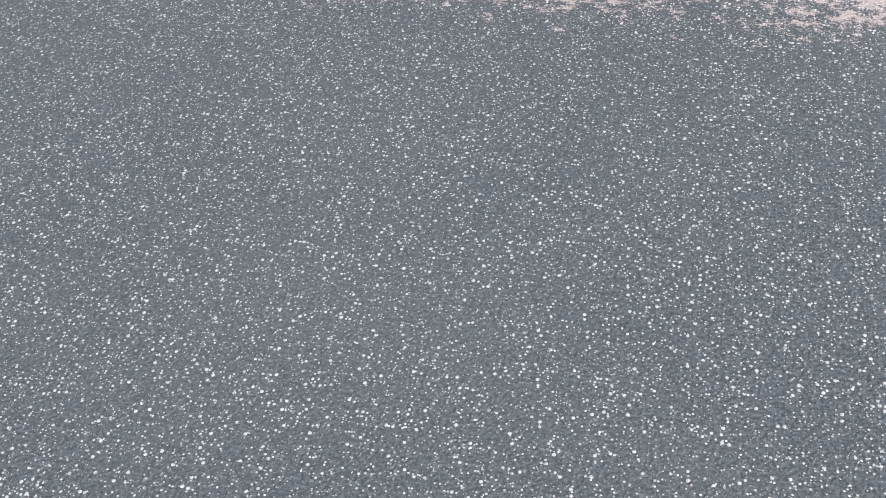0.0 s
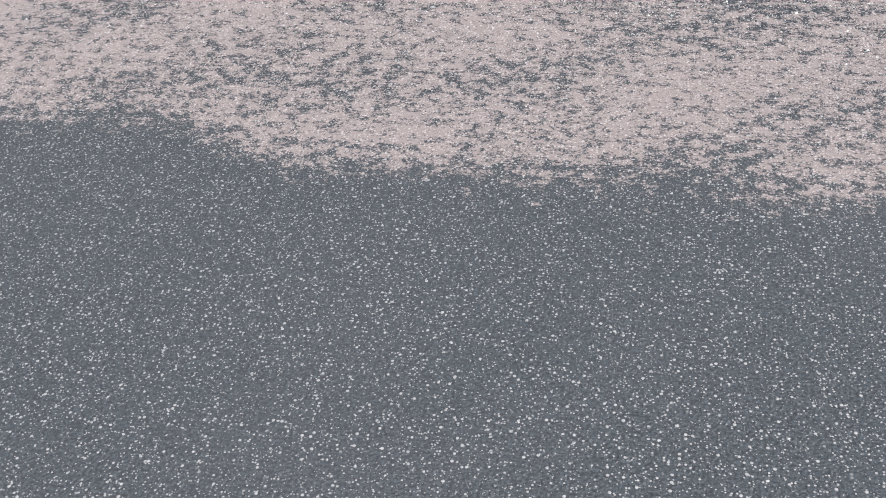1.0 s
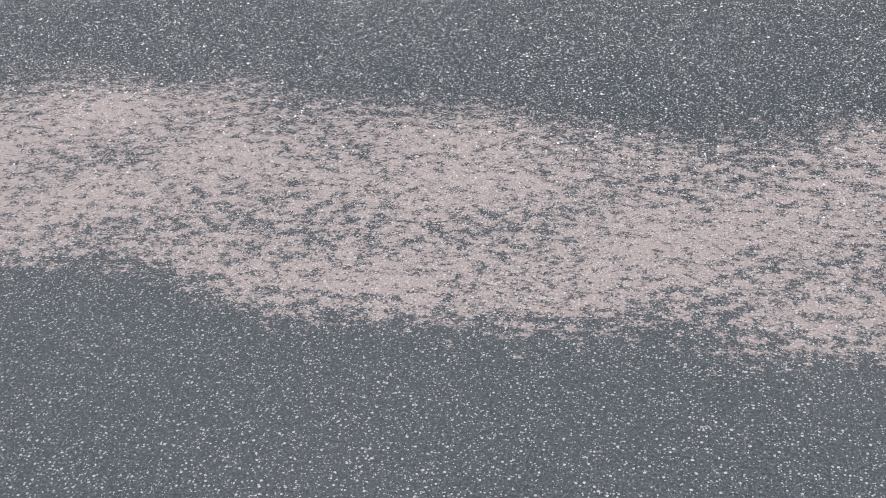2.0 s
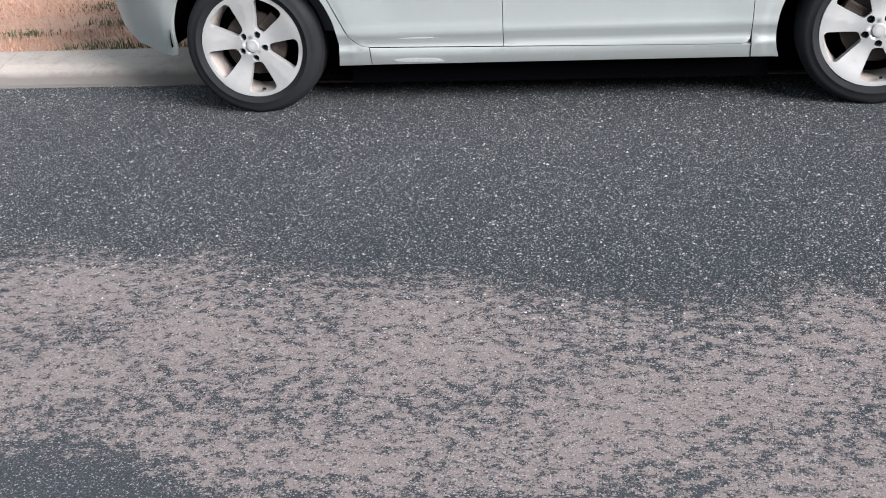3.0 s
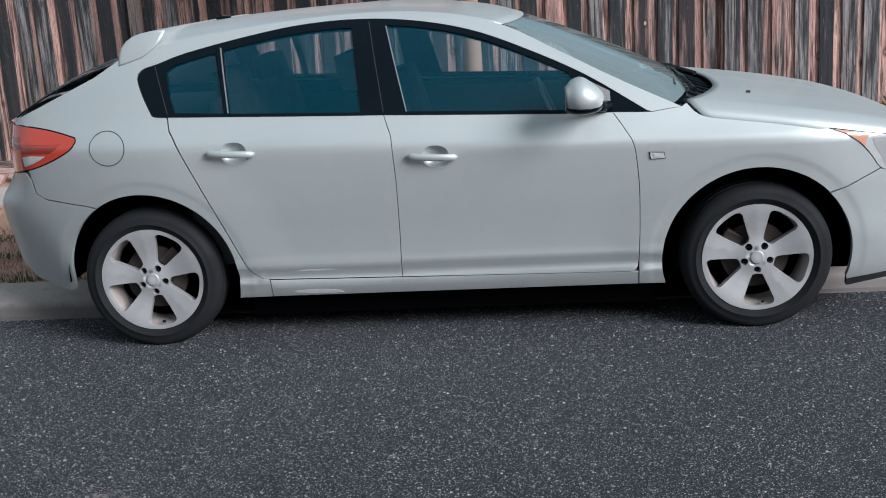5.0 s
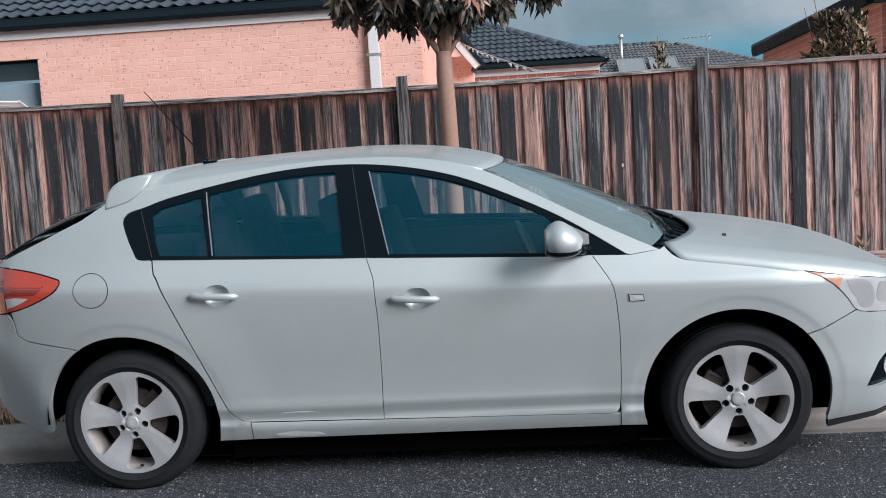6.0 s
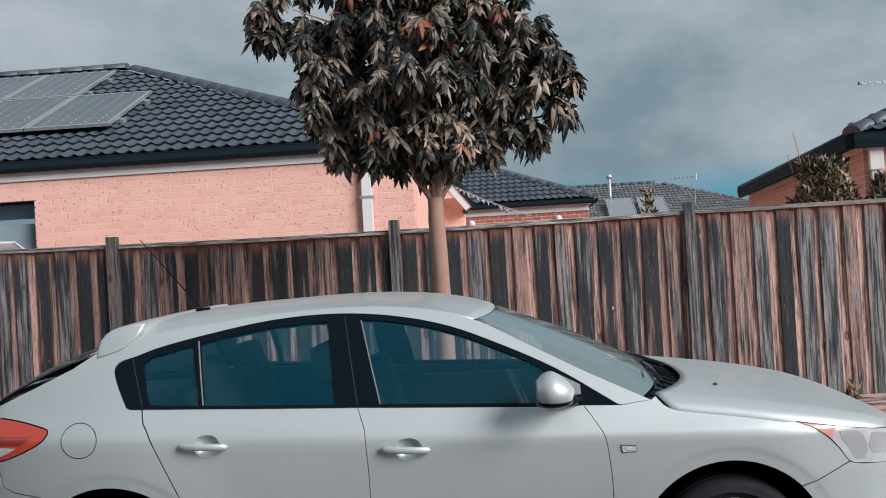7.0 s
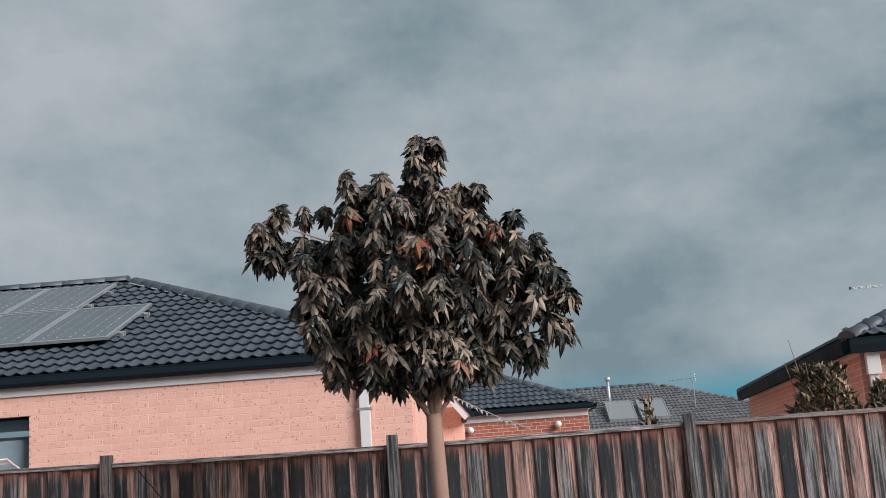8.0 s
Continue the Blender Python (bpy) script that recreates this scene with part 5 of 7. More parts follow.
def fill(outer, holes=(), grid=0.035):
    """Triangles that fill an outline and keep its holes free: points, faces, and the edges' loops."""
    pts, edges, loops = [], [], []
    for loop in (outer, *holes):
        o = len(pts)
        pts += [Vector(p) for p in loop]
        edges += [(o + i, o + (i + 1) % len(loop)) for i in range(len(loop))]
        loops.append(list(range(o, o + len(loop))))
    x0, x1 = min(p[0] for p in outer), max(p[0] for p in outer)
    z0, z1 = min(p[1] for p in outer), max(p[1] for p in outer)
    rim = [p for p in pts]
    nx, nz = int((x1 - x0) / grid), int((z1 - z0) / grid)
    cells = {}
    for p in rim:
        cells.setdefault((int(p.x / grid), int(p.y / grid)), []).append(p)
    for i in range(1, nx + 1):
        for k in range(1, nz + 1):
            x, z = x0 + i * grid + (0.3 * grid if k % 2 else 0), z0 + k * grid
            if not within(outer, x, z) or any(within(h, x, z) for h in holes):
                continue
            c = (int(x / grid), int(z / grid))
            if any((p - Vector((x, z))).length < grid * 0.45 for a in (-1, 0, 1) for b in (-1, 0, 1) for p in cells.get((c[0] + a, c[1] + b), ())):
                continue
            pts.append(Vector((x, z)))
    for hx in (HUB_R, HUB_F):
        if grid < 0.04 and x1 - x0 > 0.3:
            for j in range(11):
                for a in range(0, 360, 2):
                    x, z = hx + (0.410 + 0.0062 * j) * math.cos(radians(a)), HUB_Z + (0.410 + 0.0062 * j) * math.sin(radians(a))
                    if within(outer, x, z) and not any(within(h, x, z) for h in holes):
                        c = (int(x / grid), int(z / grid))
                        if not any((p - Vector((x, z))).length < 0.005 for da in (-1, 0, 1) for db in (-1, 0, 1) for p in cells.get((c[0] + da, c[1] + db), ())):
                            pts.append(Vector((x, z)))
    v, _, f, ov, _, _ = delaunay_2d_cdt(pts, edges, [], 0, 1e-6)
    faces = []
    for t in f:
        cx, cz = sum(v[i].x for i in t) / 3, sum(v[i].y for i in t) / 3
        if within(outer, cx, cz) and not any(within(h, cx, cz) for h in holes):
            faces.append(tuple(t))
    where = {}
    for new_i, olds in enumerate(ov):
        for o in olds:
            where[o] = new_i
    return [(p.x, p.y) for p in v], faces, [[where[i] for i in l] for l in loops]


def skin(name, pts, faces, loops, at, normal, mat, parent, label="", depth=0.02, mirror=False):
    """A sheet on a surface, its edges turned in by depth. at(x, z) gives the place, normal(x, z) the outward normal."""
    P = [at(*p) for p in pts]
    N = [normal(*p) for p in pts]
    V, F = list(P), list(faces)
    def facing(f, n):
        a, b, c = (V[i] for i in f[:3])
        return f if (b - a).cross(c - a).dot(n) > 0 else f[::-1]
    F = [facing(f, N[f[0]]) for f in F]
    top = len(F)
    for l in loops:
        cx = len(V)
        inner = [V[i] - N[i] * depth for i in l]
        edge = [V[i].copy() for i in l]
        V += edge + inner
        n = len(l)
        for k in range(n):
            F.append((cx + k, cx + (k + 1) % n, cx + n + (k + 1) % n, cx + n + k))
    if mirror:
        V = [Vector((v.x, 1.76 - v.y, v.z)) for v in V]
        F = [f[::-1] for f in F]
        N = [Vector((n.x, -n.y, n.z)) for n in N]
    me = bpy.data.meshes.new(name)
    me.from_pydata(V, [], F)
    me.polygons.foreach_set("use_smooth", [i < top for i in range(len(F))])
    me.materials.append(mat)
    me.update()
    nl = []
    for p in me.polygons:
        for vi in p.vertices:
            nl.append(N[vi] if p.index < top else p.normal.copy())
    me.normals_split_custom_set(nl)
    ob = new(name, me)
    ob.parent = parent
    if label:
        ob["label"] = label
    return ob


def side_panel(name, outline, mat, parent, label="", holes=(), off=0.0, gap=0.0016, depth=0.02, grid=0.035, both=True):
    o = dense(inset(dense(outline), gap)) if gap else dense(outline)
    hs = [dense(h, 0.02) for h in holes]
    pts, faces, loops = fill(o, hs, grid)
    at = lambda x, z: Vector((x, flank(x, z) + off, z))
    near = skin(name, pts, faces, loops, at, flank_normal, mat, parent, label, depth)
    if both:
        skin(name, pts, faces, loops, at, flank_normal, mat, parent, label, depth, mirror=True)
    return near


def arc(cx, cz, r, a0, a1, n=26):
    return [(cx + r * math.cos(radians(a0 + (a1 - a0) * k / n)), cz + r * math.sin(radians(a0 + (a1 - a0) * k / n))) for k in range(n + 1)]


def line(f, x0, x1, n=16):
    return [(x0 + (x1 - x0) * k / n, f(x0 + (x1 - x0) * k / n)) for k in range(n + 1)]


def smooth_path(pts, n=6):
    """Points on a smooth path through a few points."""
    P = [Vector((*p, 0.0)) if len(p) == 2 else Vector(p) for p in pts]
    out = []
    for i in range(len(P) - 1):
        a, b, c, d = P[max(i - 1, 0)], P[i], P[i + 1], P[min(i + 2, len(P) - 1)]
        for k in range(n):
            t = k / n
            out.append(0.5 * ((2 * b) + (c - a) * t + (2 * a - 5 * b + 4 * c - d) * t * t + (3 * b - a - 3 * c + d) * t**3))
    out.append(P[-1])
    return [tuple(p)[: len(pts[0])] for p in out]


# lines of the side view
WIN_TOP = spline([(-1.235, 1.266), (-1.12, 1.303), (-0.87, 1.355), (-0.61, 1.395), (-0.354, 1.407), (-0.10, 1.388), (0.156, 1.334), (0.40, 1.239), (0.64, 1.123), (0.889, 0.967)])
RAIL = spline([(-1.40, 1.297), (-1.2, 1.340), (-1.0, 1.376), (-0.6, 1.417), (-0.3, 1.428), (0.0, 1.412), (0.28, 1.353), (0.526, 1.231), (0.767, 1.105), (1.03, 0.978)])
CROWN = spline([(-1.42, 1.385), (-1.2, 1.412), (-1.03, 1.427), (-0.7, 1.446), (-0.4, 1.454), (-0.2, 1.450), (0.02, 1.431), (0.2, 1.401), (0.38, 1.350)])
SILL_TOP = spline([(-0.9, 0.293), (-0.195, 0.283), (0.95, 0.266)])
HOOD_SHUT = spline([(1.118, 0.935), (1.16, 0.926), (1.415, 0.891), (1.609, 0.858), (1.795, 0.829), (1.921, 0.808), (2.1, 0.778)])
HOOD_EDGE = spline([(1.05, 0.996), (1.103, 0.991), (1.332, 0.962), (1.67, 0.911), (1.85, 0.876), (1.955, 0.851), (2.05, 0.808), (2.12, 0.755)])
HOOD_MID = spline([(1.10, 1.012), (1.26, 0.994), (1.44, 0.968), (1.84, 0.896), (2.05, 0.838), (2.20, 0.765)])
FRONT_SHUT = [(0.742, BELT(0.742) + 0.002), (0.79, 0.90), (0.826, 0.831), (0.842, 0.70), (0.846, 0.608), (0.845, 0.45), (0.840, 0.32)]
MID_SHUT = [(-0.229, BELT(-0.229) + 0.002), (-0.212, 0.955), (-0.199, 0.911), (-0.193, 0.80), (-0.190, 0.705), (-0.193, 0.50), (-0.200, SILL_TOP(-0.2))]
REAR_SHUT = [(-1.178, BELT(-1.178) + 0.002), (-1.168, 0.985), (-1.149, 0.951), (-1.057, 0.743), (-0.975, 0.55), (-0.898, 0.367), (-0.872, 0.325), (-0.835, 0.298), (-0.80, SILL_TOP(-0.8))]
TAIL = [(-2.06, 1.035), (-1.90, 1.028), (-1.754, 1.010), (-1.632, 0.980), (-1.612, 0.968), (-1.62, 0.945), (-1.66, 0.912), (-1.763, 0.866), (-1.88, 0.832), (-2.06, 0.80)]
HEAD = [(1.624, 0.862), (1.69, 0.838), (1.745, 0.800), (1.80, 0.738), (1.842, 0.682), (1.90, 0.668), (2.06, 0.660), (2.10, 0.72), (2.06, 0.792), (1.95, 0.811), (1.795, 0.833)]


def sheet(name, edge_a, edge_b, mat, parent, label="", n=20, bulge=(0, 0, 0), thick=0.006):
    """A smooth sheet between two edges, given as functions of u in 0..1."""
    bm = bmesh.new()
    m = 24
    rows = []
    for i in range(n + 1):
        t = i / n
        row = []
        for k in range(m + 1):
            u = k / m
            p = Vector(edge_a(u)).lerp(Vector(edge_b(u)), t) + Vector(bulge) * (4 * t * (1 - t))
            row.append(bm.verts.new(p))
        rows.append(row)
    for a, b in zip(rows, rows[1:]):
        for k in range(m):
            bm.faces.new((a[k], a[k + 1], b[k + 1], b[k]))
    bm.normal_update()
    if sum(f.normal.z for f in bm.faces) < 0:
        bmesh.ops.reverse_faces(bm, faces=bm.faces[:])
    if thick:
        bmesh.ops.solidify(bm, geom=bm.faces[:], thickness=thick)
    return part(name, bm, mat, parent, label, smooth=True)


def lathe(prof, seg=64, flat=None):
    """A ring about the y axis from (radius, y) points."""
    bm = bmesh.new()
    rings = []
    for r, y in prof:
        rings.append([bm.verts.new((r * math.cos(k * math.tau / seg), y, r * math.sin(k * math.tau / seg))) for k in range(seg)])
    for a, b in zip(rings, rings[1:]):
        for k in range(seg):
            bm.faces.new((a[k], b[k], b[(k + 1) % seg], a[(k + 1) % seg]))
    bmesh.ops.recalc_face_normals(bm, faces=bm.faces)
    if flat is not None:
        for v in bm.verts:
            if v.co.z < flat:
                v.co.y += -0.010 * (1 if v.co.y < 0.1 else -1)
                v.co.z = flat
    return bm


def build_wheel(car, x, turn, near=True):
    m = pose(x, 0.0, HUB_Z) if near else pose(x, 1.76, HUB_Z, 0, 0, 180)
    wheel = part("wheel", lathe([(0.232, 0.020), (0.246, 0.006), (0.258, 0.0015), (0.2595, -0.001), (0.264, -0.001), (0.2655, 0.001), (0.285, 0.001), (0.300, 0.008), (0.311, 0.022), (0.3185, 0.040), (0.321, 0.052),
                                 (0.317, 0.054), (0.317, 0.060), (0.3225, 0.062), (0.323, 0.100), (0.3175, 0.102), (0.3175, 0.109), (0.323, 0.111), (0.3225, 0.150), (0.317, 0.152), (0.317, 0.158), (0.321, 0.160), (0.311, 0.190), (0.285, 0.211), (0.246, 0.206), (0.232, 0.19)], 96, -0.3095), RUBBER, car, "worn black tyre", m, smooth=True)
    rim = part("rim", lathe([(0.2335, 0.030), (0.2365, 0.022), (0.2365, 0.0175), (0.2352, 0.0160), (0.2340, 0.0180), (0.2335, 0.030)], 96), ALLOY, wheel, "silver alloy rim lip", smooth=True)
    # the face with its five openings
    holes = []
    for k in range(5):
        a = radians(90 + turn + 36 + 72 * k)
        ca, sa = math.cos(a), math.sin(a)
        raw = smooth_path([(0.076, -0.011), (0.080, -0.021), (0.092, -0.028), (0.122, -0.040), (0.162, -0.056), (0.190, -0.066), (0.205, -0.061), (0.2135, -0.044), (0.2165, -0.018), (0.2165, 0.018), (0.2135, 0.044), (0.205, 0.061), (0.190, 0.066), (0.162, 0.056), (0.122, 0.040), (0.092, 0.028), (0.080, 0.021), (0.076, 0.011), (0.076, -0.011)], 3)[:-1]
        holes.append([(r * ca - w * sa, r * sa + w * ca) for r, w in raw])
    nuts = []
    for k in range(5):
        a = radians(90 + turn + 36 + 72 * k)
        nuts.append([(0.057 * math.cos(a) + 0.0158 * math.cos(t), 0.057 * math.sin(a) + 0.0158 * math.sin(t)) for t in [j * math.tau / 14 for j in range(14)]])
    outer = [(0.2345 * math.cos(j * math.tau / 96), 0.2345 * math.sin(j * math.tau / 96)) for j in range(96)]
    pts, faces, loops = fill(outer, holes + nuts, 0.016)
    def face_at(px, pz):
        r = math.hypot(px, pz)
        a = math.degrees(math.atan2(pz, px)) - 90 - turn
        off = abs((a + 36) % 72 - 36) / 36
        return Vector((px, 0.016 + 0.014 * math.sin(min(1, r / 0.2345) * math.pi) ** 2 - 0.008 * (1 - off) * sm(0.06, 0.15, r) + (0.006 if r < 0.036 else 0), pz))
    def face_n(px, pz):
        e = 0.003
        dx = (face_at(px + e, pz).y - face_at(px - e, pz).y) / (2 * e)
        dz = (face_at(px, pz + e).y - face_at(px, pz - e).y) / (2 * e)
        return Vector((dx, -1, dz)).normalized()
    skin("spoke_face", pts, faces, loops, face_at, face_n, ALLOY, wheel, "five broad silver alloy spokes", depth=0.045)
    # rounded shoulders along the openings
    for h in holes:
        bm = bmesh.new()
        big = inset(h, -0.0045)
        a = [bm.verts.new(face_at(*p) + Vector((0, -0.0005, 0))) for p in big]
        b = [bm.verts.new(face_at(*p) + Vector((0, 0.006, 0))) for p in (h if area2(h) > 0 else h[::-1])]
        for k in range(len(a)):
            bm.faces.new((a[k], a[(k + 1) % len(a)], b[(k + 1) % len(a)], b[k]))
        bmesh.ops.recalc_face_normals(bm, faces=bm.faces)
        part("spoke_edge", bm, ALLOY, wheel, smooth=True)
    for k in range(5):
        a = radians(90 + turn + 36 + 72 * k)
        bm = tube(bmesh.new(), [(0, 0.052, 0), (0, 0.036, 0), (0, 0.033, 0)], [0.0115, 0.0115, 0.007], 6)
        part("wheel_nut", bm, TRIM, wheel, "dark wheel nut", pose(0.0565 * math.cos(a), 0, 0.0565 * math.sin(a)))
    part("hub_cap", lathe([(0.0005, 0.0165), (0.024, 0.0165), (0.0275, 0.0172), (0.0295, 0.020), (0.030, 0.03)], 40), ALLOY, wheel, "round centre cap with a worn emblem", smooth=True)
    bm = bmesh.new()
    bmesh.ops.create_circle(bm, cap_ends=True, segments=7, radius=0.016, matrix=pose(0, 0.0160, 0, 90))
    part("emblem", bm, simple("worn_emblem", (0.36, 0.35, 0.34), 0.6), wheel)
    part("barrel", lathe([(0.222, 0.03), (0.212, 0.05), (0.206, 0.09), (0.206, 0.17)], 64), BARREL, wheel, "dusty pale inside of the rim", smooth=True)
    # near-black plate puts the shade inside the rim into colour
    part("back_plate", lathe([(0.2055, 0.150), (0.05, 0.155)], 48), UNDER_SHADE, wheel, "plate behind the spokes, near-black in place of shade")
    part("brake_disc", lathe([(0.07, 0.075), (0.142, 0.075), (0.145, 0.079), (0.145, 0.095), (0.07, 0.095)], 48), BRAKE, wheel, "brown-grey brake disc")
    bm = boxed(-0.05, 0.05, 0.058, 0.115, 0.075, 0.165, bevel=0.012)
    part("caliper", bm, BRAKE, wheel, "", pose(0, 0, 0, 0, -60 if x > 0 else 50, 0))
    a = radians(-90 + 7)
    part("valve", tube(bmesh.new(), [(0, 0.035, 0), (0, 0.012, 0.008)], [0.006, 0.005], 8), TRIM, wheel, "", pose(0.207 * math.cos(a), 0, 0.207 * math.sin(a)))
    return wheel


def build_car():
    car = thing("hatchback_car", "dusty silver five-door hatchback parked close along the kerb", "car", pose(0, 0, 0, 1.2))
    # -- doors
    low = lambda x: SILL_TOP(x)
    fd = smooth_path(FRONT_SHUT)
    md = smooth_path(MID_SHUT)
    rd = smooth_path(REAR_SHUT)
    door = side_panel("front_door", fd + [(0.837, 0.292), (0.826, 0.2765)] + line(low, 0.805, -0.200, 8) + md[::-1] + line(BELT, -0.229, 0.742, 10)[1:-1], PAINT, car, "silver front door", holes=(cup_outline(*HANDLES[1]),), grid=0.026)
    rear = side_panel("rear_door", md + line(low, -0.200, -0.80, 8)[1:] + rd[::-1] + line(BELT, -1.178, -0.229, 10)[1:-1], PAINT, car, "silver rear door", holes=(cup_outline(*HANDLES[0]),), grid=0.026)
    # -- front wing
    wing = fd + [(0.8405, 0.2705), (0.8405, 0.2045), (0.93, 0.2025)] + [p for p in arc(HUB_F, HUB_Z, ARCH, 196, 44, 44)] + [(1.70, 0.612), (1.842, 0.682)]
    wing += HEAD[3::-1] + line(HOOD_SHUT, 1.58, 1.122, 14) + [(1.10, 0.944), (1.081, 0.957), (1.062, 0.978), (1.050, 0.992), (1.03, 0.979), (0.905, BELT(0.905) + 0.001), (0.80, BELT(0.80) + 0.001)]
    side_panel("front_wing", wing, PAINT, car, "silver front wing", grid=0.03)
    # -- rear quarter with the roof side
    quarter = rd[:-1][::-1][1:]
    quarter = [(-0.802, 0.2915), (-0.802, 0.204), (-0.93, 0.2025)] + [p for p in arc(HUB_R, HUB_Z, ARCH, -16, 121, 44)] + [(-1.60, 0.668), (-1.805, 0.699), (-1.85, 0.725), (-1.862, 0.79), (-1.875, 0.832)]
    quarter += TAIL[7::-1][0:7] + [(-1.90, 1.028), (-1.96, 1.032)]
    quarter += [(-1.93, 1.055), (-1.83, 1.095), (-1.70, 1.150), (-1.52, 1.228), (-1.44, 1.275)]
    quarter += line(RAIL, -1.40, 1.03, 60)
    quarter += [(0.905, 0.9635)] + line(WIN_TOP, 0.885, -1.225, 60) + [(-1.282, 1.255), (-1.302, 1.245), (-1.315, 1.231), (-1.319, 1.214), (-1.315, 1.193), (-1.303, 1.160), (-1.290, 1.129), (-1.269, 1.087), (-1.254, 1.058), (-1.243, BELT(-1.243) + 0.004), (-1.228, BELT(-1.228) + 0.001)] + [(-1.185, BELT(-1.185) + 0.001)]
    quarter += [(p[0] - 0.004, p[1]) for p in rd[1:-6]]
    side_panel("side_body", quarter, PAINT, car, "silver rear quarter panel and roof side", grid=0.032, gap=0.001)
    # -- sill
    sill = line(lambda x: low(x) - 0.001, -0.80, 0.8395, 16)[::-1] + line(lambda x: 0.204, -0.80, 0.8395, 8)
    side_panel("sill", sill, PAINT, car, "silver sill with a scuffed dent", depth=0.06)
    side_panel("sill_seam", [(0.838, 0.262), (0.842, 0.262), (0.842, 0.205), (0.838, 0.205)], TRIM, car, off=-0.001, gap=0)
    # -- bumpers: side faces, then the ends across
    rb = [p for p in arc(HUB_R, HUB_Z, ARCH, 122, 186, 22)] + [(-1.748, 0.258), (-1.775, 0.248), (-1.88, 0.252), (-2.00, 0.282), (-2.085, 0.36), (-2.105, 0.60), (-2.09, 0.74), (-2.06, 0.795), (-1.90, 0.822), (-1.868, 0.79), (-1.856, 0.725), (-1.805, 0.6955), (-1.60, 0.6645)]
    side_panel("rear_bumper", rb, PAINT, car, "silver rear bumper", grid=0.03)
    fb = [p for p in arc(HUB_F, HUB_Z, ARCH, 43, -16, 20)] + [(1.735, 0.184), (1.80, 0.194), (1.95, 0.212), (2.06, 0.238), (2.10, 0.40), (2.115, 0.55), (2.10, 0.655), (1.90, 0.664), (1.842, 0.678), (1.70, 0.608)]
    fog = smooth_path([(1.892, 0.322), (1.925, 0.390), (1.965, 0.455), (2.03, 0.490), (2.075, 0.45), (2.06, 0.36), (1.97, 0.328), (1.892, 0.322)], 4)[:-1]
    side_panel("front_bumper", fb, PAINT, car, "silver front bumper", holes=(fog,), grid=0.03, gap=0.0006)
    side_panel("fog_recess", fog, TRIM, car, "black fog lamp recess", off=0.025, gap=0, depth=0.01)
    bowl = [(2.018 + 0.034 * math.cos(t), 0.405 + 0.042 * math.sin(t)) for t in [k * math.tau / 24 for k in range(24)]]
    side_panel("fog_lamp", bowl, CLEAR_LENS, car, "small round fog lamp", off=0.018, gap=0, depth=0.01, grid=0.02)
    side_panel("lower_lip", [(1.735, 0.182), (1.80, 0.192), (1.95, 0.210), (2.06, 0.236), (2.06, 0.205), (1.95, 0.180), (1.80, 0.158), (1.74, 0.146)], PLASTIC, car, "black lower lip", off=0.006, gap=0)
    def across(name, zs, xs, bulge, mat, label=""):
        """A face across the car between its two sides, from heights and the sides' end positions."""
        bm = bmesh.new()
        rows = []
        for z, x in zip(zs, xs):
            y0 = flank(x, z)
            row = []
            for k in range(25):
                u = k / 24
                y = y0 + (1.76 - 2 * y0) * u
                row.append(bm.verts.new((x + bulge * (1 - abs(2 * u - 1) ** 2.6), y, z)))
            rows.append(row)
        for a, b in zip(rows, rows[1:]):
            for k in range(24):
                bm.faces.new((a[k], a[k + 1], b[k + 1], b[k]))
        bmesh.ops.recalc_face_normals(bm, faces=bm.faces)
        bmesh.ops.solidify(bm, geom=bm.faces[:], thickness=0.004)
        return part(name, bm, mat, car, label, smooth=True)
    across("rear_bumper", (0.285, 0.36, 0.60, 0.74, 0.795), (-2.0, -2.083, -2.103, -2.088, -2.058), -0.10, PAINT, "silver rear bumper")
    across("tailgate", (0.80, 0.90, 1.0, 1.035), (-2.055, -2.055, -2.05, -2.02), -0.08, PAINT, "silver tailgate")
    across("front_bumper", (0.27, 0.40, 0.55, 0.64, 0.70), (2.058, 2.098, 2.113, 2.10, 2.08), 0.12, PAINT, "silver front bumper")
    # -- lamps
    side_panel("lamp_gasket", inset(smooth_path(TAIL, 3), -0.004), TRIM, car, off=-0.001, gap=0, depth=0.004)
    tl = side_panel("tail_lamp", smooth_path(TAIL[:1] + TAIL[1:], 3), RED_LENS, car, "red tail lamp with a clear lower strip", off=-0.003)
    side_panel("reversing_lens", [(-1.895, 0.893), (-1.84, 0.900), (-1.765, 0.897), (-1.80, 0.878), (-1.845, 0.860), (-1.89, 0.846)], CLEAR_LENS, tl, "clear reversing lens", off=-0.0055, both=False, gap=0.001, depth=0.004)
    side_panel("lamp_ridge", [(-2.05, 0.946), (-1.90, 0.948), (-1.70, 0.945), (-1.69, 0.951), (-1.90, 0.955), (-2.05, 0.953)], RED_LENS, tl, "", off=-0.007, both=False, gap=0, depth=0.006)
    side_panel("lamp_chamber", [(-2.05, 0.985), (-1.905, 0.980), (-1.900, 0.925), (-2.05, 0.915)], DARK_RED, tl, "darker red corner chamber", off=-0.0052, both=False, gap=0.001, depth=0.003)
    side_panel("lamp_chamber", [(-1.895, 0.940), (-1.70, 0.938), (-1.735, 0.912), (-1.89, 0.908)], DARK_RED, tl, "darker red lower chamber", off=-0.0052, both=False, gap=0.001, depth=0.003)
    side_panel("lamp_gasket", inset(smooth_path(HEAD, 3), -0.0012), TRIM, car, off=-0.0005, gap=0, depth=0.004)
    hl = side_panel("headlamp", smooth_path(HEAD, 3), CLEAR_LENS, car, "clear headlamp", off=-0.003)
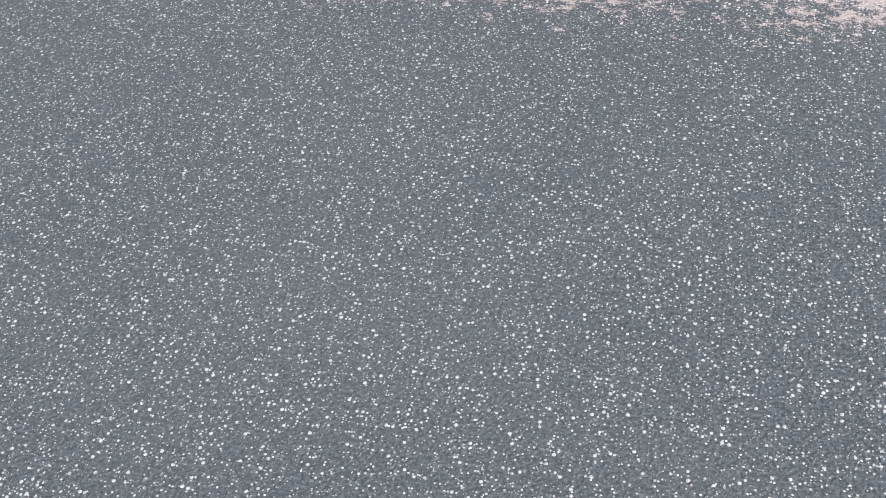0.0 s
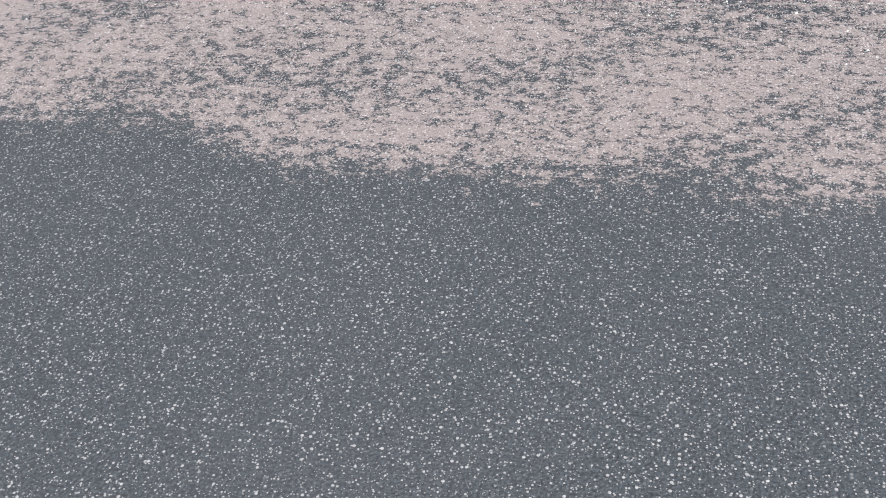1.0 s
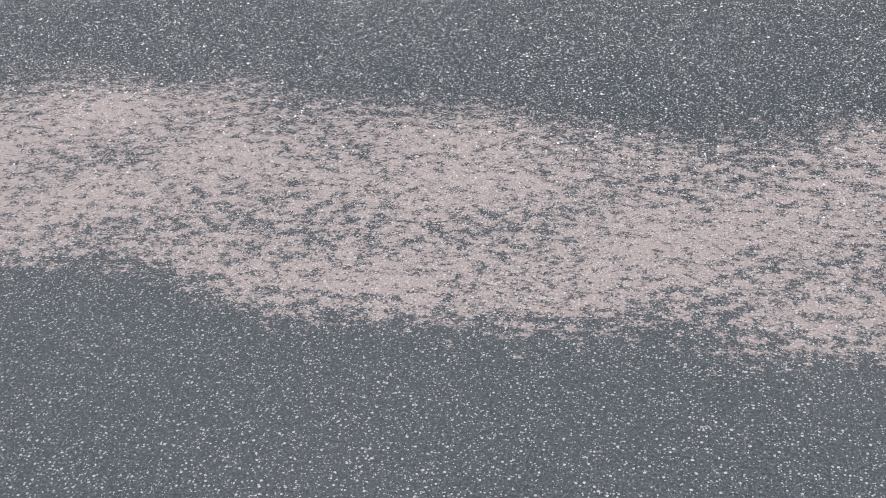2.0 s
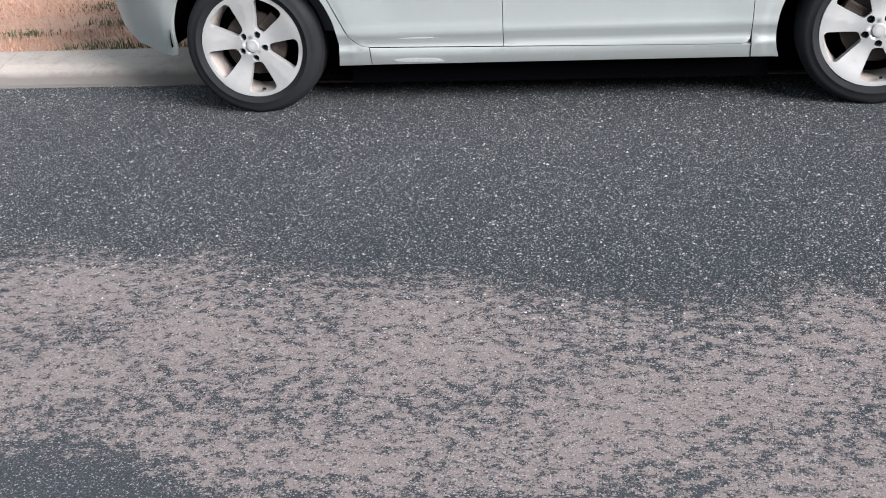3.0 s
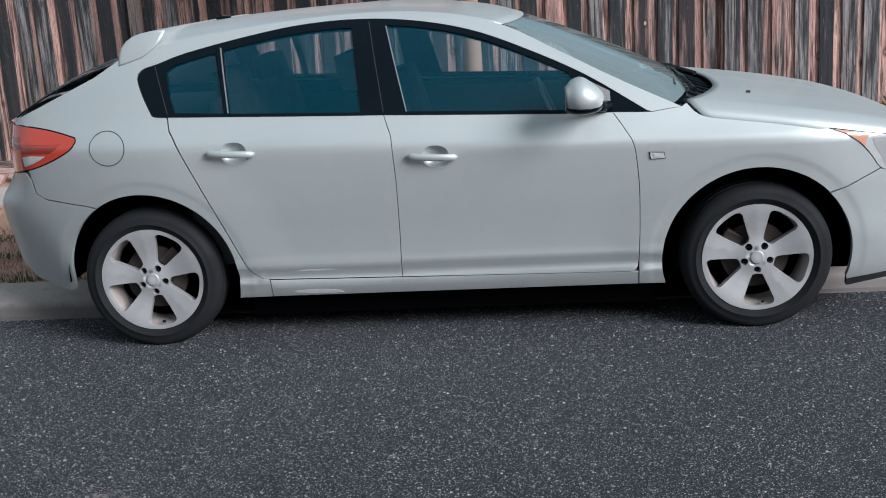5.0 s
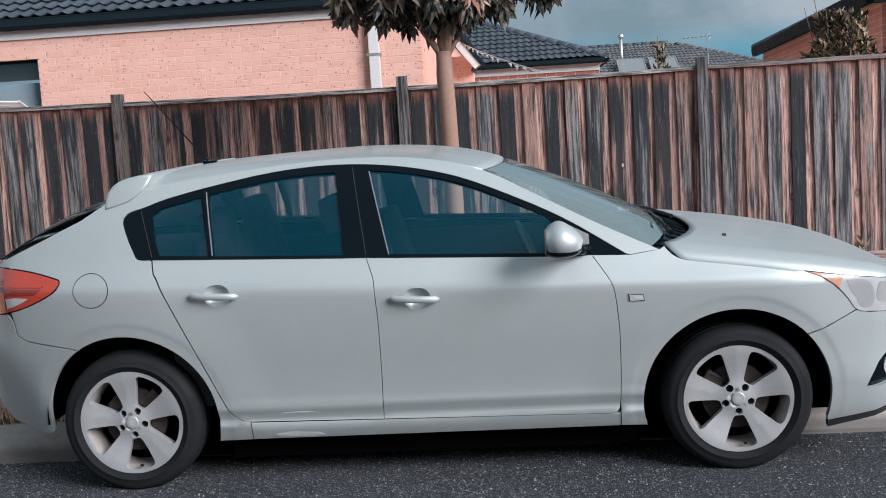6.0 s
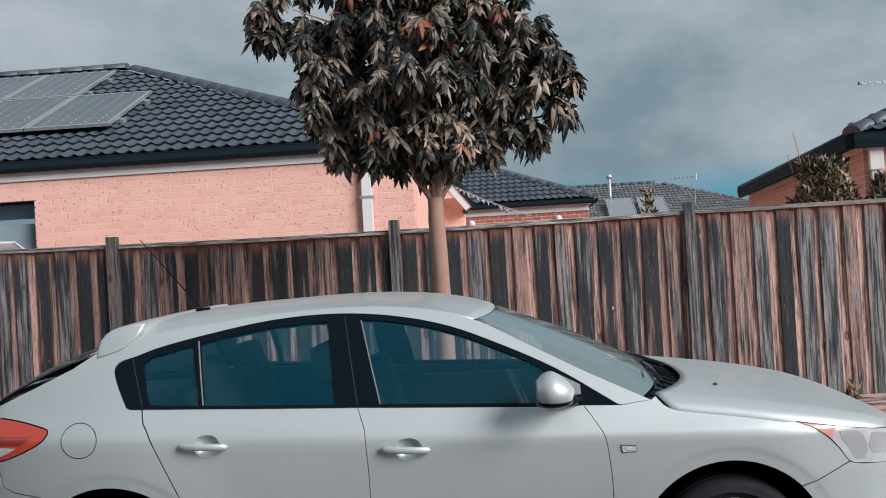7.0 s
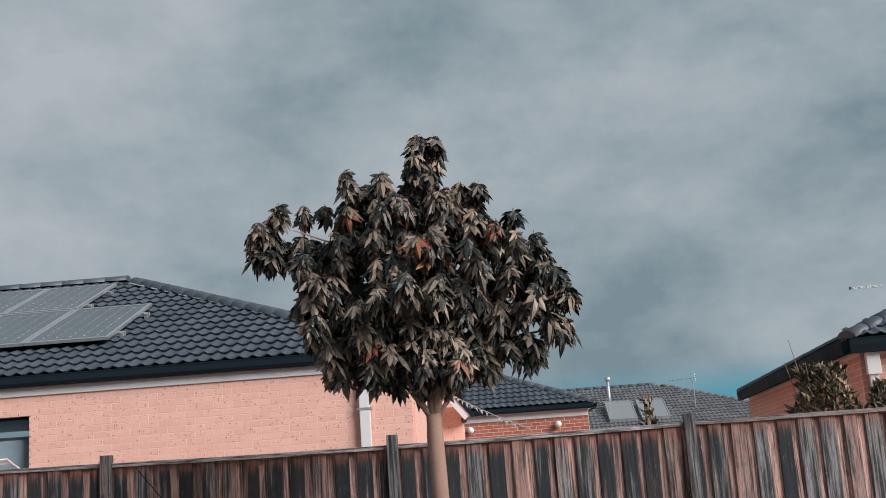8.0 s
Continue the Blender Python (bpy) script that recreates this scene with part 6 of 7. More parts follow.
    side_panel("amber_strip", [(1.640, 0.857), (1.69, 0.838), (1.745, 0.801), (1.768, 0.778), (1.776, 0.815), (1.79, 0.829), (1.74, 0.839), (1.69, 0.849)], AMBER_LENS, hl, "amber turn signal strip", off=-0.0052, both=False, gap=0, depth=0.004)
    for poly, mat in (([(1.80, 0.812), (1.885, 0.806), (1.925, 0.735), (1.905, 0.690), (1.86, 0.694), (1.84, 0.735), (1.812, 0.775)], ALLOY), ([(1.945, 0.795), (2.05, 0.775), (2.07, 0.73), (2.04, 0.700), (1.955, 0.705), (1.930, 0.735)], ALLOY)):
        side_panel("reflector", smooth_path(poly + poly[:1], 3)[:-1], mat, hl, "silvered reflector bowl", off=-0.0038, both=False, gap=0, depth=0.0005, grid=0.02)
    side_panel("lamp_gasket", [(0.886, 0.8025), (0.949, 0.7995), (0.954, 0.7715), (0.890, 0.7705)], TRIM, car, off=-0.003, gap=0, depth=0.004)
    rp = side_panel("side_repeater", [(0.889, 0.800), (0.947, 0.797), (0.951, 0.774), (0.893, 0.773)], INNER, car, "small clear side repeater lamp", off=-0.006, gap=0, depth=0.008)
    side_panel("repeater_bulb", [(0.905, 0.793), (0.935, 0.791), (0.937, 0.780), (0.907, 0.780)], CLEAR_LENS, rp, "", off=-0.0075, gap=0, depth=0.003, both=False)
    # -- fuel flap: a round lid in its groove
    ring = [(-1.458 + 0.081 * math.cos(t), 0.925 + 0.073 * math.sin(t)) for t in [k * math.tau / 40 for k in range(40)]]
    groove = [(-1.458 + 0.0845 * math.cos(t), 0.925 + 0.0765 * math.sin(t)) for t in [k * math.tau / 40 for k in range(40)]]
    lid = side_panel("fuel_flap", ring, PAINT, car, "round fuel flap", off=-0.0022, gap=0, depth=0.002, both=False, grid=0.025)
    side_panel("flap_groove", groove, TRIM, lid, "", off=-0.0008, gap=0, depth=0.001, both=False, holes=([(-1.458 + 0.0815 * math.cos(t), 0.925 + 0.0735 * math.sin(t)) for t in [k * math.tau / 40 for k in range(40)]],))
    # -- side windows: black frame, panes behind it
    g_front = smooth_path([(-0.128, 1.016), (-0.172, 1.20), (-0.216, 1.376)], 6) + line(lambda x: WIN_TOP(x) - 0.026, -0.19, 0.56, 24) + [(0.60, 1.098), (0.618, 1.06), (0.600, 0.984)]
    g_rear = [(-0.328, 1.022), (-0.364, 1.372)] + line(lambda x: WIN_TOP(x) - 0.034, -0.40, -0.93, 16) + [(-0.905, 1.046)]
    g_quarter = line(lambda x: WIN_TOP(x) - 0.036, -0.968, -1.155, 8) + [(-1.185, 1.235), (-1.172, 1.13), (-1.148, 1.06), (-0.926, 1.048)]
    outer = line(WIN_TOP, -1.225, 0.86, 50) + [(0.886, 0.9665), (0.872, BELT(0.872) + 0.003)] + line(lambda x: BELT(x) + 0.003, 0.84, -1.225, 24) + [(-1.240, BELT(-1.24) + 0.006), (-1.251, 1.060)] + [(-1.266, 1.089), (-1.287, 1.130), (-1.300, 1.162), (-1.312, 1.194), (-1.316, 1.214), (-1.312, 1.230), (-1.300, 1.243), (-1.28, 1.253)]
    side_panel("window_frame", outer, TRIM, car, "gloss black window surround", holes=(g_front, g_rear, g_quarter), off=0.004, gap=0.0, depth=0.03, grid=0.05)
    for nm, g, lb in (("front_window", g_front, "tinted front side window"), ("rear_window", g_rear, "tinted rear side window"), ("quarter_window", g_quarter, "small fixed quarter window")):
        side_panel(nm, g, TINT, car, lb, off=0.012, gap=-0.004, depth=0.001, grid=0.07)
    # bright seals along the belt, a divider, and the corner piece
    side_panel("window_divider", [(-0.962, 1.330), (-0.946, 1.334), (-0.912, 1.048), (-0.928, 1.048)], TRIM, car, off=0.0, gap=0, depth=0.02)
    side_panel("belt_seal", line(lambda x: BELT(x) + 0.012, -1.22, 0.60, 20) + line(lambda x: BELT(x) + 0.001, 0.60, -1.22, 20), TRIM, car, "black belt seal", off=-0.003, gap=0, depth=0.02)
    side_panel("corner_cover", [(0.70, 0.972), (0.865, 0.966), (0.76, 1.040), (0.735, 1.058)], TRIM, car, "black corner cover", off=-0.001, gap=0, depth=0.012)
    side_panel("glass_channel", [(-0.133, 1.016), (-0.128, 1.016), (-0.211, 1.372), (-0.216, 1.372)], RUBBER_GREY, car, "grey window channel", off=0.003, gap=0, depth=0.006)
    side_panel("glass_channel", [(-0.911, 1.050), (-0.906, 1.050), (-0.940, 1.322), (-0.945, 1.322)], RUBBER_GREY, car, "grey window channel", off=-0.001, gap=0, depth=0.006)
    # thin dark seam between the two doors' frames
    side_panel("pillar_seam", [(-0.290, 1.395), (-0.286, 1.395), (-0.227, 1.012), (-0.231, 1.012)], DARK, car, off=0.0030, gap=0, depth=0.004)
    side_panel("pillar_seam", [(-1.240, 1.262), (-1.2365, 1.262), (-1.1785, 1.056), (-1.182, 1.056)], PLASTIC, car, "thin grey door frame edge", off=0.0028, gap=0, depth=0.004)
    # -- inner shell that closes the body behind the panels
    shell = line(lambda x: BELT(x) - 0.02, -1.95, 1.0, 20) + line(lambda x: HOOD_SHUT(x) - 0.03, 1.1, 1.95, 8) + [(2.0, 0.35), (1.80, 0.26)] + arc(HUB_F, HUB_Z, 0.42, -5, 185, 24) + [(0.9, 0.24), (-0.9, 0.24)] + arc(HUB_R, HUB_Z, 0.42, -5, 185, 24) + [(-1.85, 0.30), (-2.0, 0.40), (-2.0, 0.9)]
    side_panel("inner_panel", shell, UNDER_SHADE, car, "", off=0.045, gap=0, depth=0.01, grid=0.08)
    for hx in (HUB_R, HUB_F):
        for mir in (False, True):
            bm = bmesh.new()
            rings = []
            for y in (0.075, 0.36):
                rings.append([bm.verts.new((hx + 0.416 * math.cos(radians(a)), y if not mir else 1.76 - y, HUB_Z + 0.416 * math.sin(radians(a)))) for a in range(-4, 185, 6)])
            for a, b, c, d in zip(rings[0], rings[0][1:], rings[1][1:], rings[1]):
                bm.faces.new((a, b, c, d))
            bm.faces.new(rings[1])
            bmesh.ops.solidify(bm, geom=bm.faces[:], thickness=0.006)
            # the arch's shade is in the liner's colour
            part("arch_liner", bm, UNDER_SHADE, car, "wheel arch liner, near-black in place of shade")
    # pans hang low to hide the lit kerb and keep light out beneath
    part("floor_pan", boxed(-0.93, 0.93, 0.16, 1.60, 0.085, 0.25, bevel=0.01), UNDER_SHADE, car, "floor pan set low, near-black in place of shade")
    part("floor_pan", boxed(-1.68, -0.931, 0.235, 1.525, 0.085, 0.30, bevel=0.01), UNDER_SHADE, car)
    # added tray that keeps skylight off the kerb under the nose
    part("floor_pan", boxed(1.66, 2.0, 0.16, 1.60, 0.215, 0.27, bevel=0.01), UNDER_SHADE, car)
    part("floor_pan", boxed(0.931, 1.60, 0.235, 1.525, 0.085, 0.30, bevel=0.01), UNDER_SHADE, car)
    # -- roof, screens, bonnet
    edge = lambda x: flank(x, RAIL(x)) + 0.001
    def roof_z(x, u):
        k = abs(2 * u - 1)
        return RAIL(x) + (CROWN(x) - RAIL(x)) * (1 - k ** (2.6 + 3.0 * sm(-0.6, -1.3, x)))
    front_x = lambda u: 0.285 + 0.085 * (1 - abs(2 * u - 1) ** 2.2)
    bm = bmesh.new()
    rows = []
    for i in range(31):
        row = []
        for k in range(33):
            u = k / 32
            x = -1.40 + (front_x(u) + 1.40) * i / 30
            y0 = edge(min(x, 0.285))
            row.append(bm.verts.new((x, y0 + (1.76 - 2 * y0) * u, roof_z(x, u) + (0.0 if x < 0.285 else 0))))
        rows.append(row)
    for a, b in zip(rows, rows[1:]):
        for k in range(32):
            bm.faces.new((a[k], b[k], b[k + 1], a[k + 1]))
    bm.normal_update()
    if sum(f.normal.z for f in bm.faces) < 0:
        bmesh.ops.reverse_faces(bm, faces=bm.faces[:])
    bmesh.ops.solidify(bm, geom=bm.faces[:], thickness=0.012)
    part("roof", bm, PAINT, car, "silver roof panel", smooth=True)
    part("headliner", boxed(-0.95, 0.1, 0.40, 1.36, 1.345, 1.353), CLOTH, car)
    def top_edge(u):
        x = front_x(u) + 0.006
        y0 = edge(0.285) + 0.01
        return (x, y0 + (1.76 - 2 * y0) * u, roof_z(min(x, 0.37), u) - 0.004)
    def low_edge(u):
        k = abs(2 * u - 1)
        return (0.985 + 0.155 * (1 - k**2.2), 0.075 + 1.61 * u, 0.985 + 0.030 * (1 - k**2))
    bm = bmesh.new()
    rows = []
    for i in range(25):
        t = i / 24
        xn = 0.292 + 0.705 * t
        pn = Vector((xn, flank(xn, RAIL(xn)) + 0.004, RAIL(xn) - 0.003))
        pc = Vector(top_edge(0.5)).lerp(Vector(low_edge(0.5)), t) + Vector((0, 0, 0.018 * 4 * t * (1 - t)))
        row = []
        for k in range(33):
            u = k / 32
            w = abs(2 * u - 1) ** 2.2
            row.append(bm.verts.new((pc.x + (pn.x - pc.x) * w, pn.y + (1.76 - 2 * pn.y) * u, pc.z + (pn.z - pc.z) * w)))
        rows.append(row)
    for a, b in zip(rows, rows[1:]):
        for k in range(32):
            bm.faces.new((a[k], b[k], b[k + 1], a[k + 1]))
    bm.normal_update()
    if sum(f.normal.z for f in bm.faces) < 0:
        bmesh.ops.reverse_faces(bm, faces=bm.faces[:])
    part("windscreen", bm, SCREEN, car, "raked dusty windscreen, the sky's sheen in its pale colour", smooth=True)
    sheet("header_trim", lambda u: Vector(top_edge(u)) + Vector((-0.004, 0, 0.003)), lambda u: Vector(top_edge(u)) + Vector((0.022, 0, -0.008)), TRIM, car, n=2, thick=0.003)
    hood_back = lambda u: (1.075 + 0.195 * (1 - abs(2 * u - 1) ** 2.4), 0.062 + 1.636 * u, 0.962 + 0.022 * (1 - abs(2 * u - 1) ** 2))
    sheet("cowl", lambda u: Vector(low_edge(u)) + Vector((-0.012, 0, -0.014)), lambda u: Vector(hood_back(u)) + Vector((0.03, 0, -0.012)), TRIM, car, "black ribbed cowl below the windscreen", n=6, thick=0.004, bulge=(0, 0, -0.02))
    for i in range(14):
        u = 0.06 + 0.067 * i
        a, b = Vector(low_edge(u)), Vector(hood_back(u))
        part("cowl_rib", tube(bmesh.new(), [a + Vector((0.012, 0, -0.012)), b + Vector((-0.02, 0, -0.016))], [0.006, 0.006], 5), TRIM, car)
    # bonnet: a turned-down side up to the crease, then the flat top
    bm = bmesh.new()
    rows = []
    n = 26
    for i in range(n + 1):
        t = i / n
        row = []
        for k in range(41):
            u = k / 40
            kk = abs(2 * u - 1)
            xs, xc = 1.122 + 0.918 * t, 1.052 + 0.998 * t
            xm = 1.258 + 0.945 * t
            ys = flank(xs, HOOD_SHUT(xs)) + 0.002
            s, w = 1 - kk, 0.085
            if s < w:
                q = s / w
                x, y = xs + (xc - xs) * q, ys + 0.085 * q
                z = HOOD_SHUT(xs) + (HOOD_EDGE(xc) - HOOD_SHUT(xs)) * (0.75 * q + 0.25 * math.sin(q * math.pi / 2))
            else:
                q = (s - w) / (1 - w)
                x, y = xc + (xm - xc) * (1 - (1 - q) ** 2.4), ys + 0.085 + (0.795 - ys) * q
                z = HOOD_EDGE(xc) + (HOOD_MID(xm) - HOOD_EDGE(xc)) * (1 - (1 - q) ** 2)
            row.append(bm.verts.new((x, y if u <= 0.5 else 1.76 - y, z)))
        rows.append(row)
    for a, b in zip(rows, rows[1:]):
        for k in range(40):
            bm.faces.new((a[k], b[k], b[k + 1], a[k + 1]))
    bm.normal_update()
    if sum(f.normal.z for f in bm.faces) < 0:
        bmesh.ops.reverse_faces(bm, faces=bm.faces[:])
    bmesh.ops.solidify(bm, geom=bm.faces[:], thickness=0.01)
    bonnet = part("bonnet", bm, PAINT, car, "silver bonnet", smooth=True)
    part("washer_jet", boxed(1.36, 1.378, 0.40, 0.418, 0.968, 0.982, bevel=0.004), PLASTIC, bonnet, "black washer jet")
    # wipers
    for y0, y1 in ((0.35, 0.85), (0.85, 1.40)):
        a, b = Vector(low_edge((y0 - 0.125) / 1.51)), Vector(low_edge((y1 - 0.125) / 1.51))
        w = part("wiper", tube(bmesh.new(), [a + Vector((0.05, 0, 0.01)), a.lerp(b, 0.5) + Vector((-0.01, 0, 0.035)), b + Vector((-0.06, 0, 0.04))], [0.011, 0.009, 0.006], 8), TRIM, car, "black wiper arm")
        part("blade", tube(bmesh.new(), [a + Vector((-0.03, 0.05, 0.03)), b + Vector((-0.08, 0, 0.045))], [0.008, 0.008], 6), TRIM, w)
    # rear glass, its edge and the spoiler
    back_top = lambda u: (-1.41 - 0.085 * (1 - abs(2 * u - 1) ** 2), 0.205 + 1.35 * u, 1.282 + 0.030 * (1 - abs(2 * u - 1) ** 2))
    back_low = lambda u: (-1.945 - 0.10 * (1 - abs(2 * u - 1) ** 2), 0.195 + 1.37 * u, 1.060 + 0.03 * (1 - abs(2 * u - 1) ** 2))
    sheet("rear_screen", back_top, back_low, TINT, car, "dark sloping rear screen", bulge=(-0.01, 0, 0.022), thick=0.0)
    sheet("screen_surround", lambda u: Vector(back_top(u * 0.045)) + Vector((0, -0.012, 0.003)), lambda u: Vector(back_low(u * 0.045)) + Vector((0, -0.012, 0.003)), TRIM, car, "gloss black screen edge", n=12, bulge=(-0.01, 0, 0.022), thick=0.006)
    sheet("tailgate_lip", lambda u: Vector(back_low(u)) + Vector((0.0, 0, -0.004)), lambda u: (-2.0 - 0.115 * (1 - abs(2 * u - 1) ** 2.4), 0.30 + 1.16 * u, 1.036), PAINT, car, n=4, thick=0.006)
    prof = [(-1.190, 1.412), (-1.25, 1.410), (-1.300, 1.404), (-1.340, 1.392), (-1.372, 1.372), (-1.394, 1.344), (-1.404, 1.305), (-1.406, 1.268), (-1.360, 1.280), (-1.294, 1.300), (-1.257, 1.325), (-1.220, 1.360)]
    bm = bmesh.new()
    rows = []
    for k in range(33):
        u = k / 32
        e = abs(2 * u - 1)
        row = []
        for x, z in prof:
            y0 = flank(x, 1.28) + 0.38 * (z - 1.28) - 0.001
            row.append((x - 0.04 * (1 - e**2.2) * sm(-1.2, -1.36, x), y0 + (1.76 - 2 * y0) * u, z + 0.001 * (1 - e**2.4)))
        rows.append(row)
    grid = [[bm.verts.new(p) for p in row] for row in rows]
    for a, b in zip(grid, grid[1:]):
        for k in range(len(prof)):
            bm.faces.new((a[k], a[(k + 1) % len(prof)], b[(k + 1) % len(prof)], b[k]))
    # flat end plates with a small rounded rim
    for row, out in ((rows[0], -1), (rows[-1], 1)):
        mid = Vector((sum(p[0] for p in row), sum(p[1] for p in row), sum(p[2] for p in row))) / len(row)
        r0 = [bm.verts.new(p) for p in row]
        r1 = [bm.verts.new(mid + (Vector(p) - mid) * 0.93 + Vector((0, out * 0.006, 0))) for p in row]
        r2 = [bm.verts.new(mid + (Vector(p) - mid) * 0.86 + Vector((0, out * 0.0075, 0))) for p in row]
        for q0, q1 in ((r0, r1), (r1, r2)):
            for k in range(len(row)):
                bm.faces.new((q0[k], q0[(k + 1) % len(row)], q1[(k + 1) % len(row)], q1[k]))
        bm.faces.new(r2)
    bmesh.ops.recalc_face_normals(bm, faces=bm.faces)
    part("spoiler", bm, PAINT, car, "silver roof spoiler", smooth=True)
    # aerial
    aer = part("aerial", boxed(-1.165, -1.095, 0.86, 0.90, CROWN(-1.13) - 0.006, CROWN(-1.13) + 0.016, bevel=0.009), TRIM, car, "thin black roof aerial")
    base = Vector((-1.14, 0.88, CROWN(-1.13) + 0.012))
    part("rod", tube(bmesh.new(), [base, base + Vector((-0.30, 0, 0.37))], [0.0042, 0.0022], 7), TRIM, aer)
    # -- mirrors
    for mir in (False, True):
        fl = (lambda v: Vector((v.x, 1.76 - v.y, v.z))) if mir else (lambda v: v)
        def blob(c, r, cut, lo, hi):
            bm = bmesh.new()
            bmesh.ops.create_uvsphere(bm, u_segments=32, v_segments=20, radius=1.0)
            for v in bm.verts:
                p = v.co
                q = Vector((math.copysign(abs(p.x) ** 0.95, p.x) * (1 - 0.55 * max(0.0, p.z) ** 1.3 if p.x > 0 else 1), math.copysign(abs(p.y) ** 0.9, p.y), math.copysign(abs(p.z) ** 0.95, p.z)))
                v.co = fl(Vector((max(cut, c[0] + q.x * r[0] * (1.0 if p.x > 0 else 0.74)), c[1] + q.y * r[1], min(hi, max(lo, c[2] + q.z * r[2] * (1.0 if p.z > 0 else 0.9))))))
            bmesh.ops.recalc_face_normals(bm, faces=bm.faces)
            return bm
        mirror = part("wing_mirror", blob((0.606, -0.143, 1.058), (0.094, 0.110, 0.082), 0.545, 1.008, 2), PAINT, car, "silver wing mirror with a black base", smooth=True)
        part("mirror_base", blob((0.604, -0.133, 1.020), (0.092, 0.108, 0.036), 0.540, 0.0, 1.022), TRIM, mirror, "black lower shell", smooth=True)
        bm = tube(bmesh.new(), [(0.655, -0.05, 1.008), (0.695, -0.01, 0.997), (0.725, 0.03, 0.994)], [0.024, 0.022, 0.024], 10)
        for v in bm.verts:
            v.co = fl(v.co)
        bmesh.ops.recalc_face_normals(bm, faces=bm.faces)
        part("stalk", bm, TRIM, mirror, smooth=True)
        bm = boxed(0.541, 0.546, -0.228, -0.058, 1.020, 1.117, bevel=0.002)
        for v in bm.verts:
            v.co = fl(v.co)
        bmesh.ops.recalc_face_normals(bm, faces=bm.faces)
        part("mirror_glass", bm, CHROME, mirror)
    side_panel("mirror_sail", [(0.625, 0.985), (0.735, 0.976), (0.735, 1.055), (0.64, 1.105), (0.622, 1.06)], simple("dusty_grey_plastic", (0.21, 0.21, 0.21), 0.7, vary=0.45, grain=70, bump=0.1, dirt=0.4), car, "dusty grey mirror foot", off=-0.002, gap=0, depth=0.012)
    # -- door handles over their cups
    for hx, hz in HANDLES:
        for mir in (False, True):
            bm = bmesh.new()
            rings = []
            for j in range(11):
                r = 1 - j / 10
                rings.append([bm.verts.new((x, flank(x, z) + 0.001 + 0.030 * (1 - r**2.6) ** 0.8, z)) for x, z in cup_outline(hx, hz, max(r, 0.02))])
            for a, b in zip(rings, rings[1:]):
                for k in range(len(a)):
                    bm.faces.new((a[k], a[(k + 1) % len(a)], b[(k + 1) % len(a)], b[k]))
            bm.faces.new(rings[-1])
            if mir:
                for v in bm.verts:
                    v.co.y = 1.76 - v.co.y
            bmesh.ops.recalc_face_normals(bm, faces=bm.faces)
            bm.normal_update()
            if sum(f.normal.y for f in bm.faces) * (1 if not mir else -1) > 0:
                bmesh.ops.reverse_faces(bm, faces=bm.faces[:])
            part("handle_cup", bm, PAINT, car, "shallow finger cup behind the handle", smooth=True)
    for (hx, hz), lock in zip(HANDLES, (False, True)):
        for mir in (False, True):
            bm = bmesh.new()
            rings = []
            for i in range(17):
                t = i / 16
                x = hx - 0.112 + 0.218 * t
                e = max(0.25, (1 - abs(2 * t - 1) ** 16) ** 0.5)
                y = flank(hx - 0.11 if t < 0.5 else hx + 0.11, hz) - 0.012 - 0.018 * (1 - abs(2 * t - 1) ** 2.4)
                rings.append([bm.verts.new((x, y + 0.010 * e * math.cos(a), hz + 0.0 - 0.006 * (2 * t - 1) + 0.0155 * e * math.sin(a))) for a in [j * math.tau / 12 for j in range(12)]])
            for a, b in zip(rings, rings[1:]):
                for k in range(12):
                    bm.faces.new((a[k], a[(k + 1) % 12], b[(k + 1) % 12], b[k]))
            bm.faces.new(rings[0])
            bm.faces.new(rings[-1])
            for tt in (hx - 0.092,):
                box(bm, tt - 0.012, tt + 0.012, flank(tt, hz) - 0.014, flank(tt, hz) + 0.01, hz - 0.009, hz + 0.008, bevel=0.003)
            if mir:
                for v in bm.verts:
                    v.co.y = 1.76 - v.co.y
            bmesh.ops.recalc_face_normals(bm, faces=bm.faces)
            hd = part("door_handle", bm, PAINT, car, "silver pull handle", smooth=True)
            if lock and not mir:
                part("lock", lathe([(0.0005, -0.003), (0.008, -0.003), (0.0095, 0.0), (0.0095, 0.006)], 18), CHROME, hd, "key lock", pose(hx - 0.094, flank(hx - 0.11, hz) - 0.022, hz + 0.005))
    # -- scuffs on the sill and door edge
    side_panel("scuff", [(-0.66, 0.330), (-0.60, 0.334), (-0.52, 0.333), (-0.505, 0.328), (-0.58, 0.325), (-0.65, 0.327)], simple("scraped_paint", (0.44, 0.45, 0.45), 0.7, vary=0.2, grain=60), car, "pale scrape on the door edge", off=-0.0012, gap=0, depth=0.001, both=False)
    side_panel("scuff", [(-0.70, 0.228), (-0.62, 0.236), (-0.50, 0.230), (-0.47, 0.214), (-0.55, 0.212), (-0.68, 0.218)], bpy.data.materials["scraped_paint"], car, "pale scrape on the sill", off=-0.0012, gap=0, depth=0.001, both=False)
    # -- wheels
    for x, turn in ((HUB_R, 7.0), (HUB_F, 2.0)):
        build_wheel(car, x, turn)
        build_wheel(car, x, 15.0, near=False)
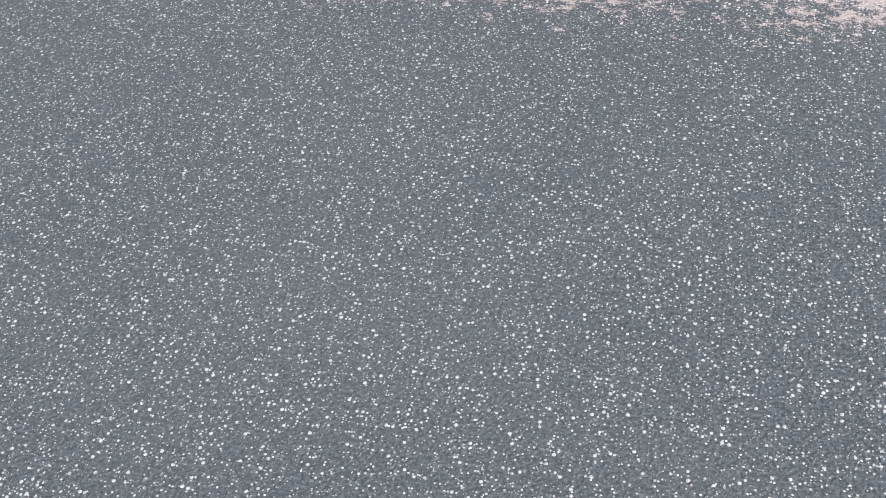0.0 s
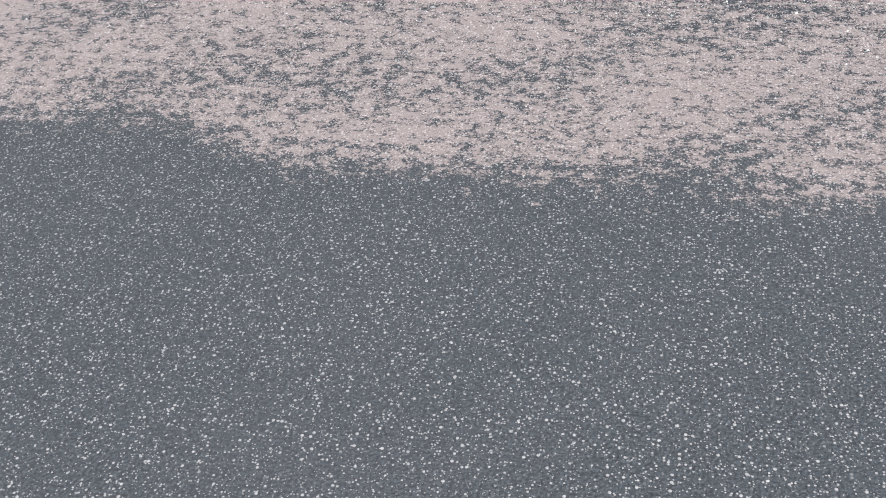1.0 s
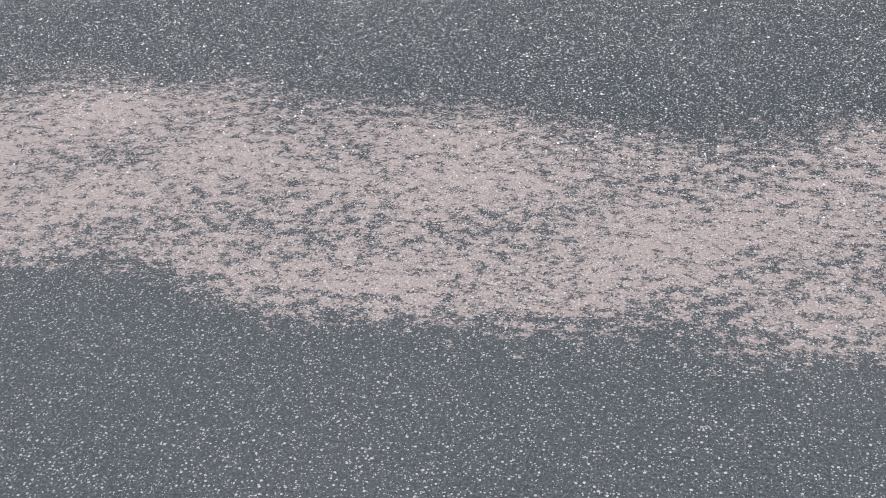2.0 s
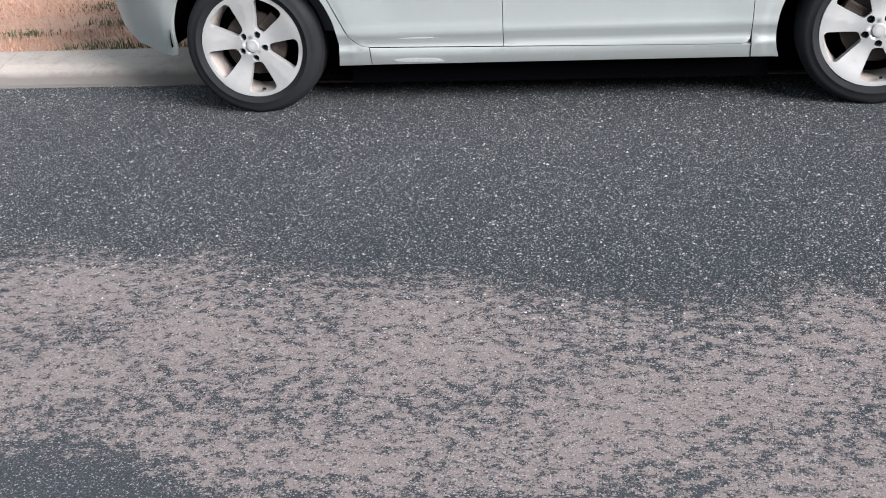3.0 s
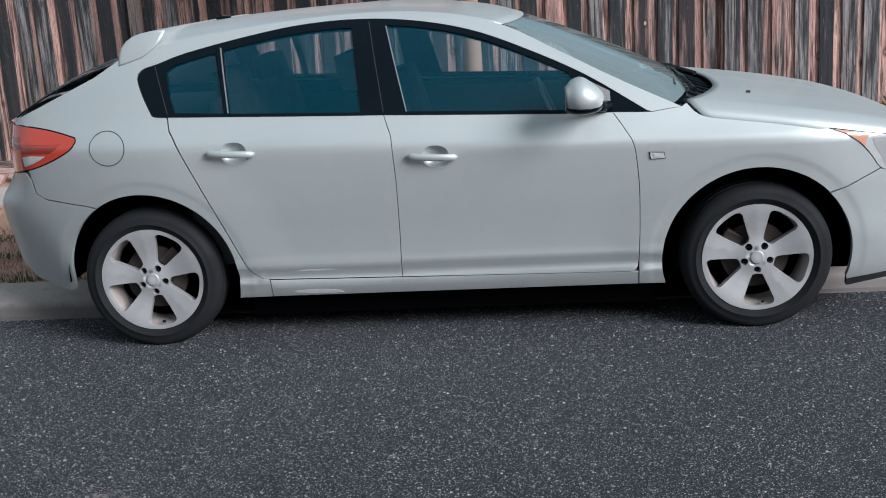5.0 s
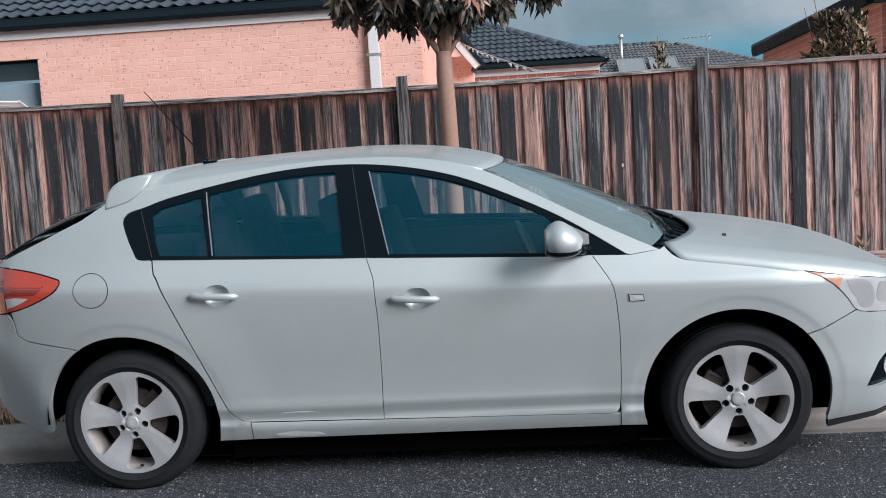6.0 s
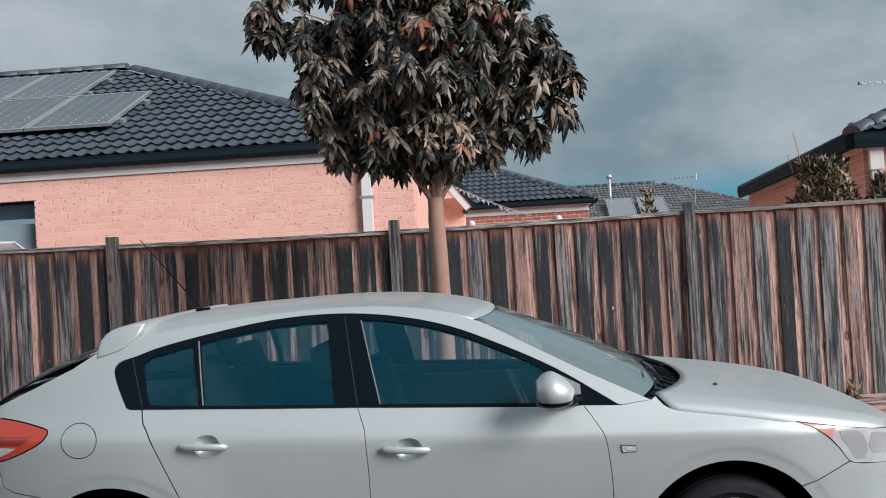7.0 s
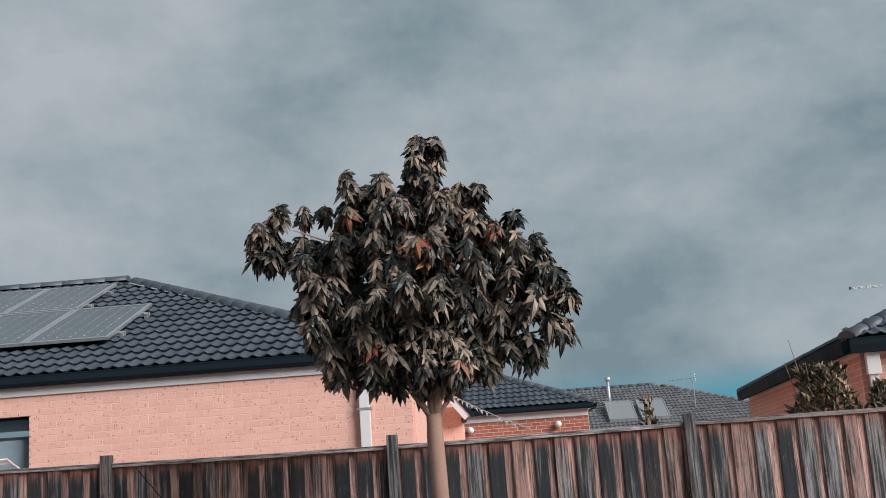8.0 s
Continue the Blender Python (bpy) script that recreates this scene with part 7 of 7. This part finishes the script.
    # -- cabin
    def seat(x, y, w):
        bm = boxed(-0.09, 0.07, -w / 2, w / 2, 0.0, 0.60, bevel=0.05)
        s = part("seat", bm, CLOTH, car, "dark cloth seat", pose(x, y, 0.52, 0, -16, 0), smooth=True)
        part("cushion", boxed(-0.02, 0.50, -w / 2, w / 2, -0.14, 0.05, bevel=0.05), CLOTH, s, smooth=True)
        return s
    def rest(x, y, z):
        r = part("headrest", boxed(-0.07, 0.07, -0.13, 0.13, 0.02, 0.20, bevel=0.06), CLOTH, car, "dark padded headrest", pose(x, y, z, 0, -12, 0), smooth=True)
        for dy in (-0.05, 0.05):
            part("post", tube(bmesh.new(), [(0, dy, -0.06), (0, dy, 0.06)], [0.007, 0.007], 8), CHROME, r)
    for y in (0.50, 1.26):
        seat(-0.15, y, 0.50)
        rest(-0.40, y, 1.06)
        rest(-0.98, y, 1.02)
    seat(-0.84, 0.88, 1.20)
    part("dashboard", boxed(0.62, 1.05, 0.18, 1.58, 0.62, 0.975, bevel=0.06), PLASTIC, car, "dark dashboard", smooth=True)
    part("parcel_shelf", boxed(-1.75, -1.15, 0.25, 1.51, 0.98, 1.0), CLOTH, car)
    st = part("steering_wheel", bmesh.new(), PLASTIC, car, "black steering wheel")
    pts = [(0, 0.185 * math.cos(t), 0.185 * math.sin(t)) for t in [k * math.tau / 32 for k in range(33)]]
    part("wheel_rim", tube(bmesh.new(), pts, [0.015] * 33, 10, cap=False), PLASTIC, st, "", pose(0.50, 0.50, 0.90, 0, -24, 0), smooth=True)
    part("spoke", boxed(-0.012, 0.012, -0.17, 0.17, -0.03, 0.03, bevel=0.008), PLASTIC, st, "", pose(0.50, 0.50, 0.90, 0, -24, 0))
    part("rear_mirror", boxed(0.40, 0.43, 0.78, 0.99, 1.235, 1.295, bevel=0.012), PLASTIC, car, "small inner mirror")
    for y in (0.10, 1.64):
        part("door_card", boxed(-1.15, 0.70, y, y + 0.03, 0.35, 0.94, bevel=0.01), PLASTIC, car)


build_car()
